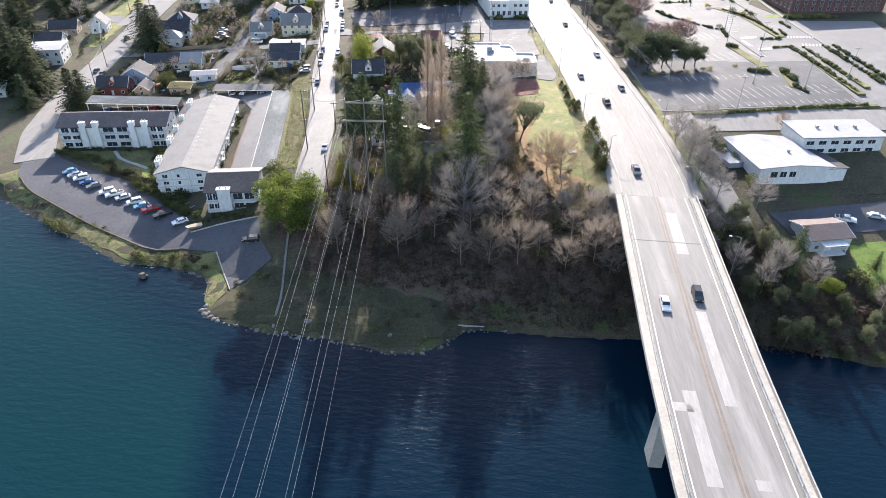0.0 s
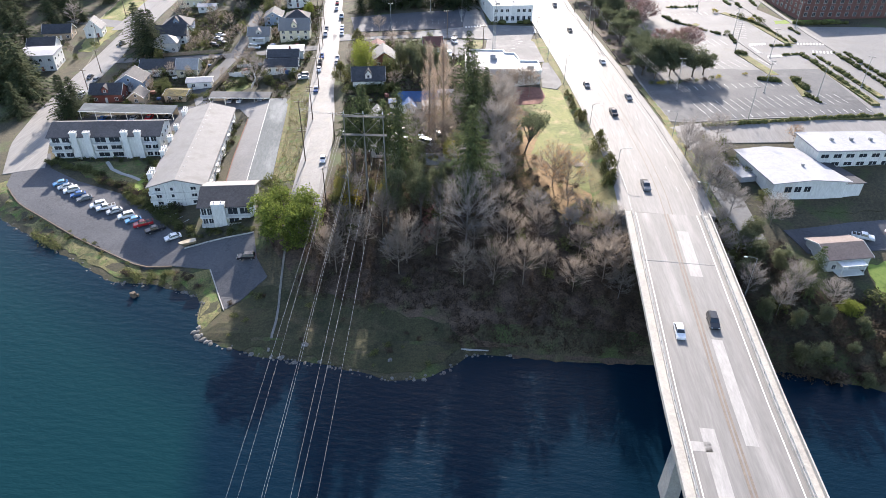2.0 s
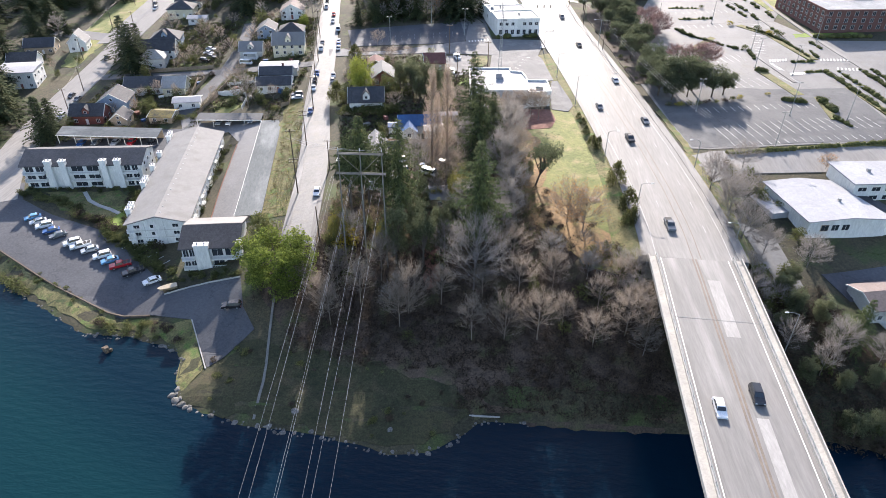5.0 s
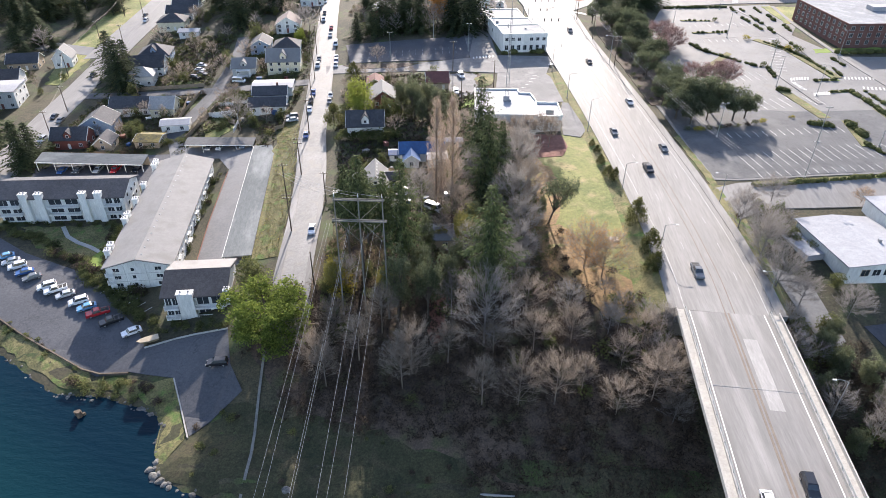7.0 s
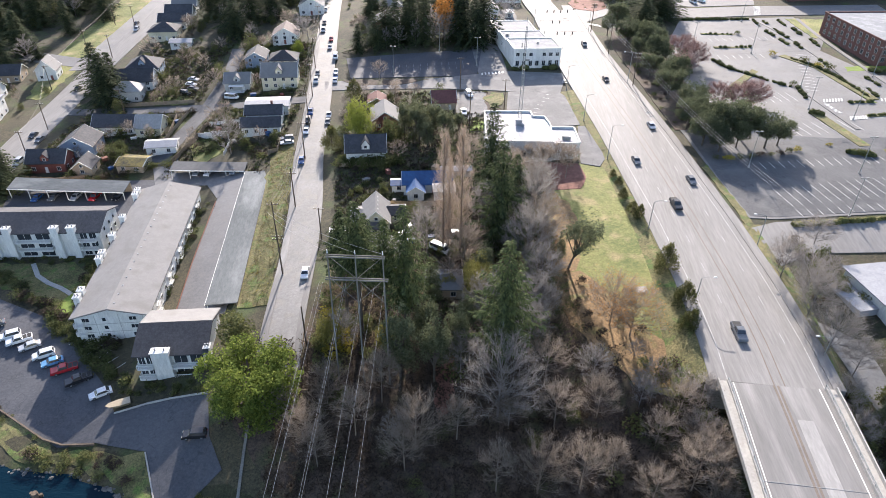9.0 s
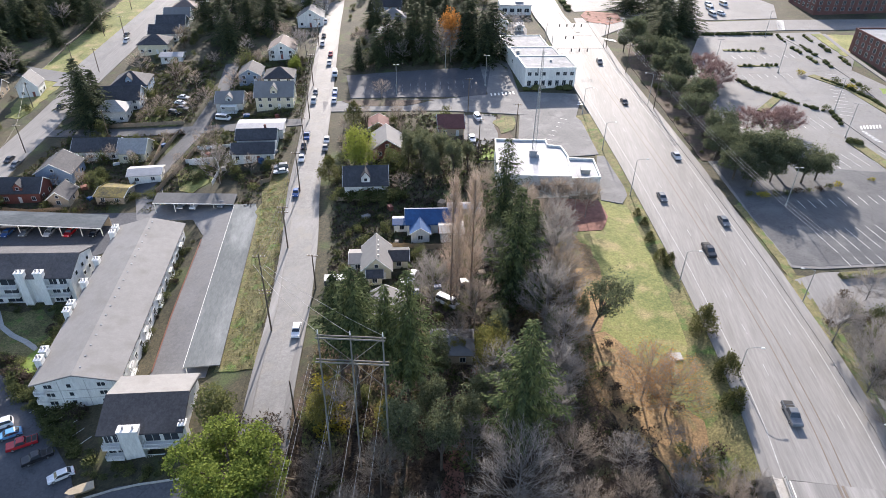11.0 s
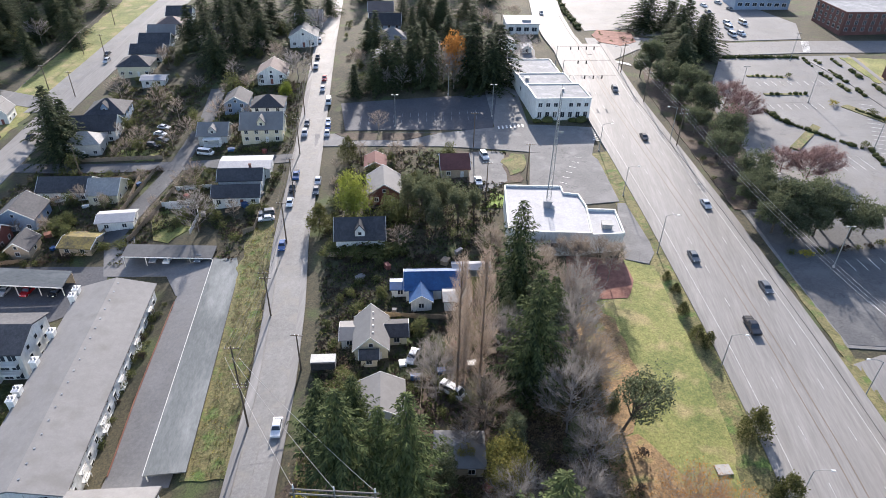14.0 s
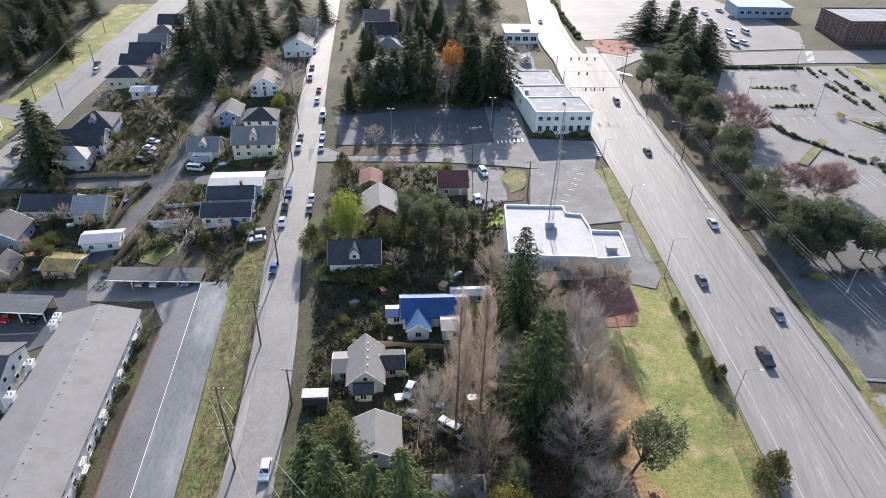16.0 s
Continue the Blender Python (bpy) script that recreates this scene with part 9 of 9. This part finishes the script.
# lighter repairs in the bridge deck
for y, off, w_, l_ in ((130.5, 2.6, 2.7, 19), (87, 2.4, 2.1, 27), (67, -4.2, 2.4, 20), (73.2, -6.0, 3.4, 2.6), (96, 4.6, 0.9, 1.2), (90, 5.2, 1.0, 1.2), (82, 5.4, 0.9, 1.2), (58, 3.2, 2.2, 2.2), (110, -3.0, 1.6, 0.5)):
    rows_ = [r for r in hw if abs(r[0].y - y) <= max(l_ / 2, 0.6)]
    ribbon("deck_patch", rows_, off - w_ / 2, off + w_ / 2, M["repair"], 0.262, hwy_z, 0.02, parent=bridge)
# traffic signals at the junction
for x, y, n_ in ((14.5, 372.5, 4), (16, 356, 2), (17, 340, 3)):
    sp = thing("traffic_signal", (x, y, float(hwy_z(0, y)) + 0.2), 8, "span wire traffic signals over the junction", "traffic signal")
    part("pole", MB().cyl((-4, 0, -1), (-4, 0, 7.5), 0.16, 0.12, 8), M["galv"], sp)
    part("span_wire", MB().cyl((-4, 0, 7.2), (14, 0, 7.2), 0.04, n=4), M["darkwire"], sp)
    for k in range(n_):
        part("signal_head", MB().box((1.5 + k * 3.2, 0, 5.9), (0.4, 0.35, 1.2)), M["rubber"], sp)
# garden clutter
cl = random.Random(21)
for x, y in ((-132, 243), (-128, 246), (-126, 249.5), (-137, 249), (-142, 248), (-124, 244), (-27, 196), (-22, 198), (-30, 200), (-24, 234), (-21, 238), (-38, 232), (-44, 228), (-34, 216), (-20, 206), (-16, 200), (-101, 262), (-95, 258), (-104, 268), (-84, 262), (-81, 268), (-123, 276), (-134, 264), (-88, 294), (-100, 296), (-12, 204), (-22, 175), (-12, 172)):
    m_ = ("white", "tarp", "roofgray", "redwall", "steel", "fence", "orangepaint")[cl.randrange(7)]
    sx, sy, sz = cl.uniform(0.8, 2.2), cl.uniform(0.8, 1.8), cl.uniform(0.5, 1.3)
    mb = MB().box((0, 0, 0), (sx, sy, sz), 0, 0.96).box((0, 0, sz), (sx * 1.06, sy * 1.06, 0.08))
    single("garden_box", mb, M[m_], "small covered storage box in a cluttered garden", "storage box", at=(x, y, ground_z(x, y)), rz=cl.uniform(0, 90))

for i_, ps_ in REST.items():
    joined("shrubbery", MODELS["shrub", i_], ps_, "scattered low garden and bank shrubs", "shrubs", "stuff")
